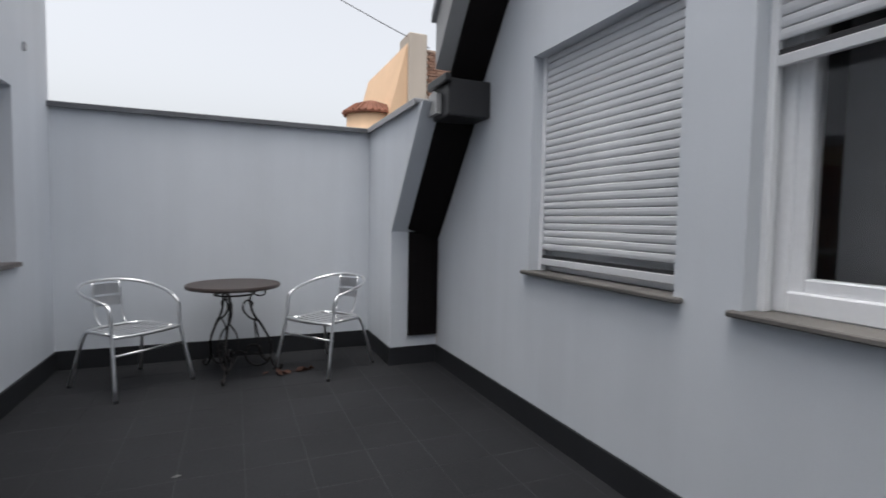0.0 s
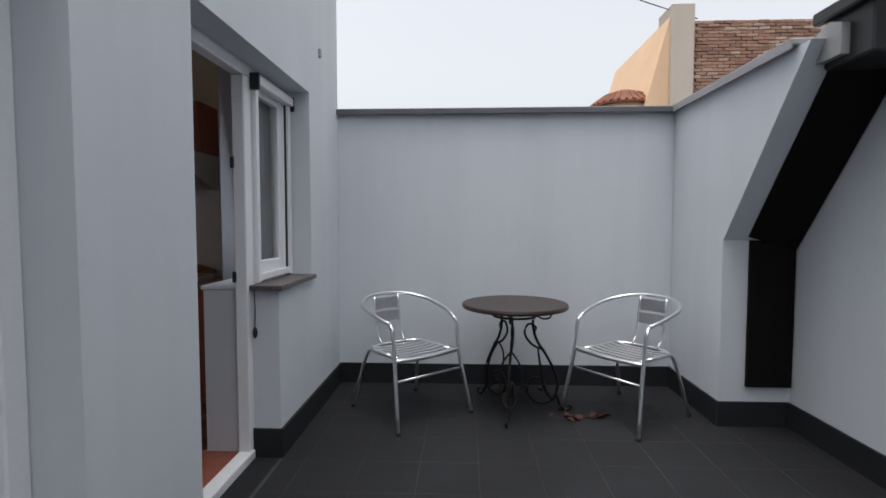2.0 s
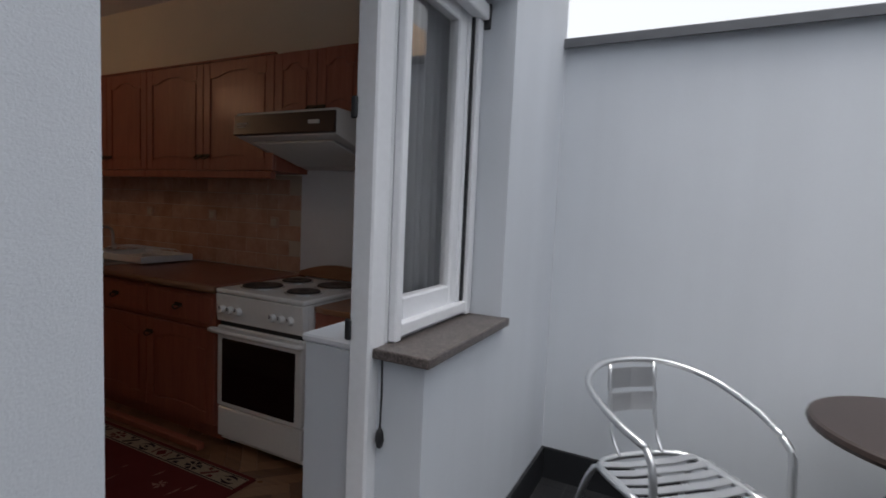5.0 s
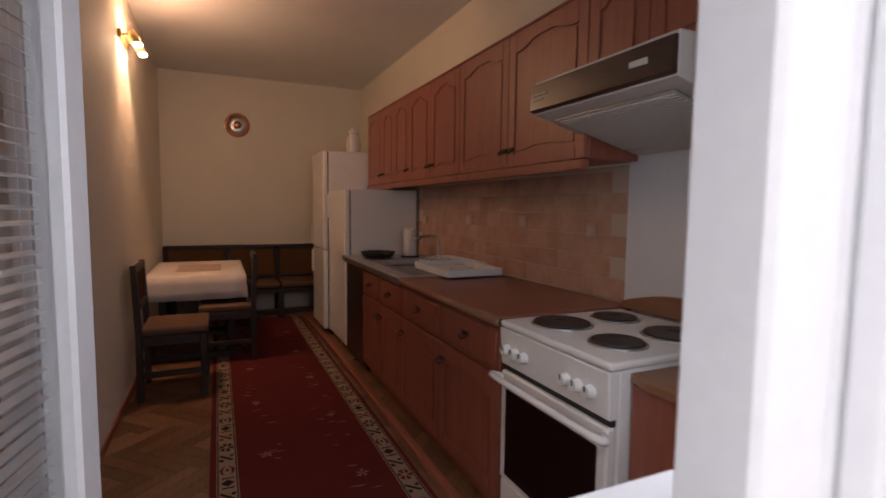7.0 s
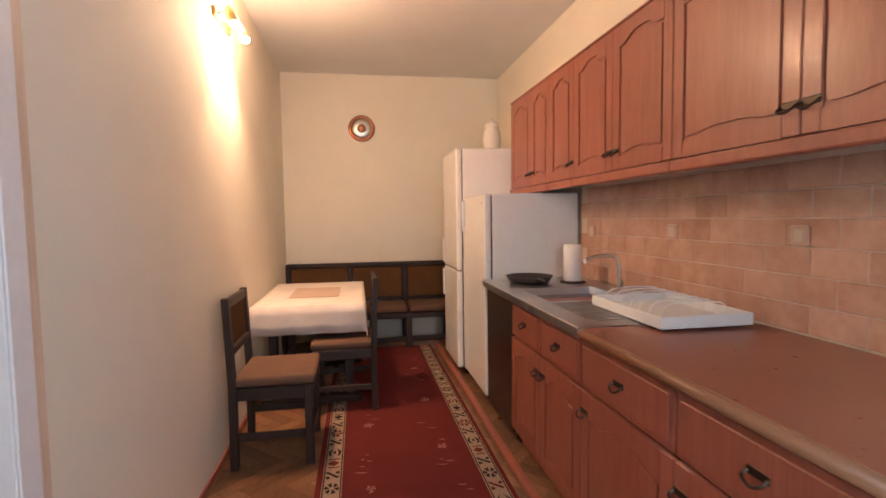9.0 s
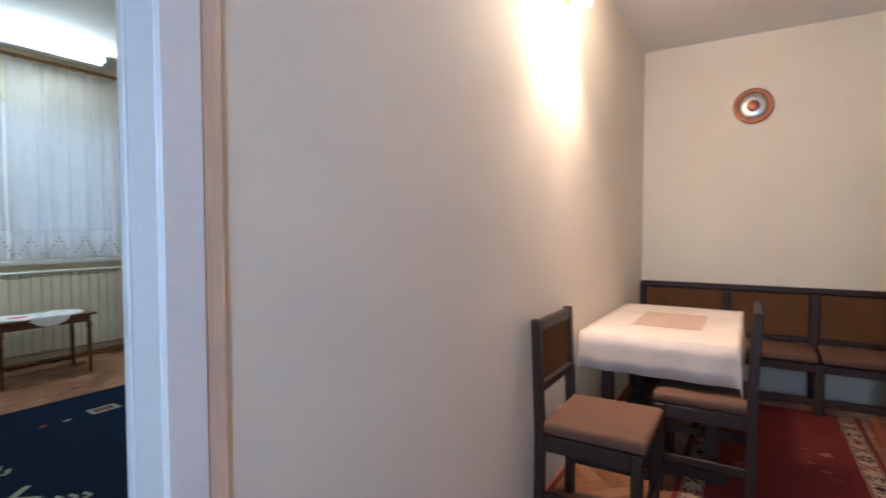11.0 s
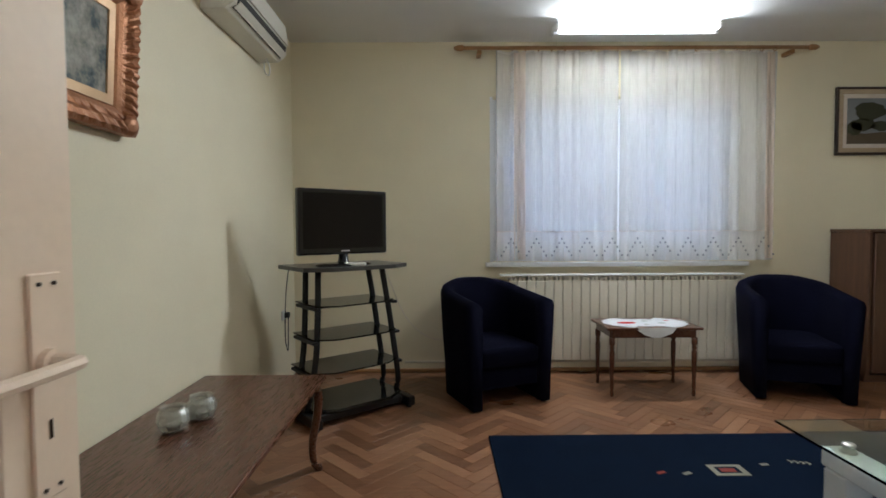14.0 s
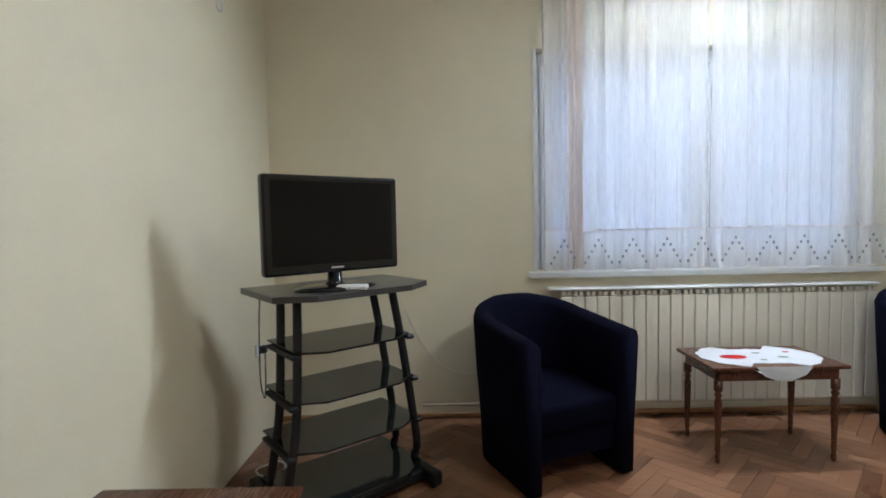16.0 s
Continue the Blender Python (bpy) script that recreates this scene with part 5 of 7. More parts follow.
def ornament(x, yc, kind):
    """One woven figure of the border, as flat pile a millimetre proud."""
    m_ = bmesh.new()
    def flat(pts):
        prism(m_, [(x + a, yc + b) for a, b in pts], "z", 0.0115, 0.0125)
    if kind == 0:
        for a0 in range(6):
            a, b = a0 * math.tau / 6, (a0 + 0.62) * math.tau / 6
            flat([(0.014 * math.cos(a), 0.014 * math.sin(a)), (0.05 * math.cos(a), 0.036 * math.sin(a)), (0.05 * math.cos(b), 0.036 * math.sin(b)), (0.014 * math.cos(b), 0.014 * math.sin(b))])
    elif kind == 1:
        for k in (-1, 1):
            flat([(-0.045, k * 0.008), (-0.01, k * 0.034), (0.03, k * 0.03), (0.045, k * 0.012), (0.02, k * 0.02), (-0.015, k * 0.018)][::k])
        flat([(-0.012, -0.007), (0.012, -0.007), (0.012, 0.007), (-0.012, 0.007)])
    elif kind == 2:
        flat([(-0.04, -0.028), (-0.028, -0.036), (0.03, 0.02), (0.02, 0.034)])
        flat([(0.008, -0.034), (0.036, -0.03), (0.03, -0.012), (0.01, -0.016)])
        flat([(-0.036, 0.034), (-0.012, 0.03), (-0.016, 0.012), (-0.034, 0.016)])
    else:
        flat([(-0.03, 0.0), (0.0, 0.03), (0.03, 0.0), (0.0, -0.03)])
        for k in (-1, 1):
            flat([(k * 0.04, -0.03), (k * 0.05, -0.02), (k * 0.05, 0.024), (k * 0.04, 0.034)][::k])
    return m_
for y0, y1 in ((RY0, RY0 + 0.15), (RY1 - 0.15, RY1)):
    part("edge_band", boxed(RX0, RX1, y0, y1, 0.0, 0.009), M["rug_red"], rg)
    bo = part("border", boxed(RX0 + 0.02, RX1 - 0.02, y0 + 0.03, y1 - 0.024, 0.009, 0.0115), M["rug_border"], rg)
    for e in (y0 + 0.034, y1 - 0.034):
        part("border_line", boxed(RX0 + 0.02, RX1 - 0.02, e, e + 0.006, 0.0115, 0.0122), M["rug_dark"], bo)
    n = 38
    for i in range(n):
        x = RX0 + 0.1 + (RX1 - RX0 - 0.2) * i / (n - 1)
        part("motif", ornament(x, (y0 + y1) / 2 + 0.003, (0, 2, 1, 3, 2)[i % 5]), M["rug_dark"] if i % 3 else M["rug_red"], bo)
for i in range(60):
    side = rr2.choice((-1, 1))
    x, y = rr2.uniform(RX0 + 0.3, RX1 - 0.1), 0.025 + side * rr2.uniform(0.12, 0.27)
    L, w = rr2.uniform(0.02, 0.09), rr2.uniform(0.003, 0.008)
    part("worn_streak", prism(bmesh.new(), [(x - w, y - L * 0.5), (x + w * 0.2, y - L * 0.2), (x + w, y + L * 0.1), (x + w * 0.3, y + L * 0.5), (x - w * 0.5, y + L * 0.1)], "z", 0.0101, 0.0107), M["rug_faded"], rg)
for i in range(12):
    x, y = RX0 + 0.4 + i * 0.37, 0.025 + (0.21 if i % 2 else -0.2)
    fl_ = bmesh.new()
    for k in range(5):
        a, r0 = k * math.tau / 5 + i, rr2.uniform(0.025, 0.045)
        prism(fl_, [(x, y), (x + r0 * math.cos(a), y + r0 * math.sin(a)), (x + 0.7 * r0 * math.cos(a + 0.7), y + 0.7 * r0 * math.sin(a + 0.7))], "z", 0.0101, 0.0108)
    part("field_flower", fl_, M["rug_faded"], rg)

# skirting in the kitchen
setting("baseboard_kitchen", boxed(KF, -2.36, KS, KS + 0.014, 0.0, 0.045, 0.003), M["cabinet"], "low wooden skirting on the kitchen wall", "skirting")

# ---- living room ----
M["wood_rod"] = wood("honey_wood_rod", (0.28, 0.14, 0.05), (0.42, 0.24, 0.10), 0.4, "x")
M["radiator"] = paint("cream_radiator_enamel", (0.66, 0.62, 0.52), 0.4, 60, 0.04, 0.03)
M["gilt"] = paint("aged_gilt_plaster", (0.42, 0.20, 0.10), 0.4, 60, 0.35, 0.6, metal=0.45, dist=0.006)
M["gilt_inner"] = paint("pale_gilt_slip", (0.62, 0.42, 0.24), 0.35, 60, 0.15, 0.1, metal=0.4)
M["smoked_glass"] = paint("smoked_glass_shelf", (0.012, 0.013, 0.012), 0.08, 60, 0.1, 0.0)
M["rack_metal"] = paint("charcoal_rack_paint", (0.011, 0.011, 0.012), 0.45, 90, 0.15, 0.05, spec=0.3)
M["marble_top"] = paint("grey_stone_pattern_top", (0.045, 0.045, 0.043), 0.3, 30, 0.6, 0.05)
M["screen"] = paint("dark_tv_screen", (0.005, 0.004, 0.004), 0.16, 60, 0.1, 0.0, spec=0.22)
M["lace"] = fabric("white_lace", (0.60, 0.61, 0.64), 700, 0.08)
M["red_cloth"] = fabric("red_embroidery", (0.45, 0.03, 0.03), 500)
M["green_print"] = fabric("grey_green_embroidery", (0.25, 0.30, 0.25), 500)
M["rug_beige"] = fabric("beige_rug_motif", (0.22, 0.21, 0.165), 300)
M["rug_rust"] = fabric("rust_rug_motif", (0.20, 0.05, 0.04), 300)
M["white_leg"] = paint("white_lacquered_leg", (0.74, 0.73, 0.70), 0.3, 60, 0.04, 0.03)
M["table_glass"] = glass("greenish_table_glass", (0.82, 0.93, 0.90))
M["frosted"] = paint("frosted_door_glass", (0.50, 0.57, 0.57), 0.35, 260, 0.04, 0.25)
M["milk_glass"] = glass("milky_cut_glass", (0.80, 0.82, 0.78), 0.25, 0.75)
M["ac_white"] = paint("ivory_plastic_casing", (0.72, 0.70, 0.64), 0.35, 60, 0.03, 0.03)
M["tube_glow"] = glow("fluorescent_tube", (1.0, 0.95, 0.84), 1.0)
M["canvas"], pt, pb_ = nodes_of("landscape_painting")
pv = coords(pt, (1, 4, 4))
pn_ = noise_of(pt, pv, 1.9, 8, 0.68)
pn2 = noise_of(pt, coords(pt, (1, 9, 9)), 2.2, 5, 0.6)
pc = mixed(pt, pn2, ramp(pt, pn_, [(0.30, (0.03, 0.045, 0.06)), (0.42, (0.12, 0.15, 0.17)), (0.48, (0.30, 0.29, 0.25)), (0.60, (0.50, 0.47, 0.40))]), ramp(pt, pn_, [(0.35, (0.05, 0.07, 0.08)), (0.6, (0.32, 0.33, 0.33))]))
pt.links.new(pc, pb_.inputs["Base Color"])
pb_.inputs["Roughness"].default_value = 0.12
bumped(pt, pb_, pn2, 0.05, 0.003)
# sheer curtain: light passes through the weave
def sheer(name, density, tone=(1, 1, 1)):
    m, t, b = nodes_of(name)
    b.inputs["Base Color"].default_value = (0.82 * tone[0], 0.81 * tone[1], 0.80 * tone[2], 1)
    b.inputs["Roughness"].default_value = 0.9
    tr = t.nodes.new("ShaderNodeBsdfTranslucent")
    tr.inputs["Color"].default_value = (0.86 * tone[0], 0.86 * tone[1], 0.87 * tone[2], 1)
    a = t.nodes.new("ShaderNodeMixShader")
    a.inputs[0].default_value = 0.55
    tp_ = t.nodes.new("ShaderNodeBsdfTransparent")
    c = t.nodes.new("ShaderNodeMixShader")
    w = noise_of(t, coords(t, (60, 60, 3)), 3, 3)
    f = t.nodes.new("ShaderNodeMath")
    f.operation = "MULTIPLY_ADD"
    t.links.new(w, f.inputs[0])
    f.inputs[1].default_value = 0.25
    f.inputs[2].default_value = density - 0.12
    t.links.new(b.outputs[0], a.inputs[1])
    t.links.new(tr.outputs[0], a.inputs[2])
    t.links.new(f.outputs[0], c.inputs[0])
    t.links.new(tp_.outputs[0], c.inputs[1])
    t.links.new(a.outputs[0], c.inputs[2])
    t.links.new(c.outputs[0], t.nodes["Material Output"].inputs["Surface"])
    return m
M["sheer"] = sheer("sheer_curtain_weave", 0.62)
M["sheer_hem"] = sheer("lace_hem_weave", 0.78)

# window
lw = thing("window_4", pose(0, 0, 0), "wide white two-sash window with raised shutter", "window")
tagged(lw, kind="structure")
WY0, WY1 = LS - 0.16, LS - 0.09
f = bmesh.new()
box(f, WX0, WX0 + 0.06, WY0, WY1, WZ0, WZ1, 0.005)
box(f, WX1 - 0.06, WX1, WY0, WY1, WZ0, WZ1, 0.005)
box(f, WX0 + 0.06, WX1 - 0.06, WY0, WY1, WZ0, WZ0 + 0.06, 0.005)
box(f, WX0 + 0.06, WX1 - 0.06, WY0, WY1, WZ1 - 0.06, WZ1, 0.005)
part("window_frame", f, M["pvc"], lw)
for a, b in ((WX0 + 0.06, -3.555), (-3.545, WX1 - 0.06)):
    s = bmesh.new()
    box(s, a, a + 0.06, WY0 + 0.02, WY1 + 0.02, WZ0 + 0.06, WZ1 - 0.06, 0.005)
    box(s, b - 0.06, b, WY0 + 0.02, WY1 + 0.02, WZ0 + 0.06, WZ1 - 0.06, 0.005)
    box(s, a + 0.06, b - 0.06, WY0 + 0.02, WY1 + 0.02, WZ0 + 0.06, WZ0 + 0.12, 0.005)
    box(s, a + 0.06, b - 0.06, WY0 + 0.02, WY1 + 0.02, WZ1 - 0.12, WZ1 - 0.06, 0.005)
    sa = part("sash", s, M["pvc"], lw)
    g = part("pane", boxed(a + 0.055, b - 0.055, WY0 + 0.05, WY0 + 0.056, WZ0 + 0.115, WZ1 - 0.115), M["glass"], sa)
    g.visible_shadow = False
    part("glazing_bar", boxed(a + 0.06, b - 0.06, WY0 + 0.04, WY0 + 0.07, 1.60, 1.62, 0.003), M["pvc"], sa)
part("window_sill", boxed(WX0 - 0.05, WX1 + 0.04, LS - 0.09, LS + 0.075, WZ0 - 0.04, WZ0 - 0.001, 0.008, 2), M["pvc"], lw)
part("guide_strip", boxed(WX1 - 0.028, WX1, LS - 0.088, LS - 0.001, WZ0, WZ1, 0.003), M["pvc"], lw)

# translucent shades pulled down inside the glass
m_s, t_s, b_s = nodes_of("white_translucent_shade")
b_s.inputs["Base Color"].default_value = (0.80, 0.81, 0.84, 1)
b_s.inputs["Roughness"].default_value = 0.8
ts = t_s.nodes.new("ShaderNodeBsdfTranslucent")
t_s.links.new(ramp(t_s, noise_of(t_s, coords(t_s, (3, 3, 30)), 2.0, 3), [(0.3, (0.74, 0.80, 0.90)), (0.7, (0.84, 0.88, 0.94))]), ts.inputs["Color"])
ms_ = t_s.nodes.new("ShaderNodeMixShader")
ms_.inputs[0].default_value = 0.14
t_s.links.new(b_s.outputs[0], ms_.inputs[1])
t_s.links.new(ts.outputs[0], ms_.inputs[2])
t_s.links.new(ms_.outputs[0], t_s.nodes["Material Output"].inputs["Surface"])
M["shade"] = m_s
for a, b in ((WX0 + 0.065, -3.565), (-3.535, WX1 - 0.065)):
    sd = tagged(mesh_ob("window_shade", boxed(a, b, LS - 0.0665, LS - 0.065, 1.06, 2.36), M["shade"]), "white translucent shade pulled down behind the curtain", "shade", "window shades")
    part("head_rail", boxed(a, b, LS - 0.068, LS - 0.045, 2.361, 2.40, 0.004), M["pvc"], sd)
    part("bottom_rail", boxed(a, b, LS - 0.07, LS - 0.058, 1.035, 1.059, 0.003), M["pvc"], sd)
    part("middle_bar", boxed(a, b, LS - 0.0645, LS - 0.058, 1.60, 1.615, 0.002), M["pvc"], sd)

# curtain rod, rings, curtain
ROD_Y, ROD_Z = LS + 0.12, 2.845
rd = thing("curtain_rod", pose(0, 0, 0), "honey-coloured wooden curtain rod on brackets", "curtain rod")
part("pole", tube(bmesh.new(), [(-5.12, ROD_Y, ROD_Z), (-2.14, ROD_Y, ROD_Z)], 0.016, 12), M["wood_rod"], rd, smooth=True)
for x, d in ((-5.12, -1), (-2.14, 1)):
    part("end_knob", tube(bmesh.new(), [(x, ROD_Y, ROD_Z), (x + d * 0.02, ROD_Y, ROD_Z), (x + d * 0.06, ROD_Y, ROD_Z), (x + d * 0.09, ROD_Y, ROD_Z)], 0.02, 12, taper=[0.8, 1.35, 1.2, 0.5]), M["wood_rod"], rd, smooth=True)
for x in (-4.98, -2.27):
    part("bracket", boxed(x - 0.02, x + 0.02, LS + 0.001, ROD_Y + 0.005, ROD_Z - 0.05, ROD_Z - 0.017, 0.004), M["wood_rod"], rd)
cx0, cx1 = -4.86, -2.41
ringm = bpy.data.meshes.new("curtain_ring")
rb_ = tube(bmesh.new(), [(0, 0.024 * math.cos(k * math.tau / 14), 0.024 * math.sin(k * math.tau / 14)) for k in range(14)], 0.0035, 5, True)
rb_.to_mesh(ringm)
rb_.free()
ringm.materials.append(M["wood_rod"])
for i in range(22):
    o = new("curtain_ring", ringm)
    o.parent = rd
    o.location = (cx0 + 0.03 + (cx1 - cx0 - 0.06) * i / 21, ROD_Y, ROD_Z - 0.008)


def drape(x0, x1, z0, z1, y, n, folds, seed, swing=0.014):
    rr = random.Random(seed)
    ph = [rr.uniform(0, 6.28) for _ in range(6)]
    c = bmesh.new()
    cols = []
    for i in range(n + 1):
        u = i / n
        a = math.sin(u * folds * math.tau + ph[0]) + 0.55 * math.sin(u * folds * 1.73 * math.tau + ph[1]) + 0.4 * math.sin(u * folds * 0.41 * math.tau + ph[2])
        col = []
        for k in range(9):
            w = k / 8
            amp = swing * (0.6 + 0.8 * (1 - w)) + 0.006 * math.sin(3 * w + ph[3] + u * 9)
            col.append(c.verts.new((x0 + (x1 - x0) * u + 0.008 * math.sin(u * folds * math.tau * 2 + ph[4]), y + amp * a, z0 + (z1 - z0) * w)))
        cols.append(col)
    for A, B in zip(cols, cols[1:]):
        for k in range(8):
            c.faces.new((A[k], B[k], B[k + 1], A[k + 1]))
    return c
M["sheer_double"] = sheer("sheer_curtain_doubled", 0.92, (0.84, 0.74, 0.66))
CURTAINS = []
for c0, c1, fo, sd_, lbl in ((cx0, -3.487, 10, 5, "white sheer curtain width with lace hem in loose pleats"), (-3.474, cx1, 8, 11, "white sheer curtain width with a beige doubled fold")):
    nn = int((c1 - c0) * 140)
    cu1 = tagged(mesh_ob("sheer_curtain", drape(c0, c1, 1.262, ROD_Z - 0.03, ROD_Y, nn, fo, sd_, 0.02), M["sheer"], True), lbl, "curtain", "sheer curtains")
    part("lace_hem", drape(c0, c1, 1.005, 1.262, ROD_Y, nn, fo, sd_, 0.02), M["sheer_hem"], cu1, "lace hem with open-work triangles", smooth=True)
    part("heading_tape", drape(c0, c1, ROD_Z - 0.05, ROD_Z - 0.028, ROD_Y + 0.004, nn, fo, sd_, 0.02), M["sheer_hem"], cu1, smooth=True)
    part("hem_seam", drape(c0, c1, 1.258, 1.268, ROD_Y + 0.003, nn, fo, sd_, 0.02), M["linen"], cu1, smooth=True)
    CURTAINS.append((c0, c1, cu1))
part("doubled_fold", drape(-2.655, -2.555, 1.02, ROD_Z - 0.05, ROD_Y + 0.035, 16, 1, 3, 0.016), M["sheer_double"], CURTAINS[1][2], "beige doubled fold", smooth=True)
part("doubled_fold", drape(-4.80, -4.74, 1.02, ROD_Z - 0.05, ROD_Y + 0.035, 12, 1, 7, 0.014), M["sheer_double"], CURTAINS[0][2], smooth=True)
stm = bpy.data.meshes.new("lace_stitch")
sbm = boxed(-0.007, 0.007, -0.001, 0.001, -0.009, 0.009)
sbm.to_mesh(stm)
sbm.free()
M["lace_dark"] = fabric("grey_lace_stitch", (0.30, 0.31, 0.33), 700, 0.08)
stm.materials.append(M["lace_dark"])
for i in range(11):
    xm = cx0 + 0.12 + i * 0.22
    for k in range(5):
        for sgn in ((-1, 1) if k < 4 else (0,)):
            o = new("lace_stitch", stm)
            o.parent = CURTAINS[1][2] if xm > -3.48 else CURTAINS[0][2]
            o.location = (xm + sgn * (0.085 - 0.021 * k), ROD_Y + 0.032, 1.055 + 0.036 * k)

# ceiling strip light by the window
sl_ = tagged(mesh_ob("strip_light", boxed(-4.20, -2.85, -5.62, -5.545, LC - 0.075, LC - 0.002, 0.008, 2), M["plastic_white"]), "long white fluorescent strip light on the ceiling", "ceiling light")
for y in (-5.52, -5.485):
    part("tube", tube(bmesh.new(), [(-4.16, y, LC - 0.04), (-2.89, y, LC - 0.04)], 0.014, 10), M["tube_glow"], sl_, smooth=True)
for x in (-4.175, -2.875):
    part("tube_holder", boxed(x - 0.012, x + 0.012, -5.546, -5.465, LC - 0.06, LC - 0.003, 0.004), M["plastic_white"], sl_)
lamp_area("strip_lamp", (-3.525, -5.46, LC - 0.062), (-3.525, -3.46, LC - 1.35), 1.28, 0.05, 1.9, (1.0, 0.91, 0.76))
# added lamp, kept out of view, to lift the shadow behind the television
rl = thing("fill_lamp", pose(-3.5, -3.2, LC), "added round lit lamp out of view, filling the room's shadows", "ceiling lamp")
part_at("mount", lathe(bmesh.new(), [(0.10, -0.002), (0.10, -0.025), (0.05, -0.03)], 0, 0, 24), M["brass"], rl, smooth=True)
M["fill_glow"] = glow("fill_lamp_glow", (1.0, 0.86, 0.66), 2.3)
part_at("shade", lathe(bmesh.new(), [(0.10, -0.028), (0.17, -0.045), (0.19, -0.07), (0.15, -0.105), (0.07, -0.125), (0.01, -0.128)], 0, 0, 30), M["fill_glow"], rl, smooth=True)

# radiator
ra = thing("radiator", pose(0, 0, 0), "cream column radiator below the window", "radiator")
rx0, rx1, rz0, rz1 = -4.60, -2.45, 0.125, 0.865
secm = bpy.data.meshes.new("section")
sb_ = bmesh.new()
box(sb_, -0.0385, 0.0385, LS + 0.10, LS + 0.118, 0.125, 0.83, 0.006, 2)
box(sb_, -0.030, 0.030, LS + 0.03, LS + 0.10, 0.14, 0.82, 0.006)
for k in range(2):
    box(sb_, -0.030 + 0.033 * k, -0.004 + 0.033 * k, LS + 0.06, LS + 0.112, 0.832, 0.862, 0.004)
sb_.to_mesh(secm)
sb_.free()
secm.materials.append(M["radiator"])
ns = int((rx1 - rx0) / 0.08)
for i in range(ns):
    o = new("section", secm)
    o.parent = ra
    o.location = (rx0 + 0.04 + 0.08 * i, 0, 0)
part("top_rail", boxed(rx0, rx1, LS + 0.035, LS + 0.125, 0.872, 0.888, 0.005), M["pvc"], ra, "white top board")
part("pipe", tube(bmesh.new(), [(rx0 - 0.06, LS + 0.07, 0.0), (rx0 - 0.06, LS + 0.07, 0.80), (rx0, LS + 0.07, 0.80)], 0.011, 8), M["radiator"], ra, smooth=True)
part("valve", tube(bmesh.new(), [(rx0 - 0.06, LS + 0.07, 0.80), (rx0 - 0.06, LS + 0.14, 0.80)], 0.02, 10), M["plastic_white"], ra)
for x in (rx0 + 0.2, rx1 - 0.2):
    part("wall_bracket", boxed(x - 0.02, x + 0.02, LS + 0.001, LS + 0.04, 0.70, 0.76), M["radiator"], ra)
bs = bmesh.new()
box(bs, LW, LE - 0.002, LS, LS + 0.02, 0.0, 0.032, 0.006)
setting("baseboard_south", bs, M["wood_rod"], "low brown wooden quarter-round skirting under the window", "skirting")
tagged(mesh_ob("heating_pipe", tube(bmesh.new(), [(LW + 0.05, LS + 0.045, 0.10), (-1.6, LS + 0.045, 0.10)], 0.011, 8), M["radiator"], True), "cream heating pipe running above the low skirting", "pipe")

# air conditioner
ac = thing("air_conditioner", pose(0, 0, 0), "ivory wall air conditioner with drooping cable", "air conditioner")
part("casing", prism(bmesh.new(), [(LE - 0.003, 2.50), (-0.75, 2.505), (-0.805, 2.545), (-0.815, 2.62), (-0.80, 2.755), (-0.77, 2.785), (LE - 0.003, 2.785)], "y", -5.13, -4.22, 0.006), M["ac_white"], ac)
part("front_flap", prism(bmesh.new(), [(-0.818, 2.62), (-0.803, 2.758), (-0.811, 2.76), (-0.828, 2.62)], "y", -5.12, -4.23, 0.002), M["ac_white"], ac)
part("air_slot", prism(bmesh.new(), [(-0.776, 2.522), (-0.808, 2.548), (-0.822, 2.600), (-0.816, 2.606)], "y", -5.09, -4.26), M["rubber"], ac)
part("louvre", prism(bmesh.new(), [(-0.785, 2.524), (-0.822, 2.556), (-0.826, 2.552), (-0.788, 2.519)], "y", -5.09, -4.26), M["ac_white"], ac)
part("cable", tube(bmesh.new(), smooth_pts([(-0.70, -5.02, 2.502), (-0.72, -5.03, 2.44), (-0.70, -5.07, 2.40), (-0.66, -5.11, 2.43), (-0.65, -5.12, 2.502)], 5), 0.005, 6), M["plastic_white"], ac, smooth=True)


# gilt-framed painting on the east wall
gp_ = thing("gilt_painting", pose(LE - 0.012, -3.06, 1.672, 0, -3.5, 0), "landscape painting in a heavy carved gilt frame", "painting")
PW, PH, FW = 0.46, 0.60, 0.105
def mould(a, b, inward):
    """One side of the frame from a to b in (y, z), mitred, stepping down toward the picture."""
    out = bmesh.new()
    A, B, I = Vector(a), Vector(b), Vector(inward)
    T = (B - A).normalized()
    prof = [(0.0, 0.0), (0.0, 0.045), (0.02, 0.06), (0.045, 0.052), (0.06, 0.035), (0.08, 0.030), (0.095, 0.022), (FW, 0.012), (FW, 0.0)]
    n = 64
    rings = []
    rq = random.Random(int(abs(a[0]) * 100 + abs(b[1]) * 37))
    for i in range(n + 1):
        u = i / n
        ring = []
        for w, h in prof:
            s0, s1 = A + T * w + I * w, B - T * w + I * w
            p = s0.lerp(s1, u)
            hh = h + (0.0045 * math.sin(i * 1.5) + rq.uniform(-.004, .004) if 0.01 < w < 0.07 else 0)
            ring.append(out.verts.new((-hh, p.x, p.y)))
        rings.append(ring)
    for r0, r1 in zip(rings, rings[1:]):
        for k in range(len(prof) - 1):
            out.faces.new((r0[k], r0[k + 1], r1[k + 1], r1[k]))
    bmesh.ops.recalc_face_normals(out, faces=out.faces[:])
    return out
y0, y1, z0, z1 = -PW, PW, 0.0, PH
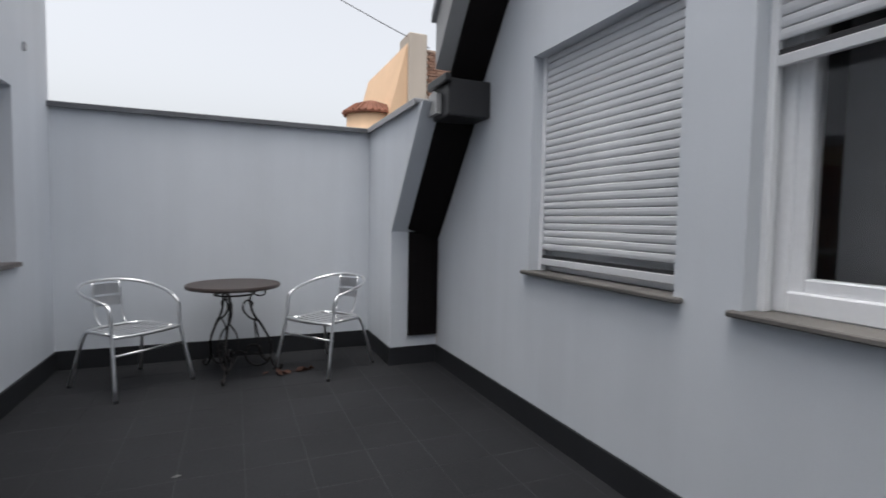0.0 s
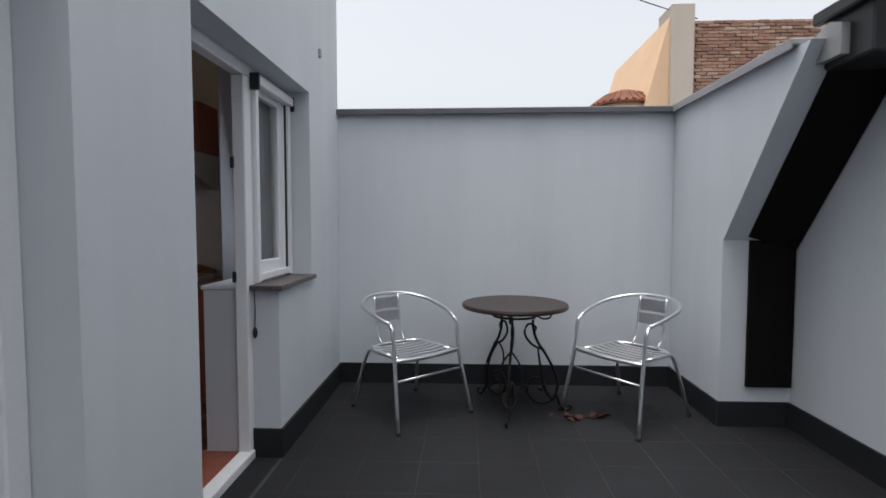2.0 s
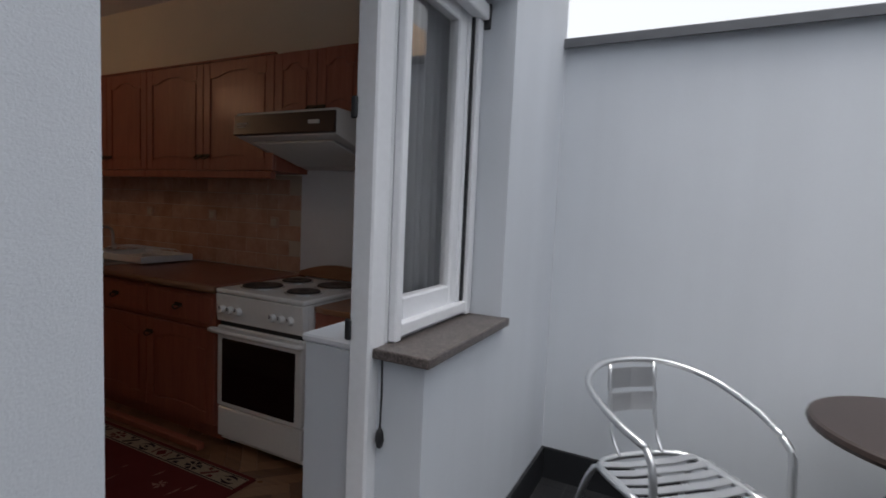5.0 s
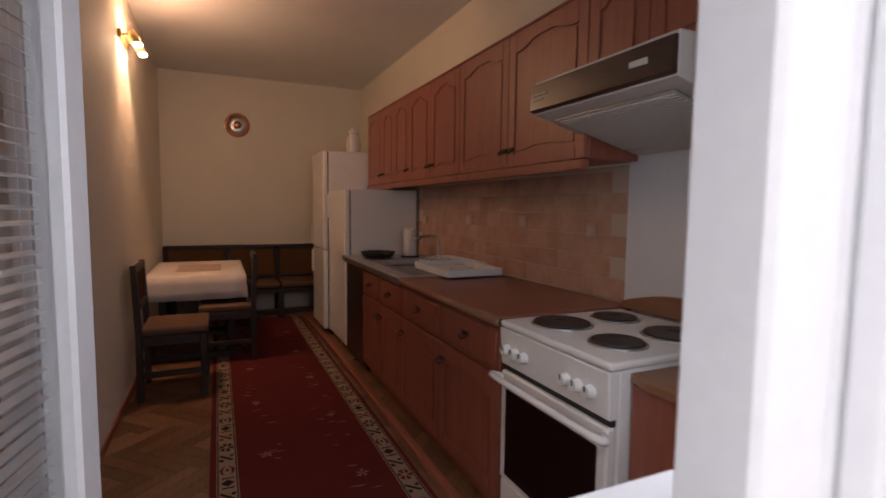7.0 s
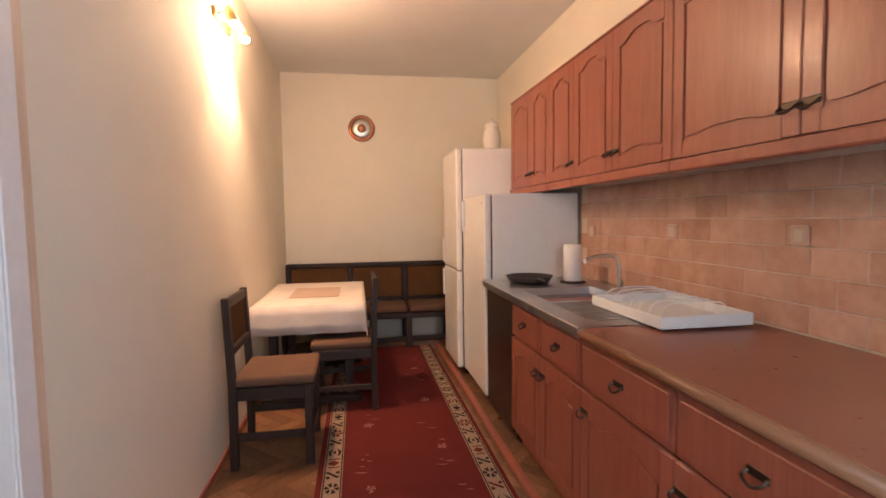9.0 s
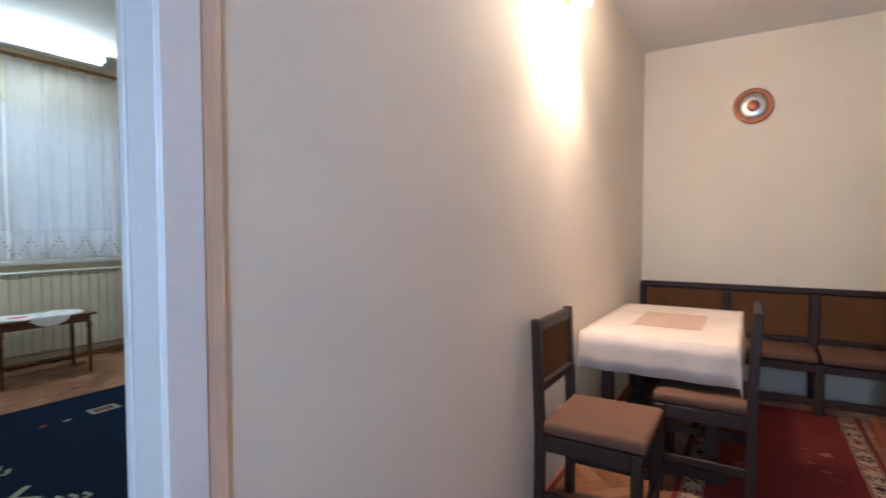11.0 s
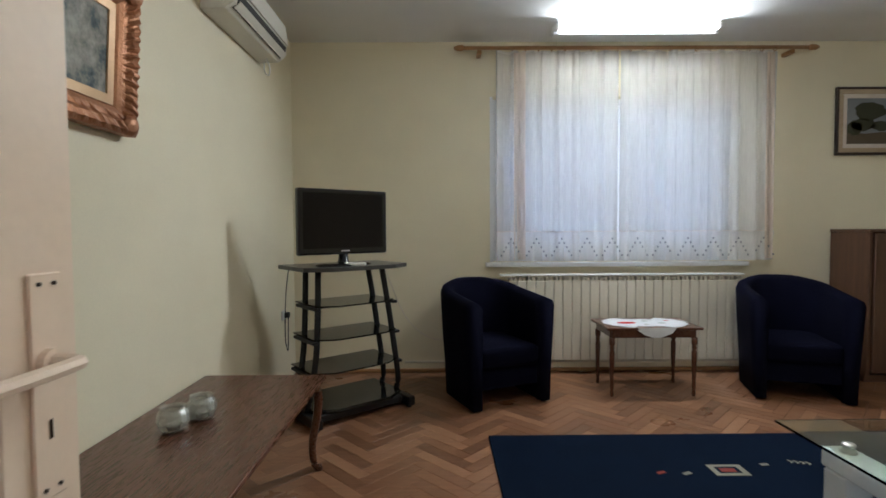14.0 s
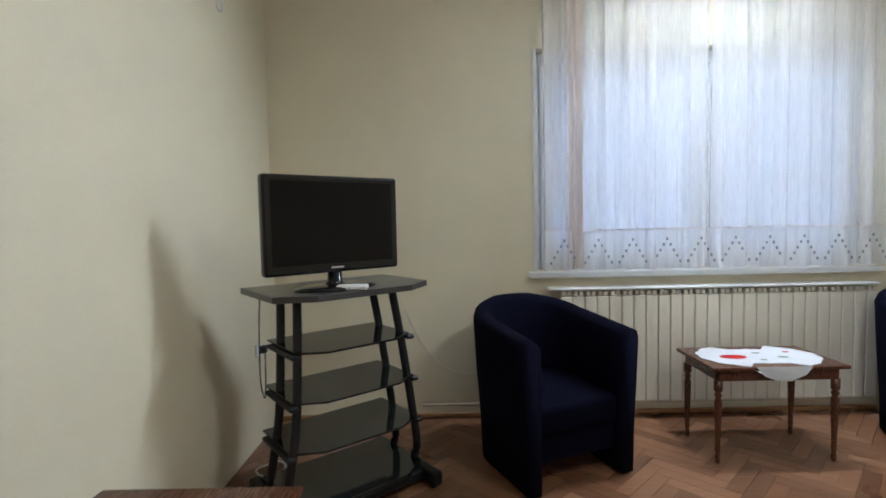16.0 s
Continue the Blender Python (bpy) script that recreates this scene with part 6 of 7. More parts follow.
for a, b, i in (((y0, z0), (y1, z0), (0, 1)), ((y1, z0), (y1, z1), (-1, 0)), ((y1, z1), (y0, z1), (0, -1)), ((y0, z1), (y0, z0), (1, 0))):
    part_at("frame_side", mould(a, b, i), M["gilt"], gp_)
for cy in (y0 + 0.04, y1 - 0.04):
    for cz in (z0 + 0.04, z1 - 0.04):
        c_ = bmesh.new()
        bmesh.ops.create_icosphere(c_, subdivisions=2, radius=0.046)
        for v in c_.verts:
            k = 1 + 0.12 * math.sin(v.co.y * 120) * math.sin(v.co.z * 120)
            v.co = Vector((v.co.x * 0.55 * k - 0.045, v.co.y * k + cy, v.co.z * k + cz))
        part_at("corner_ornament", c_, M["gilt"], gp_)
sl2 = bmesh.new()
a, b, c, d = y0 + FW, y1 - FW, z0 + FW, z1 - FW
box(sl2, -0.016, -0.004, a, a + 0.036, c, d)
box(sl2, -0.016, -0.004, b - 0.036, b, c, d)
box(sl2, -0.016, -0.004, a + 0.036, b - 0.036, c, c + 0.036)
box(sl2, -0.016, -0.004, a + 0.036, b - 0.036, d - 0.036, d)
part_at("inner_slip", sl2, M["gilt_inner"], gp_)
part_at("canvas", boxed(-0.009, -0.002, a + 0.02, b - 0.02, c + 0.02, d - 0.02), M["canvas"], gp_)

# small landscape on the window wall
M["linen_frame"] = wood("pale_beige_frame", (0.36, 0.27, 0.17), (0.52, 0.41, 0.28), 0.5, "x")
M["sky_paint"] = paint("grey_blue_painted_sky", (0.20, 0.22, 0.25), 0.4, 40, 0.25, 0.2)
M["tree_paint"] = paint("dark_green_painted_tree", (0.028, 0.032, 0.014), 0.4, 60, 0.5, 0.3)
M["field_paint"] = paint("brown_painted_field", (0.085, 0.062, 0.036), 0.4, 50, 0.4, 0.3)
pp = thing("small_picture", pose(-5.82, LS + 0.004, 1.93), "small tree landscape in a wide pale beige frame", "picture")
for a, b, c, d in ((-0.37, 0.37, 0.0, 0.022), (-0.37, 0.37, 0.578, 0.60), (-0.37, -0.348, 0.022, 0.578), (0.348, 0.37, 0.022, 0.578)):
    part_at("outer_edge", boxed(a, b, 0.0, 0.03, c, d, 0.004), M["dark_wood"], pp)
for k, (e0, e1, y1) in enumerate(((0.022, 0.062, 0.028), (0.062, 0.098, 0.022))):
    for a, b, c, d in ((-0.37 + e0, 0.37 - e0, e0, e1), (-0.37 + e0, 0.37 - e0, 0.60 - e1, 0.60 - e0), (-0.37 + e0, -0.37 + e1, e1, 0.60 - e1), (0.37 - e1, 0.37 - e0, e1, 0.60 - e1)):
        part_at("frame_side", boxed(a, b, 0.002, y1, c, d, 0.004), M["linen_frame"] if k == 0 else M["linen"], pp)
cv = part_at("canvas", boxed(-0.275, 0.275, 0.003, 0.012, 0.095, 0.505), M["sky_paint"], pp, "landscape on canvas")
part_at("painted_field", prism(bmesh.new(), [(-0.272, 0.098), (0.272, 0.098), (0.272, 0.20), (0.10, 0.19), (-0.05, 0.205), (-0.272, 0.19)], "y", 0.012, 0.0126), M["field_paint"], cv)
rp = random.Random(21)
for cx_, cz_, w_, h_ in ((0.06, 0.39, 0.15, 0.09), (-0.21, 0.35, 0.055, 0.09), (0.13, 0.27, 0.12, 0.06), (0.20, 0.235, 0.075, 0.06), (-0.04, 0.26, 0.10, 0.05), (-0.19, 0.23, 0.08, 0.05)):
    part_at("painted_tree", prism(bmesh.new(), [(cx_ + w_ * math.cos(k * math.tau / 18) * rp.uniform(0.8, 1.1), cz_ + h_ * math.sin(k * math.tau / 18) * rp.uniform(0.75, 1.1)) for k in range(18)], "y", 0.0122, 0.0132), M["tree_paint"], cv)

# television on its rack
AX = math.degrees(math.atan2(-0.409, -0.509))
tv = thing("television", pose(-1.262, -4.86, 1.045, 0, 0, 180 + AX), "flat black television on a small swivel foot", "television")
part_at("casing", boxed(-0.335, 0.335, -0.03, 0.022, 0.075, 0.515, 0.012, 2), M["black_gloss"], tv)
part_at("screen", boxed(-0.30, 0.30, 0.0215, 0.0245, 0.118, 0.488, 0.001), M["screen"], tv)
part_at("back_bulge", boxed(-0.24, 0.24, -0.075, -0.028, 0.13, 0.45, 0.02, 2), M["black_gloss"], tv)
part_at("badge", boxed(-0.03, 0.03, 0.022, 0.0255, 0.094, 0.102), M["print_grey"], tv)
part_at("neck", lathe(bmesh.new(), [(0.05, 0.015), (0.035, 0.03), (0.032, 0.08)], 0, -0.01, 18), M["black_gloss"], tv, smooth=True)
part_at("foot", lathe(bmesh.new(), [(0.20, 0.0), (0.20, 0.008), (0.17, 0.016), (0.05, 0.02)], 0, 0, 34, 1.0, 0.6), M["black_gloss"], tv, smooth=True)
RA = 180 + AX
rk = thing("tv_rack", pose(-1.26, -4.98, 0, 0, 0, RA), "black television rack with smoked glass shelves", "rack")
def shelf(w, dpt, z, th, mat, name, front=0.0):
    o = [(-w / 2, -dpt / 2), (-w / 2, dpt * 0.32), (-w * 0.30, dpt / 2), (w * 0.30, dpt / 2), (w / 2, dpt * 0.32), (w / 2, -dpt / 2)]
    return part_at(name, prism(bmesh.new(), o, "z", z, z + th, 0.003), mat, rk)
shelf(0.80, 0.52, 1.015, 0.028, M["marble_top"], "top")
for z, w in ((0.775, 0.60), (0.555, 0.64), (0.335, 0.68)):
    s_ = shelf(w, 0.42, z, 0.010, M["smoked_glass"], "glass_shelf")
    part_at("shelf_bar", boxed(-w / 2 - 0.01, w / 2 + 0.01, -0.02, 0.02, z - 0.028, z - 0.001, 0.004), M["rack_metal"], rk)
    for sx in (-1, 1):
        part_at("shelf_arm", boxed(sx * w / 2 - 0.02, sx * w / 2 + 0.02, -0.16, 0.16, z - 0.022, z - 0.001, 0.005), M["rack_metal"], rk)
shelf(0.70, 0.46, 0.085, 0.022, M["smoked_glass"], "base_shelf")
for sx in (-1, 1):
    pts = [(sx * 0.25, 0.06, 1.014), (sx * 0.275, 0.10, 0.75), (sx * 0.305, 0.13, 0.45), (sx * 0.345, 0.12, 0.20), (sx * 0.35, 0.08, 0.085)]
    for y_ in (0.0, -0.20):
        q = smooth_pts([(x, y + y_, z) for x, y, z in pts], 4)
        part_at("upright", tube(bmesh.new(), q, 0.021, 8), M["rack_metal"], rk, smooth=True)
    part_at("side_foot", boxed(sx * 0.36 - 0.03, sx * 0.36 + 0.03, -0.30, 0.28, 0.015, 0.084, 0.012, 2), M["rack_metal"], rk)
    for y_ in (-0.26, 0.24):
        part_at("castor", lathe(bmesh.new(), [(0.018, 0.0), (0.02, 0.016)], sx * 0.36, y_, 12), M["rubber"], rk)
part_at("front_bar", boxed(-0.33, 0.33, 0.16, 0.20, 0.03, 0.08, 0.006), M["rack_metal"], rk)
dv = tagged(mesh_ob("set_top_box", boxed(-1.42, -1.28, -4.83, -4.76, 1.0435, 1.066, 0.006), M["plastic_white"]), "small white receiver in front of the television", "receiver")
part("led", boxed(-1.345, -1.338, -4.759, -4.7575, 1.052, 1.056), M["rubber"], dv)
sc = tagged(mesh_ob("wall_socket", boxed(LE - 0.02, LE - 0.003, -5.60, -5.52, 0.54, 0.62, 0.006, 2), M["plastic_white"]), "white wall socket with black plug behind the rack", "socket")
part("plug", boxed(LE - 0.06, LE - 0.021, -5.585, -5.54, 0.56, 0.605, 0.008, 2), M["rubber"], sc)
tagged(mesh_ob("power_cable", tube(bmesh.new(), smooth_pts([(LE - 0.05, -5.56, 0.56), (LE - 0.05, -5.55, 0.40), (LE - 0.06, -5.50, 0.30), (LE - 0.05, -5.47, 0.42), (LE - 0.08, -5.40, 0.75), (LE - 0.15, -5.25, 0.98)], 6), 0.004, 6), M["rubber"], True), "black power cable hanging beside the socket", "cable")
tagged(mesh_ob("aerial_cable", tube(bmesh.new(), smooth_pts([(-1.50, -5.25, 0.98), (-1.60, -5.80, 0.55), (-1.75, -5.885, 0.36), (-1.92, -5.885, 0.30), (-2.1, -5.885, 0.40), (-2.2, -5.885, 0.55)], 6), 0.003, 6), M["linen"], True), "thin pale cable sagging along the wall", "cable")
tw2 = tagged(mesh_ob("loose_cable", tube(bmesh.new(), smooth_pts([(-0.80, -5.3, 0.008), (-0.88, -5.22, 0.012), (-0.80, -5.12, 0.01), (-0.72, -5.2, 0.012), (-0.84, -5.26, 0.02), (-0.9, -5.12, 0.008)], 6), 0.005, 6), M["plastic_white"], True), "pale cable coiled on the floor under the rack", "cable")


# tub armchair, facing +y
def armchair(m, label):
    c = thing("tub_armchair", m, label, "armchair", "navy tub armchairs")
    W, D, R = 0.355, 0.36, 0.30
    path = []
    for k in range(5):
        path.append((-W, D - (D + 0.06) * k / 4))
    for k in range(1, 16):
        a = math.pi + math.pi * k / 16
        path.append((W * math.cos(a), -0.06 + (R) * math.sin(a)))
    for k in range(5):
        path.append((W, -0.06 + (D + 0.06) * k / 4))
    n = len(path)
    sh = bmesh.new()
    rings = []
    for i, (x, y) in enumerate(path):
        a, b = Vector(path[max(0, i - 1)]), Vector(path[min(n - 1, i + 1)])
        t = (b - a).normalized()
        nv = Vector((-t.y, t.x))
        if nv.dot(Vector((x, y - 0.05))) > 0:
            nv = -nv
        s = abs(i - (n - 1) / 2) / ((n - 1) / 2)
        top = 0.885 - 0.115 * min(1, max(0, s - 0.15) / 0.85) ** 1.1
        th = 0.105
        lean = 0.03 * (1 - s)
        P = Vector((x, y))
        def v(off, z, out=0.0):
            q = P + nv * off
            return sh.verts.new((q.x - nv.x * out * 0, q.y - lean * (z / 0.88), z))
        ring = []
        for off, z in ((0.035, 0.012), (0.028, 0.25), (0.012, 0.5), (0.0, top - 0.05), (0.012, top - 0.015), (0.04, top), (th - 0.03, top - 0.005), (th, top - 0.04), (th + 0.005, 0.5), (th, 0.30), (th, 0.012)):
            ring.append(v(off, z))
        rings.append(ring)
    m_ = len(rings[0])
    for A, B in zip(rings, rings[1:]):
        for k in range(m_):
            sh.faces.new((A[k], A[(k + 1) % m_], B[(k + 1) % m_], B[k]))
    sh.faces.new(rings[0])
    sh.faces.new(rings[-1][::-1])
    bmesh.ops.recalc_face_normals(sh, faces=sh.faces[:])
    part_at("shell", sh, M["navy_fabric"], c, smooth=True)
    part_at("seat_cushion", boxed(-0.248, 0.248, -0.26, 0.335, 0.28, 0.43, 0.035, 3), M["navy_fabric"], c, smooth=True)
    part_at("front_apron", boxed(-0.247, 0.247, 0.26, 0.30, 0.13, 0.285, 0.006), M["navy_fabric"], c)
    for sx in (-1, 1):
        for y in (0.28, -0.24):
            part_at("foot", lathe(bmesh.new(), [(0.022, 0.0), (0.026, 0.05)], sx * (0.275 if y > 0 else 0.17), y, 12), M["rubber"], c)
    return c
def face2(cx, cy, dx, dy):
    return pose(cx, cy, 0, 0, 0, math.degrees(math.atan2(-dx, dy)))
armchair(face2(-2.30, -5.31, -0.40, 0.92), "navy blue fabric tub armchair beside the radiator")
armchair(face2(-4.70, -5.37, 0.29, 0.96), "navy blue fabric tub armchair near the wooden cabinet")

# small table with lace cloth
st = thing("side_table", pose(-3.545, -5.37, 0), "small mahogany side table with turned legs", "table")
part_at("tabletop", boxed(-0.365, 0.365, -0.215, 0.215, 0.515, 0.535, 0.006, 2), M["mahogany"], st)
f = bmesh.new()
for a, b, c, d in ((-0.32, 0.32, -0.19, -0.17), (-0.32, 0.32, 0.17, 0.19), (-0.33, -0.31, -0.17, 0.17), (0.31, 0.33, -0.17, 0.17)):
    box(f, a, b, c, d, 0.455, 0.514, 0.003)
part_at("apron", f, M["mahogany"], st)
for sx in (-0.315, 0.315):
    for sy in (-0.17, 0.17):
        part_at("leg", lathe(bmesh.new(), [(0.011, 0), (0.014, 0.02), (0.011, 0.05), (0.015, 0.07), (0.013, 0.10), (0.018, 0.25), (0.020, 0.34), (0.013, 0.36), (0.021, 0.375), (0.013, 0.39), (0.022, 0.40), (0.022, 0.454)], sx, sy, 14), M["mahogany"], st, smooth=True)
dl = bmesh.new()
ct = dl.verts.new((0, 0, 0.5385))
N = 48
rg1, rg2 = [], []
for k in range(N):
    a = k * math.tau / N
    sc_ = 1 + 0.025 * math.sin(a * 14)
    x, y = 0.33 * math.cos(a) * sc_, 0.235 * math.sin(a) * sc_
    z = 0.5385
    xi, yi = max(-0.36, min(0.36, x)), max(-0.21, min(0.213, y))
    hang = abs(y) - 0.213
    rg1.append(dl.verts.new((x * 0.6, y * 0.6, 0.5385)))
    rg2.append(dl.verts.new((x, (0.222 if y > 0 else -0.222) if hang > 0 else y, 0.5385 - (max(0, hang) * 1.0 + (0.03 if (hang > 0) else 0)))))
for k in range(N):
    dl.faces.new((ct, rg1[k], rg1[(k + 1) % N]))
    dl.faces.new((rg1[k], rg2[k], rg2[(k + 1) % N], rg1[(k + 1) % N]))
# corner of the cloth hanging over the front edge
hv = [dl.verts.new(p) for p in ((-0.16, 0.219, 0.538), (0.14, 0.219, 0.538), (0.10, 0.226, 0.49), (0.03, 0.228, 0.463), (-0.04, 0.228, 0.463), (-0.12, 0.226, 0.495))]
dl.faces.new(hv)
do = mesh_ob("lace_cloth", dl, M["lace"])
do.matrix_world = pose(-3.545, -5.37, 0)
do.modifiers.new("thick", "SOLIDIFY").thickness = 0.0015
tagged(do, "white oval lace cloth with red embroidery on the side table", "cloth")
for x, y, rx_, mat in ((0.15, 0.02, 0.075, "red_cloth"), (-0.12, 0.04, 0.03, "green_print"), (-0.02, -0.05, 0.025, "green_print"), (0.02, 0.09, 0.02, "green_print"), (-0.2, -0.06, 0.02, "red_cloth")):
    part_at("embroidery", lathe(bmesh.new(), [(rx_, 0.5395), (rx_ * 0.98, 0.5405), (0.005, 0.5405)], x, y, 18, 1.0, 0.55), M[mat], do)

# navy rug
nr = thing("navy_rug", pose(0, 0, 0), "navy blue rug with scattered beige motifs", "rug")
part("rug_field", boxed(-4.9, -2.215, -4.47, -1.75, 0.0, 0.012, 0.003), M["rug_blue"], nr)
def motif(cx, cy, mat, kind, s=1.0, rot=0.0):
    b_2 = bmesh.new()
    cr, sr = math.cos(rot), math.sin(rot)
    def tr2(pts):
        return [(cx + s * (x * cr - y * sr), cy + s * (x * sr + y * cr)) for x, y in pts]
    if kind == "frame":
        for q in ([(-.09, -.06), (.09, -.06), (.09, -.035), (-.09, -.035)], [(-.09, .035), (.09, .035), (.09, .06), (-.09, .06)], [(-.09, -.035), (-.06, -.035), (-.06, .035), (-.09, .035)], [(.06, -.035), (.09, -.035), (.09, .035), (.06, .035)]):
            prism(b_2, tr2(q), "z", 0.012, 0.0138)
    elif kind == "leaf":
        for k in range(4):
            y = -0.12 + 0.07 * k
            prism(b_2, tr2([(-.05, y), (-.01, y + .05), (.01, y + .045), (-.02, y - .005)]), "z", 0.012, 0.0135)
            prism(b_2, tr2([(.05, y + .02), (.01, y + .06), (.0, y + .045), (.03, y + .01)]), "z", 0.012, 0.0135)
    elif kind == "cross":
        for k in range(4):
            a = k * math.pi / 2 + 0.4
            prism(b_2, tr2([(0.02 * math.cos(a + 1), 0.02 * math.sin(a + 1)), (0.13 * math.cos(a + .12), 0.13 * math.sin(a + .12)), (0.13 * math.cos(a - .12), 0.13 * math.sin(a - .12)), (0.02 * math.cos(a - 1), 0.02 * math.sin(a - 1))]), "z", 0.012, 0.0135)
    else:
        prism(b_2, tr2([(-.05, -.02), (.05, -.028), (.055, .022), (-.045, .028)]), "z", 0.012, 0.0135)
    part("motif", b_2, M[mat], nr)
motif(-3.43, -4.0, "rug_beige", "frame")
motif(-3.43, -4.0, "rug_rust", "block", 0.8)
motif(-3.20, -3.97, "rug_beige", "block", 0.5, 0.5)
motif(-3.66, -4.06, "rug_beige", "block", 0.45, 0.2)
motif(-3.86, -4.08, "rug_beige", "leaf", 0.4, 1.3)
motif(-3.07, -3.98, "rug_rust", "block", 0.5, 0.4)
motif(-2.67, -3.52, "rug_beige", "leaf", 1.0, 0.25)
motif(-2.61, -3.06, "rug_beige", "cross", 1.0, 0.3)
motif(-2.75, -2.86, "rug_beige", "leaf", 0.8, 0.9)
motif(-2.55, -2.5, "rug_beige", "frame", 1.0, 0.8)
motif(-2.9, -2.3, "rug_rust", "block", 0.9, 0.2)

# glass coffee table
gt = thing("glass_coffee_table", pose(0, 0, 0.0125), "glass coffee table on thick white legs", "coffee table")
part("glass_top", boxed(-4.55, -3.395, -3.60, -2.66, 0.425, 0.437, 0.003), M["table_glass"], gt)
part("lower_glass", boxed(-4.40, -3.56, -3.34, -2.84, 0.20, 0.208, 0.002), M["table_glass"], gt)
for x in (-3.505, -4.445):
    for y in (-3.33, -2.93):
        part("leg", boxed(x - 0.055, x + 0.055, y - 0.055, y + 0.055, 0.0135, 0.33, 0.008, 2), M["white_leg"], gt)
        part("glass_stud", lathe(bmesh.new(), [(0.028, 0.401), (0.03, 0.405), (0.02, 0.41), (0.02, 0.4245)], x, y, 18), M["steel"], gt, smooth=True)
        part("stud_cap", lathe(bmesh.new(), [(0.024, 0.4375), (0.022, 0.445), (0.006, 0.447)], x, y, 18), M["steel"], gt, smooth=True)
    part("side_beam", boxed(x - 0.055, x + 0.055, -3.40, -2.86, 0.331, 0.40, 0.008, 2), M["white_leg"], gt)
part("cross_beam", boxed(-4.389, -3.561, -3.16, -3.10, 0.335, 0.385, 0.005), M["white_leg"], gt)
ash = thing("glass_ashtray", pose(-3.72, -3.05, 0.45), "small clear glass dish on the glass table", "dish")
part_at("dish", lathe(bmesh.new(), [(0.04, 0), (0.06, 0.005), (0.065, 0.03), (0.06, 0.032), (0.05, 0.012), (0.02, 0.008)], 0, 0, 22), M["table_glass"], ash, smooth=True)

# long mahogany table by the wall
lt = thing("low_table", pose(0, 0, 0), "long polished mahogany table with curved legs", "table")
tx0, tx1, ty0, ty1 = -1.30, -0.645, -4.12, -2.60
part("tabletop", boxed(tx0, tx1, ty0, ty1, 0.478, 0.502, 0.008, 3), M["mahogany"], lt)
f = bmesh.new()
for a, b, c, d in ((tx0 + 0.06, tx1 - 0.06, ty0 + 0.06, ty0 + 0.08), (tx0 + 0.06, tx1 - 0.06, ty1 - 0.08, ty1 - 0.06), (tx0 + 0.06, tx0 + 0.08, ty0 + 0.08, ty1 - 0.08), (tx1 - 0.08, tx1 - 0.06, ty0 + 0.08, ty1 - 0.08)):
    box(f, a, b, c, d, 0.415, 0.477, 0.003)
part("apron", f, M["mahogany"], lt)
for x, sx in ((tx0 + 0.06, -1), (tx1 - 0.06, 1)):
    for y, sy in ((ty0 + 0.06, -1), (ty1 - 0.06, 1)):
        part("leg", tube(bmesh.new(), smooth_pts([(x, y, 0.477), (x + sx * 0.025, y + sy * 0.01, 0.40), (x + sx * 0.02, y + sy * 0.008, 0.30), (x - sx * 0.005, y, 0.15), (x, y, 0.05), (x + sx * 0.02, y + sy * 0.008, 0.012), (x + sx * 0.04, y + sy * 0.01, 0.014)], 5), 0.024, 10, taper=[1.15 - 0.6 * (i / 30) + (0.15 if i > 25 else 0) for i in range(31)]), M["mahogany"], lt, smooth=True)
def bowl(x, y, s):
    b_3 = thing("glass_candle_bowl", pose(x, y, 0.502), "clear cut-glass candle bowl on the mahogany table", "bowl", "glass bowls")
    part_at("bowl", lathe(bmesh.new(), [(0.030 * s, 0), (0.05 * s, 0.01), (0.062 * s, 0.04), (0.058 * s, 0.075), (0.046 * s, 0.09), (0.05 * s, 0.1), (0.046 * s, 0.1), (0.042 * s, 0.088), (0.053 * s, 0.072), (0.055 * s, 0.04), (0.04 * s, 0.016), (0.01 * s, 0.012)], 0, 0, 12), M["milk_glass"], b_3)
    part_at("candle", lathe(bmesh.new(), [(0.02 * s, 0.0165), (0.021 * s, 0.035), (0.003, 0.036)], 0, 0, 14), M["plastic_white"], b_3)
bowl(-0.875, -3.36, 0.95)
bowl(-0.925, -3.49, 0.95)

# wooden cabinet in the corner
wc = thing("wooden_cabinet", pose(0, 0, 0), "brown wooden cabinet with open niche and drawers", "cabinet")
kx0, kx1, ky0, ky1, kt = -6.55, -5.42, LS + 0.03, -5.47, 1.27
M["walnut"] = wood("brown_walnut_veneer", (0.055, 0.026, 0.014), (0.12, 0.058, 0.03), 0.45, "z")
for a, b in ((kx0, kx0 + 0.03), (kx1 - 0.24, kx1 - 0.21), (kx1 - 0.03, kx1)):
    part("side_panel", boxed(a, b, ky0, ky1, 0.061, kt - 0.026, 0.002), M["walnut"], wc)
part("back_panel", boxed(kx0 + 0.031, kx1 - 0.031, ky0, ky0 + 0.015, 0.061, kt - 0.026), M["walnut"], wc)
for z in (0.061, 0.44, 0.78):
    part("shelf", boxed(kx0 + 0.031, kx1 - 0.241, ky0 + 0.016, ky1 - 0.002, z, z + 0.022), M["walnut"], wc)
part("top", boxed(kx0 - 0.01, kx1 + 0.01, ky0, ky1 + 0.015, kt - 0.025, kt, 0.005), M["walnut"], wc)
part("plinth", boxed(kx0 + 0.02, kx1 - 0.02, ky0 + 0.03, ky1 - 0.04, 0.0, 0.06), M["walnut"], wc)
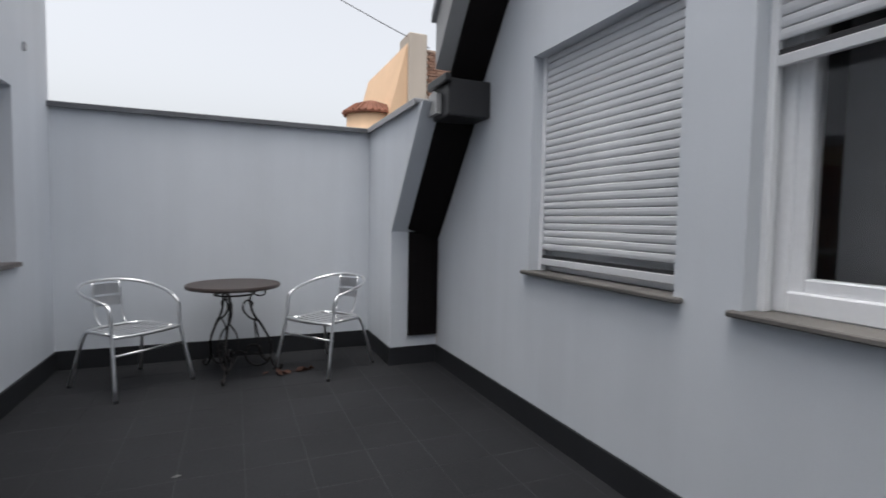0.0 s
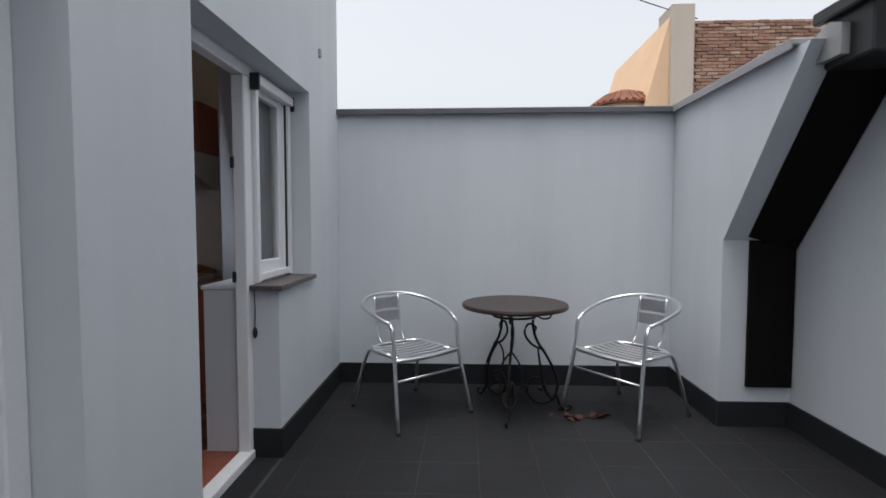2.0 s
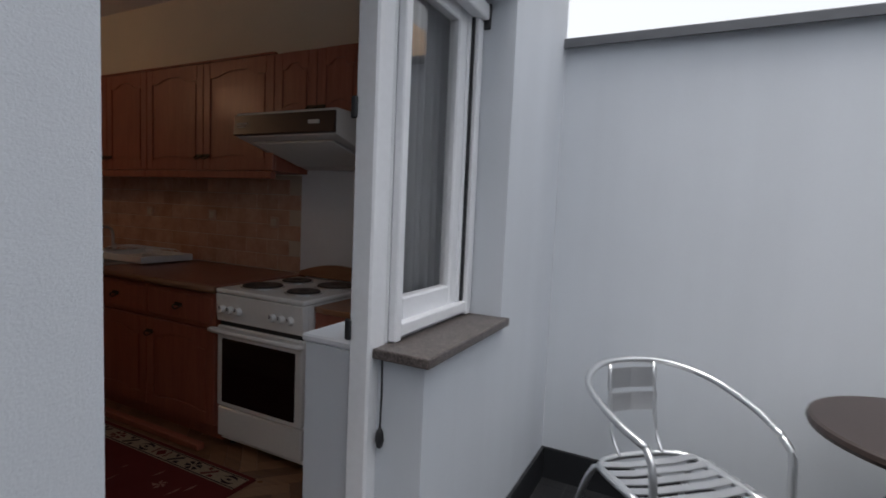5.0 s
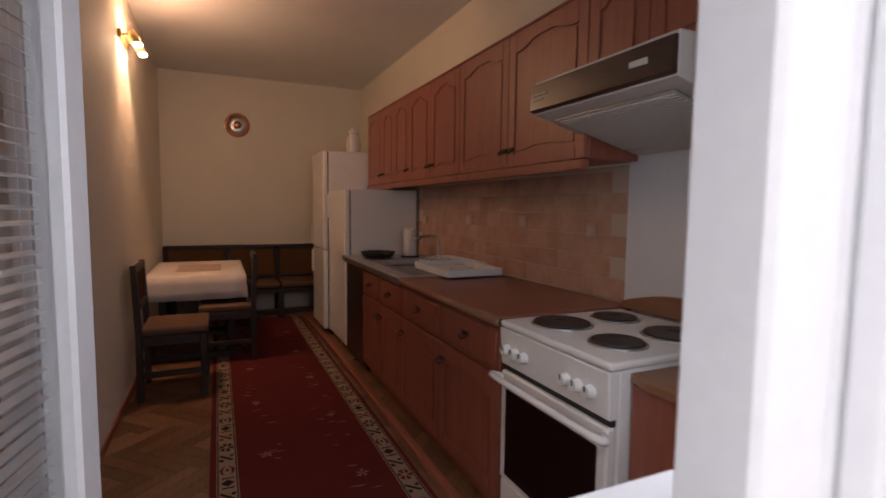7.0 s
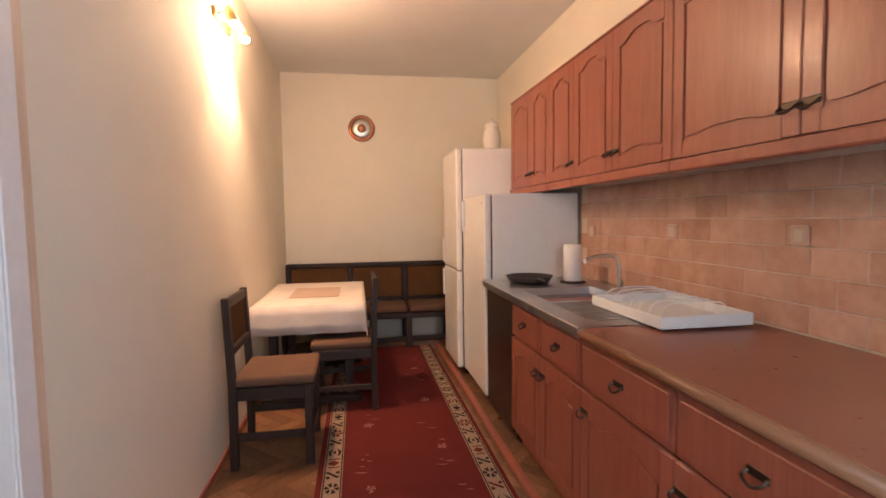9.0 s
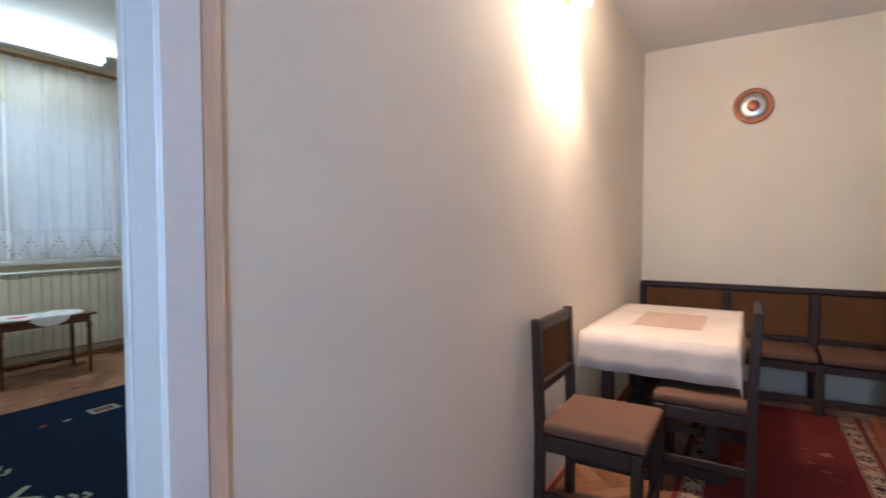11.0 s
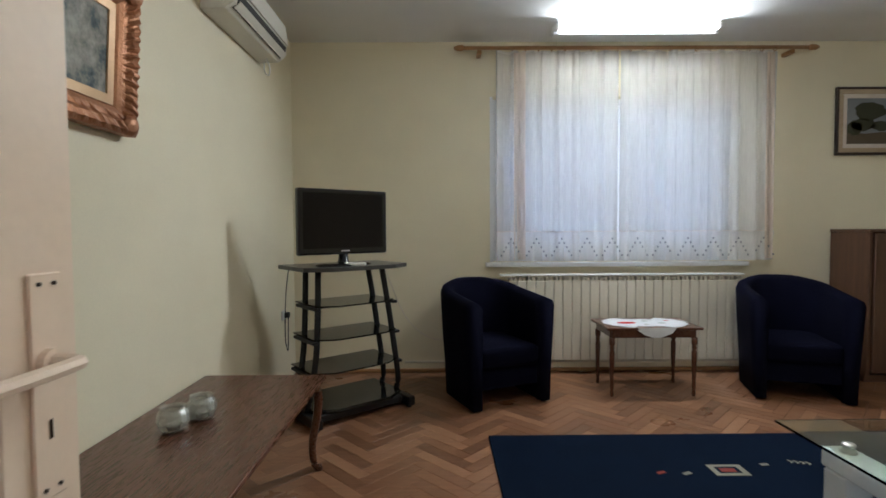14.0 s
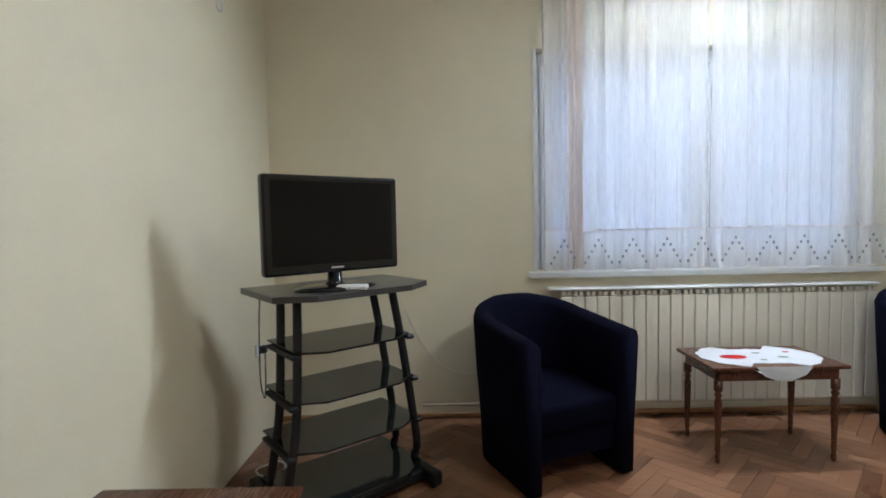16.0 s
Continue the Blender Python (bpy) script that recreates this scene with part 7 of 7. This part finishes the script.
for z0_, z1_, mt in ((0.09, 0.435, "walnut"), (0.81, 1.235, "walnut")):
    d_ = part("door", boxed(kx0 + 0.035, kx1 - 0.245, ky1 - 0.001, ky1 + 0.018, z0_, z1_, 0.004), M[mt], wc)
    part("handle", tube(bmesh.new(), [(kx1 - 0.29, ky1 + 0.018, (z0_ + z1_) / 2), (kx1 - 0.29, ky1 + 0.04, (z0_ + z1_) / 2)], 0.012, 10), M["brass"], d_, smooth=True)
part("side_door", boxed(kx1 - 0.205, kx1 - 0.035, ky1 - 0.001, ky1 + 0.018, 0.09, 1.235, 0.004), M["walnut"], wc)
nv_ = thing("white_ornament", pose(-5.80, -5.58, 0.4625), "small white china dish inside the cabinet niche", "ornament")
part_at("dish", lathe(bmesh.new(), [(0.03, 0), (0.05, 0.01), (0.075, 0.05), (0.07, 0.052), (0.045, 0.018), (0.01, 0.014)], 0, 0, 18), M["ceramic"], nv_, smooth=True)

# living-room door with frosted glass
dl3 = thing("door_3", pose(0, 0, 0), "cream panelled door with frosted glass, standing open", "door")
tagged(dl3, kind="structure")
f = bmesh.new()
jy0, jy1 = LN - 0.012, KS + 0.012
box(f, JW, JW + 0.010, jy0, -1.051, 0.0, DH - 0.022, 0.003)
box(f, JW, -2.170, -1.05, jy1, 0.0, DH - 0.022, 0.003)
box(f, JE - 0.022, JE, jy0, jy1, 0.0, DH - 0.022, 0.003)
box(f, JW, JE, jy0, jy1, DH - 0.022, DH, 0.003)
part("jamb_lining", f, M["door_white"], dl3)
f = bmesh.new()
for y0_, y1_ in ((KS + 0.001, KS + 0.013), (LN - 0.013, LN - 0.001)):
    if y0_ > -1:
        box(f, -2.245, -2.172, KS + 0.0125, KS + 0.020, 0.0, DH + 0.055, 0.003)
    else:
        box(f, JW - 0.055, JW - 0.001, y0_, y1_, 0.0, DH + 0.055, 0.004)
    box(f, JE + 0.001, JE + 0.055, y0_, y1_, 0.0, DH + 0.055, 0.004)
    box(f, JW - 0.001, JE + 0.001, y0_, y1_, DH + 0.001, DH + 0.055, 0.004)
part("casing", f, M["door_white"], dl3)
part("stop_bead", boxed(-2.1698, -2.163, -1.04, -1.02, 0.0, DH - 0.022, 0.002), M["door_white"], dl3)
part("strike_plate", boxed(JW + 0.0102, JW + 0.0125, LN - 0.009, LN + 0.004, 1.165, 1.205, 0.001), M["sill_grey"], dl3)
M["trim_wood"] = wood("pale_wood_trim", (0.60, 0.45, 0.33), (0.76, 0.60, 0.47), 0.5, "z")
part("trim_strip", boxed(-2.286, -2.2455, KS + 0.001, KS + 0.016, 0.0, DH + 0.05, 0.005), M["trim_wood"], dl3, "pale wooden cover strip")
ll = thing("door_leaf", pose(JE + 0.005, LN - 0.035, 0, 0, 0, -96.2), "leaf", "door")
del ll["label"], ll["category"]
ll.parent = dl3
LL = 0.935
s = bmesh.new()
box(s, 0, 0.11, -0.02, 0.02, 0.01, 2.10, 0.006)
box(s, LL - 0.11, LL, -0.02, 0.02, 0.01, 2.10, 0.006)
box(s, 0.11, LL - 0.11, -0.02, 0.02, 0.01, 0.20, 0.006)
box(s, 0.11, LL - 0.11, -0.02, 0.02, 0.785, 0.882, 0.006)
box(s, 0.11, LL - 0.11, -0.02, 0.02, 1.98, 2.10, 0.006)
part_at("leaf_frame", s, M["pvc_old"], ll)
part_at("frosted_pane", boxed(0.105, LL - 0.105, -0.004, 0.004, 0.877, 1.985), M["frosted"], ll)
part_at("lower_pane", boxed(0.105, LL - 0.105, -0.004, 0.004, 0.195, 0.79), M["frosted"], ll)
for sy in (-1, 1):
    h = bmesh.new()
    box(h, LL - 0.072, LL - 0.028, sy * 0.0205 if sy > 0 else -0.025, 0.025 if sy > 0 else -0.0205, 0.965, 1.235, 0.002)
    tube(h, [(LL - 0.05, sy * 0.0245, 1.13), (LL - 0.05, sy * 0.034, 1.13)], 0.016, 14)
    tube(h, smooth_pts([(LL - 0.05, sy * 0.026, 1.13), (LL - 0.05, sy * 0.062, 1.13), (LL - 0.07, sy * 0.07, 1.13), (LL - 0.165, sy * 0.068, 1.127)], 4), 0.009, 8)
    part_at("handle", h, M["pvc_old"], ll, "cream lever handle on a long plate")
    yk = sy * 0.0252
    part_at("keyhole", boxed(LL - 0.052, LL - 0.048, min(yk, yk + sy * 0.001), max(yk, yk + sy * 0.001), 1.037, 1.060), M["bronze"], ll)
    for z in (0.978, 1.222):
        for dx in (-0.010, 0.010):
            part_at("screw", tube(bmesh.new(), [(LL - 0.05 + dx, yk - sy * 0.0005, z), (LL - 0.05 + dx, yk + sy * 0.002, z)], 0.0026, 8), M["bronze"], ll)
part_at("lock_face", boxed(LL - 0.0005, LL + 0.002, -0.009, 0.009, 0.97, 1.15), M["pvc_old"], ll)

# ---- small pieces: herringbone parquet ----
M["parquet"], q_t, q_b = nodes_of("oak_parquet")
q_oi = q_t.nodes.new("ShaderNodeObjectInfo")
q_ge = q_t.nodes.new("ShaderNodeNewGeometry")
q_sum = q_t.nodes.new("ShaderNodeMath")
q_sum.operation = "ADD"
q_t.links.new(q_oi.outputs["Random"], q_sum.inputs[0])
q_t.links.new(q_ge.outputs["Random Per Island"], q_sum.inputs[1])
q_fr = q_t.nodes.new("ShaderNodeMath")
q_fr.operation = "FRACT"
q_t.links.new(q_sum.outputs[0], q_fr.inputs[0])
tone = ramp(q_t, q_fr.outputs[0], [(0.0, (0.10, 0.042, 0.018)), (0.4, (0.165, 0.074, 0.034)), (0.75, (0.225, 0.108, 0.052)), (1.0, (0.31, 0.165, 0.088))])
g_a = noise_of(q_t, coords(q_t, (3, 40, 3), (0, 0, radians(45))), 1.5, 6, 0.65)
g_b = noise_of(q_t, coords(q_t, (1, 1, 1)), 2.2, 4)
col = mixed(q_t, 0.30, tone, ramp(q_t, g_a, [(0.3, (0.06, 0.024, 0.010)), (0.7, (0.29, 0.155, 0.08))]))
q_t.links.new(col, q_b.inputs["Base Color"])
q_t.links.new(ramp(q_t, g_b, [(0.3, (0.26,) * 3), (0.7, (0.44,) * 3)]), q_b.inputs["Roughness"])
bumped(q_t, q_b, g_a, 0.1, 0.001)

PL, PWD = 0.385, 0.077   # block length and width
def block_mesh(rot):
    b = boxed(-PL / 2 + 0.0006, PL / 2 - 0.0006, -PWD / 2 + 0.0006, PWD / 2 - 0.0006, -0.012, 0.0, 0.0012)
    bmesh.ops.rotate(b, verts=b.verts, matrix=Matrix.Rotation(radians(rot), 3, "Z"))
    me = bpy.data.meshes.new("parquet_block")
    b.to_mesh(me)
    b.free()
    me.materials.append(M["parquet"])
    return me
blocks = {45: block_mesh(45), -45: block_mesh(-45)}
spots = []
# herringbone lattice turned by 45 degrees
ca, sa_ = math.cos(radians(45)), math.sin(radians(45))
n_ = round(PL / PWD)
for i in range(-95, 95):
    for j in range(-14, 14):
        for k in (0, 1):
            u = i * PWD + j * PL
            v = i * PWD - j * PL
            if k == 0:
                cu_, cv_, rot = u + PL / 2, v + PWD / 2, 45
            else:
                cu_, cv_, rot = u + PWD / 2, v + PWD + PL / 2, -45
            x, y = -3.4 + cu_ * ca - cv_ * sa_, -2.6 + cu_ * sa_ + cv_ * ca
            in_liv = LW + 0.1 < x < LE + 0.1 and LS - 0.1 < y < LN + 0.1
            in_kit = KF - 0.1 < x < XI + 0.1 and KS - 0.16 < y < KN + 0.1
            if in_liv or in_kit:
                spots.append((x, y, rot if k == 0 else 135))
near = [s for s in spots if -4.4 < s[0] < -0.9 and -5.75 < s[1] < -4.2]
near = near[:300]
pick = set(near)
for x, y, rot in spots:
    if (x, y, rot) in pick:
        o = new("parquet_block", blocks[45 if rot == 45 else -45])
        o.parent = floor_in
        o.location = (x, y, 0)
rest_v, rest_f = [], []
for x, y, rot in spots:
    if (x, y, rot) in pick:
        continue
    c_, s_ = math.cos(radians(rot)), math.sin(radians(rot))
    base = len(rest_v)
    L2, W2 = PL / 2 - 0.0006, PWD / 2 - 0.0006
    for z, ins in ((-0.012, 0), (-0.0012, 0), (0.0, 0.0012)):
        for sx, sy in ((-1, -1), (1, -1), (1, 1), (-1, 1)):
            px, py = sx * (L2 - ins), sy * (W2 - ins)
            rest_v.append((x + px * c_ - py * s_, y + px * s_ + py * c_, z))
    for k in range(4):
        a, b = k, (k + 1) % 4
        rest_f.append((base + a, base + b, base + 4 + b, base + 4 + a))
        rest_f.append((base + 4 + a, base + 4 + b, base + 8 + b, base + 8 + a))
    rest_f.append((base + 8, base + 9, base + 10, base + 11))
me_r = bpy.data.meshes.new("parquet_blocks")
me_r.from_pydata(rest_v, [], rest_f)
me_r.materials.append(M["parquet"])
pr = new("parquet_blocks", me_r)
pr.parent = floor_in
tagged(pr, "joined oak herringbone blocks", kind="stuff")

# ---- small pieces: wall tiles above the worktop ----
me_t = bpy.data.meshes.new("tile")
t_ = boxed(-0.0985, 0.0985, -0.0075, 0.002, -0.0485, 0.0485, 0.0025)
t_.to_mesh(me_t)
t_.free()
me_t.materials.append(M["tile"])
for row in range(6):
    for col in range(13):
        x = -1.772 - col * 0.2 - (0.1 if row % 2 else 0)
        if x < -4.24:
            continue
        o = new("tile", me_t)
        o.parent = tb_
        o.location = (x, KN - 0.0012, 0.922 + row * 0.101)

# ---- small pieces: bricks of the neighbouring wall ----
me_b = bpy.data.meshes.new("brick")
b_ = boxed(-0.117, 0.117, -0.05, 0.02, -0.0325, 0.0325, 0.006)
b_.to_mesh(me_b)
b_.free()
mb, tb, bb = nodes_of("weathered_brick_face")
oi_ = tb.nodes.new("ShaderNodeObjectInfo")
cb = ramp(tb, oi_.outputs["Random"], [(0.0, (0.16, 0.08, 0.055)), (0.45, (0.30, 0.15, 0.10)), (0.8, (0.38, 0.24, 0.17)), (1.0, (0.48, 0.40, 0.34))])
nb_ = noise_of(tb, coords(tb), 40, 4)
tb.links.new(mixed(tb, 0.35, cb, ramp(tb, nb_, [(0.3, (0.14, 0.075, 0.05)), (0.7, (0.46, 0.34, 0.27))])), bb.inputs["Base Color"])
bb.inputs["Roughness"].default_value = 0.95
bumped(tb, bb, nb_, 0.5, 0.01)
me_b.materials.append(mb)
rb = random.Random(9)
for row in range(27):
    for col in range(11):
        o = new("brick", me_b)
        o.parent = bw
        x = 6.19 + col * 0.246 + (0.123 if row % 2 else 0)
        o.matrix_basis = pose(x + rb.uniform(-.006, .006), 9.06 + rb.uniform(-.012, .014), 5.76 - row * 0.0755, rb.uniform(-1.5, 1.5), rb.uniform(-.8, .8), rb.uniform(-1.5, 1.5))

# ---- small pieces: tiles of the terrace floor ----
TP = 0.315
def cuts(start, lo, hi):
    """Joint lines one pitch apart through start, closed by the walls."""
    k0 = math.ceil((lo + 0.02 - start) / TP)
    k1 = math.floor((hi - 0.02 - start) / TP)
    return [lo] + [start + k * TP for k in range(k0, k1 + 1)] + [hi]
tile_meshes = {}
rt_ = random.Random(31)
xs_, ys_ = cuts(0.145, 0.017, 3.053), cuts(-0.033, -6.18, 1.295)
for xa, xb in zip(xs_, xs_[1:]):
    for ya, yb in zip(ys_, ys_[1:]):
        key = (round(xb - xa, 3), round(yb - ya, 3))
        if key not in tile_meshes:
            me_f = bpy.data.meshes.new("floor_tile")
            tf = boxed(-key[0] / 2 + 0.0014, key[0] / 2 - 0.0014, -key[1] / 2 + 0.0014, key[1] / 2 - 0.0014, -0.006, 0.0, 0.0012)
            tf.to_mesh(me_f)
            tf.free()
            me_f.materials.append(M["terrace_floor"])
            tile_meshes[key] = me_f
        o = new("floor_tile", tile_meshes[key])
        o.parent = fl
        o.matrix_basis = pose((xa + xb) / 2, (ya + yb) / 2, FZ + 0.006, rt_.uniform(-0.06, 0.06), rt_.uniform(-0.06, 0.06), 0)
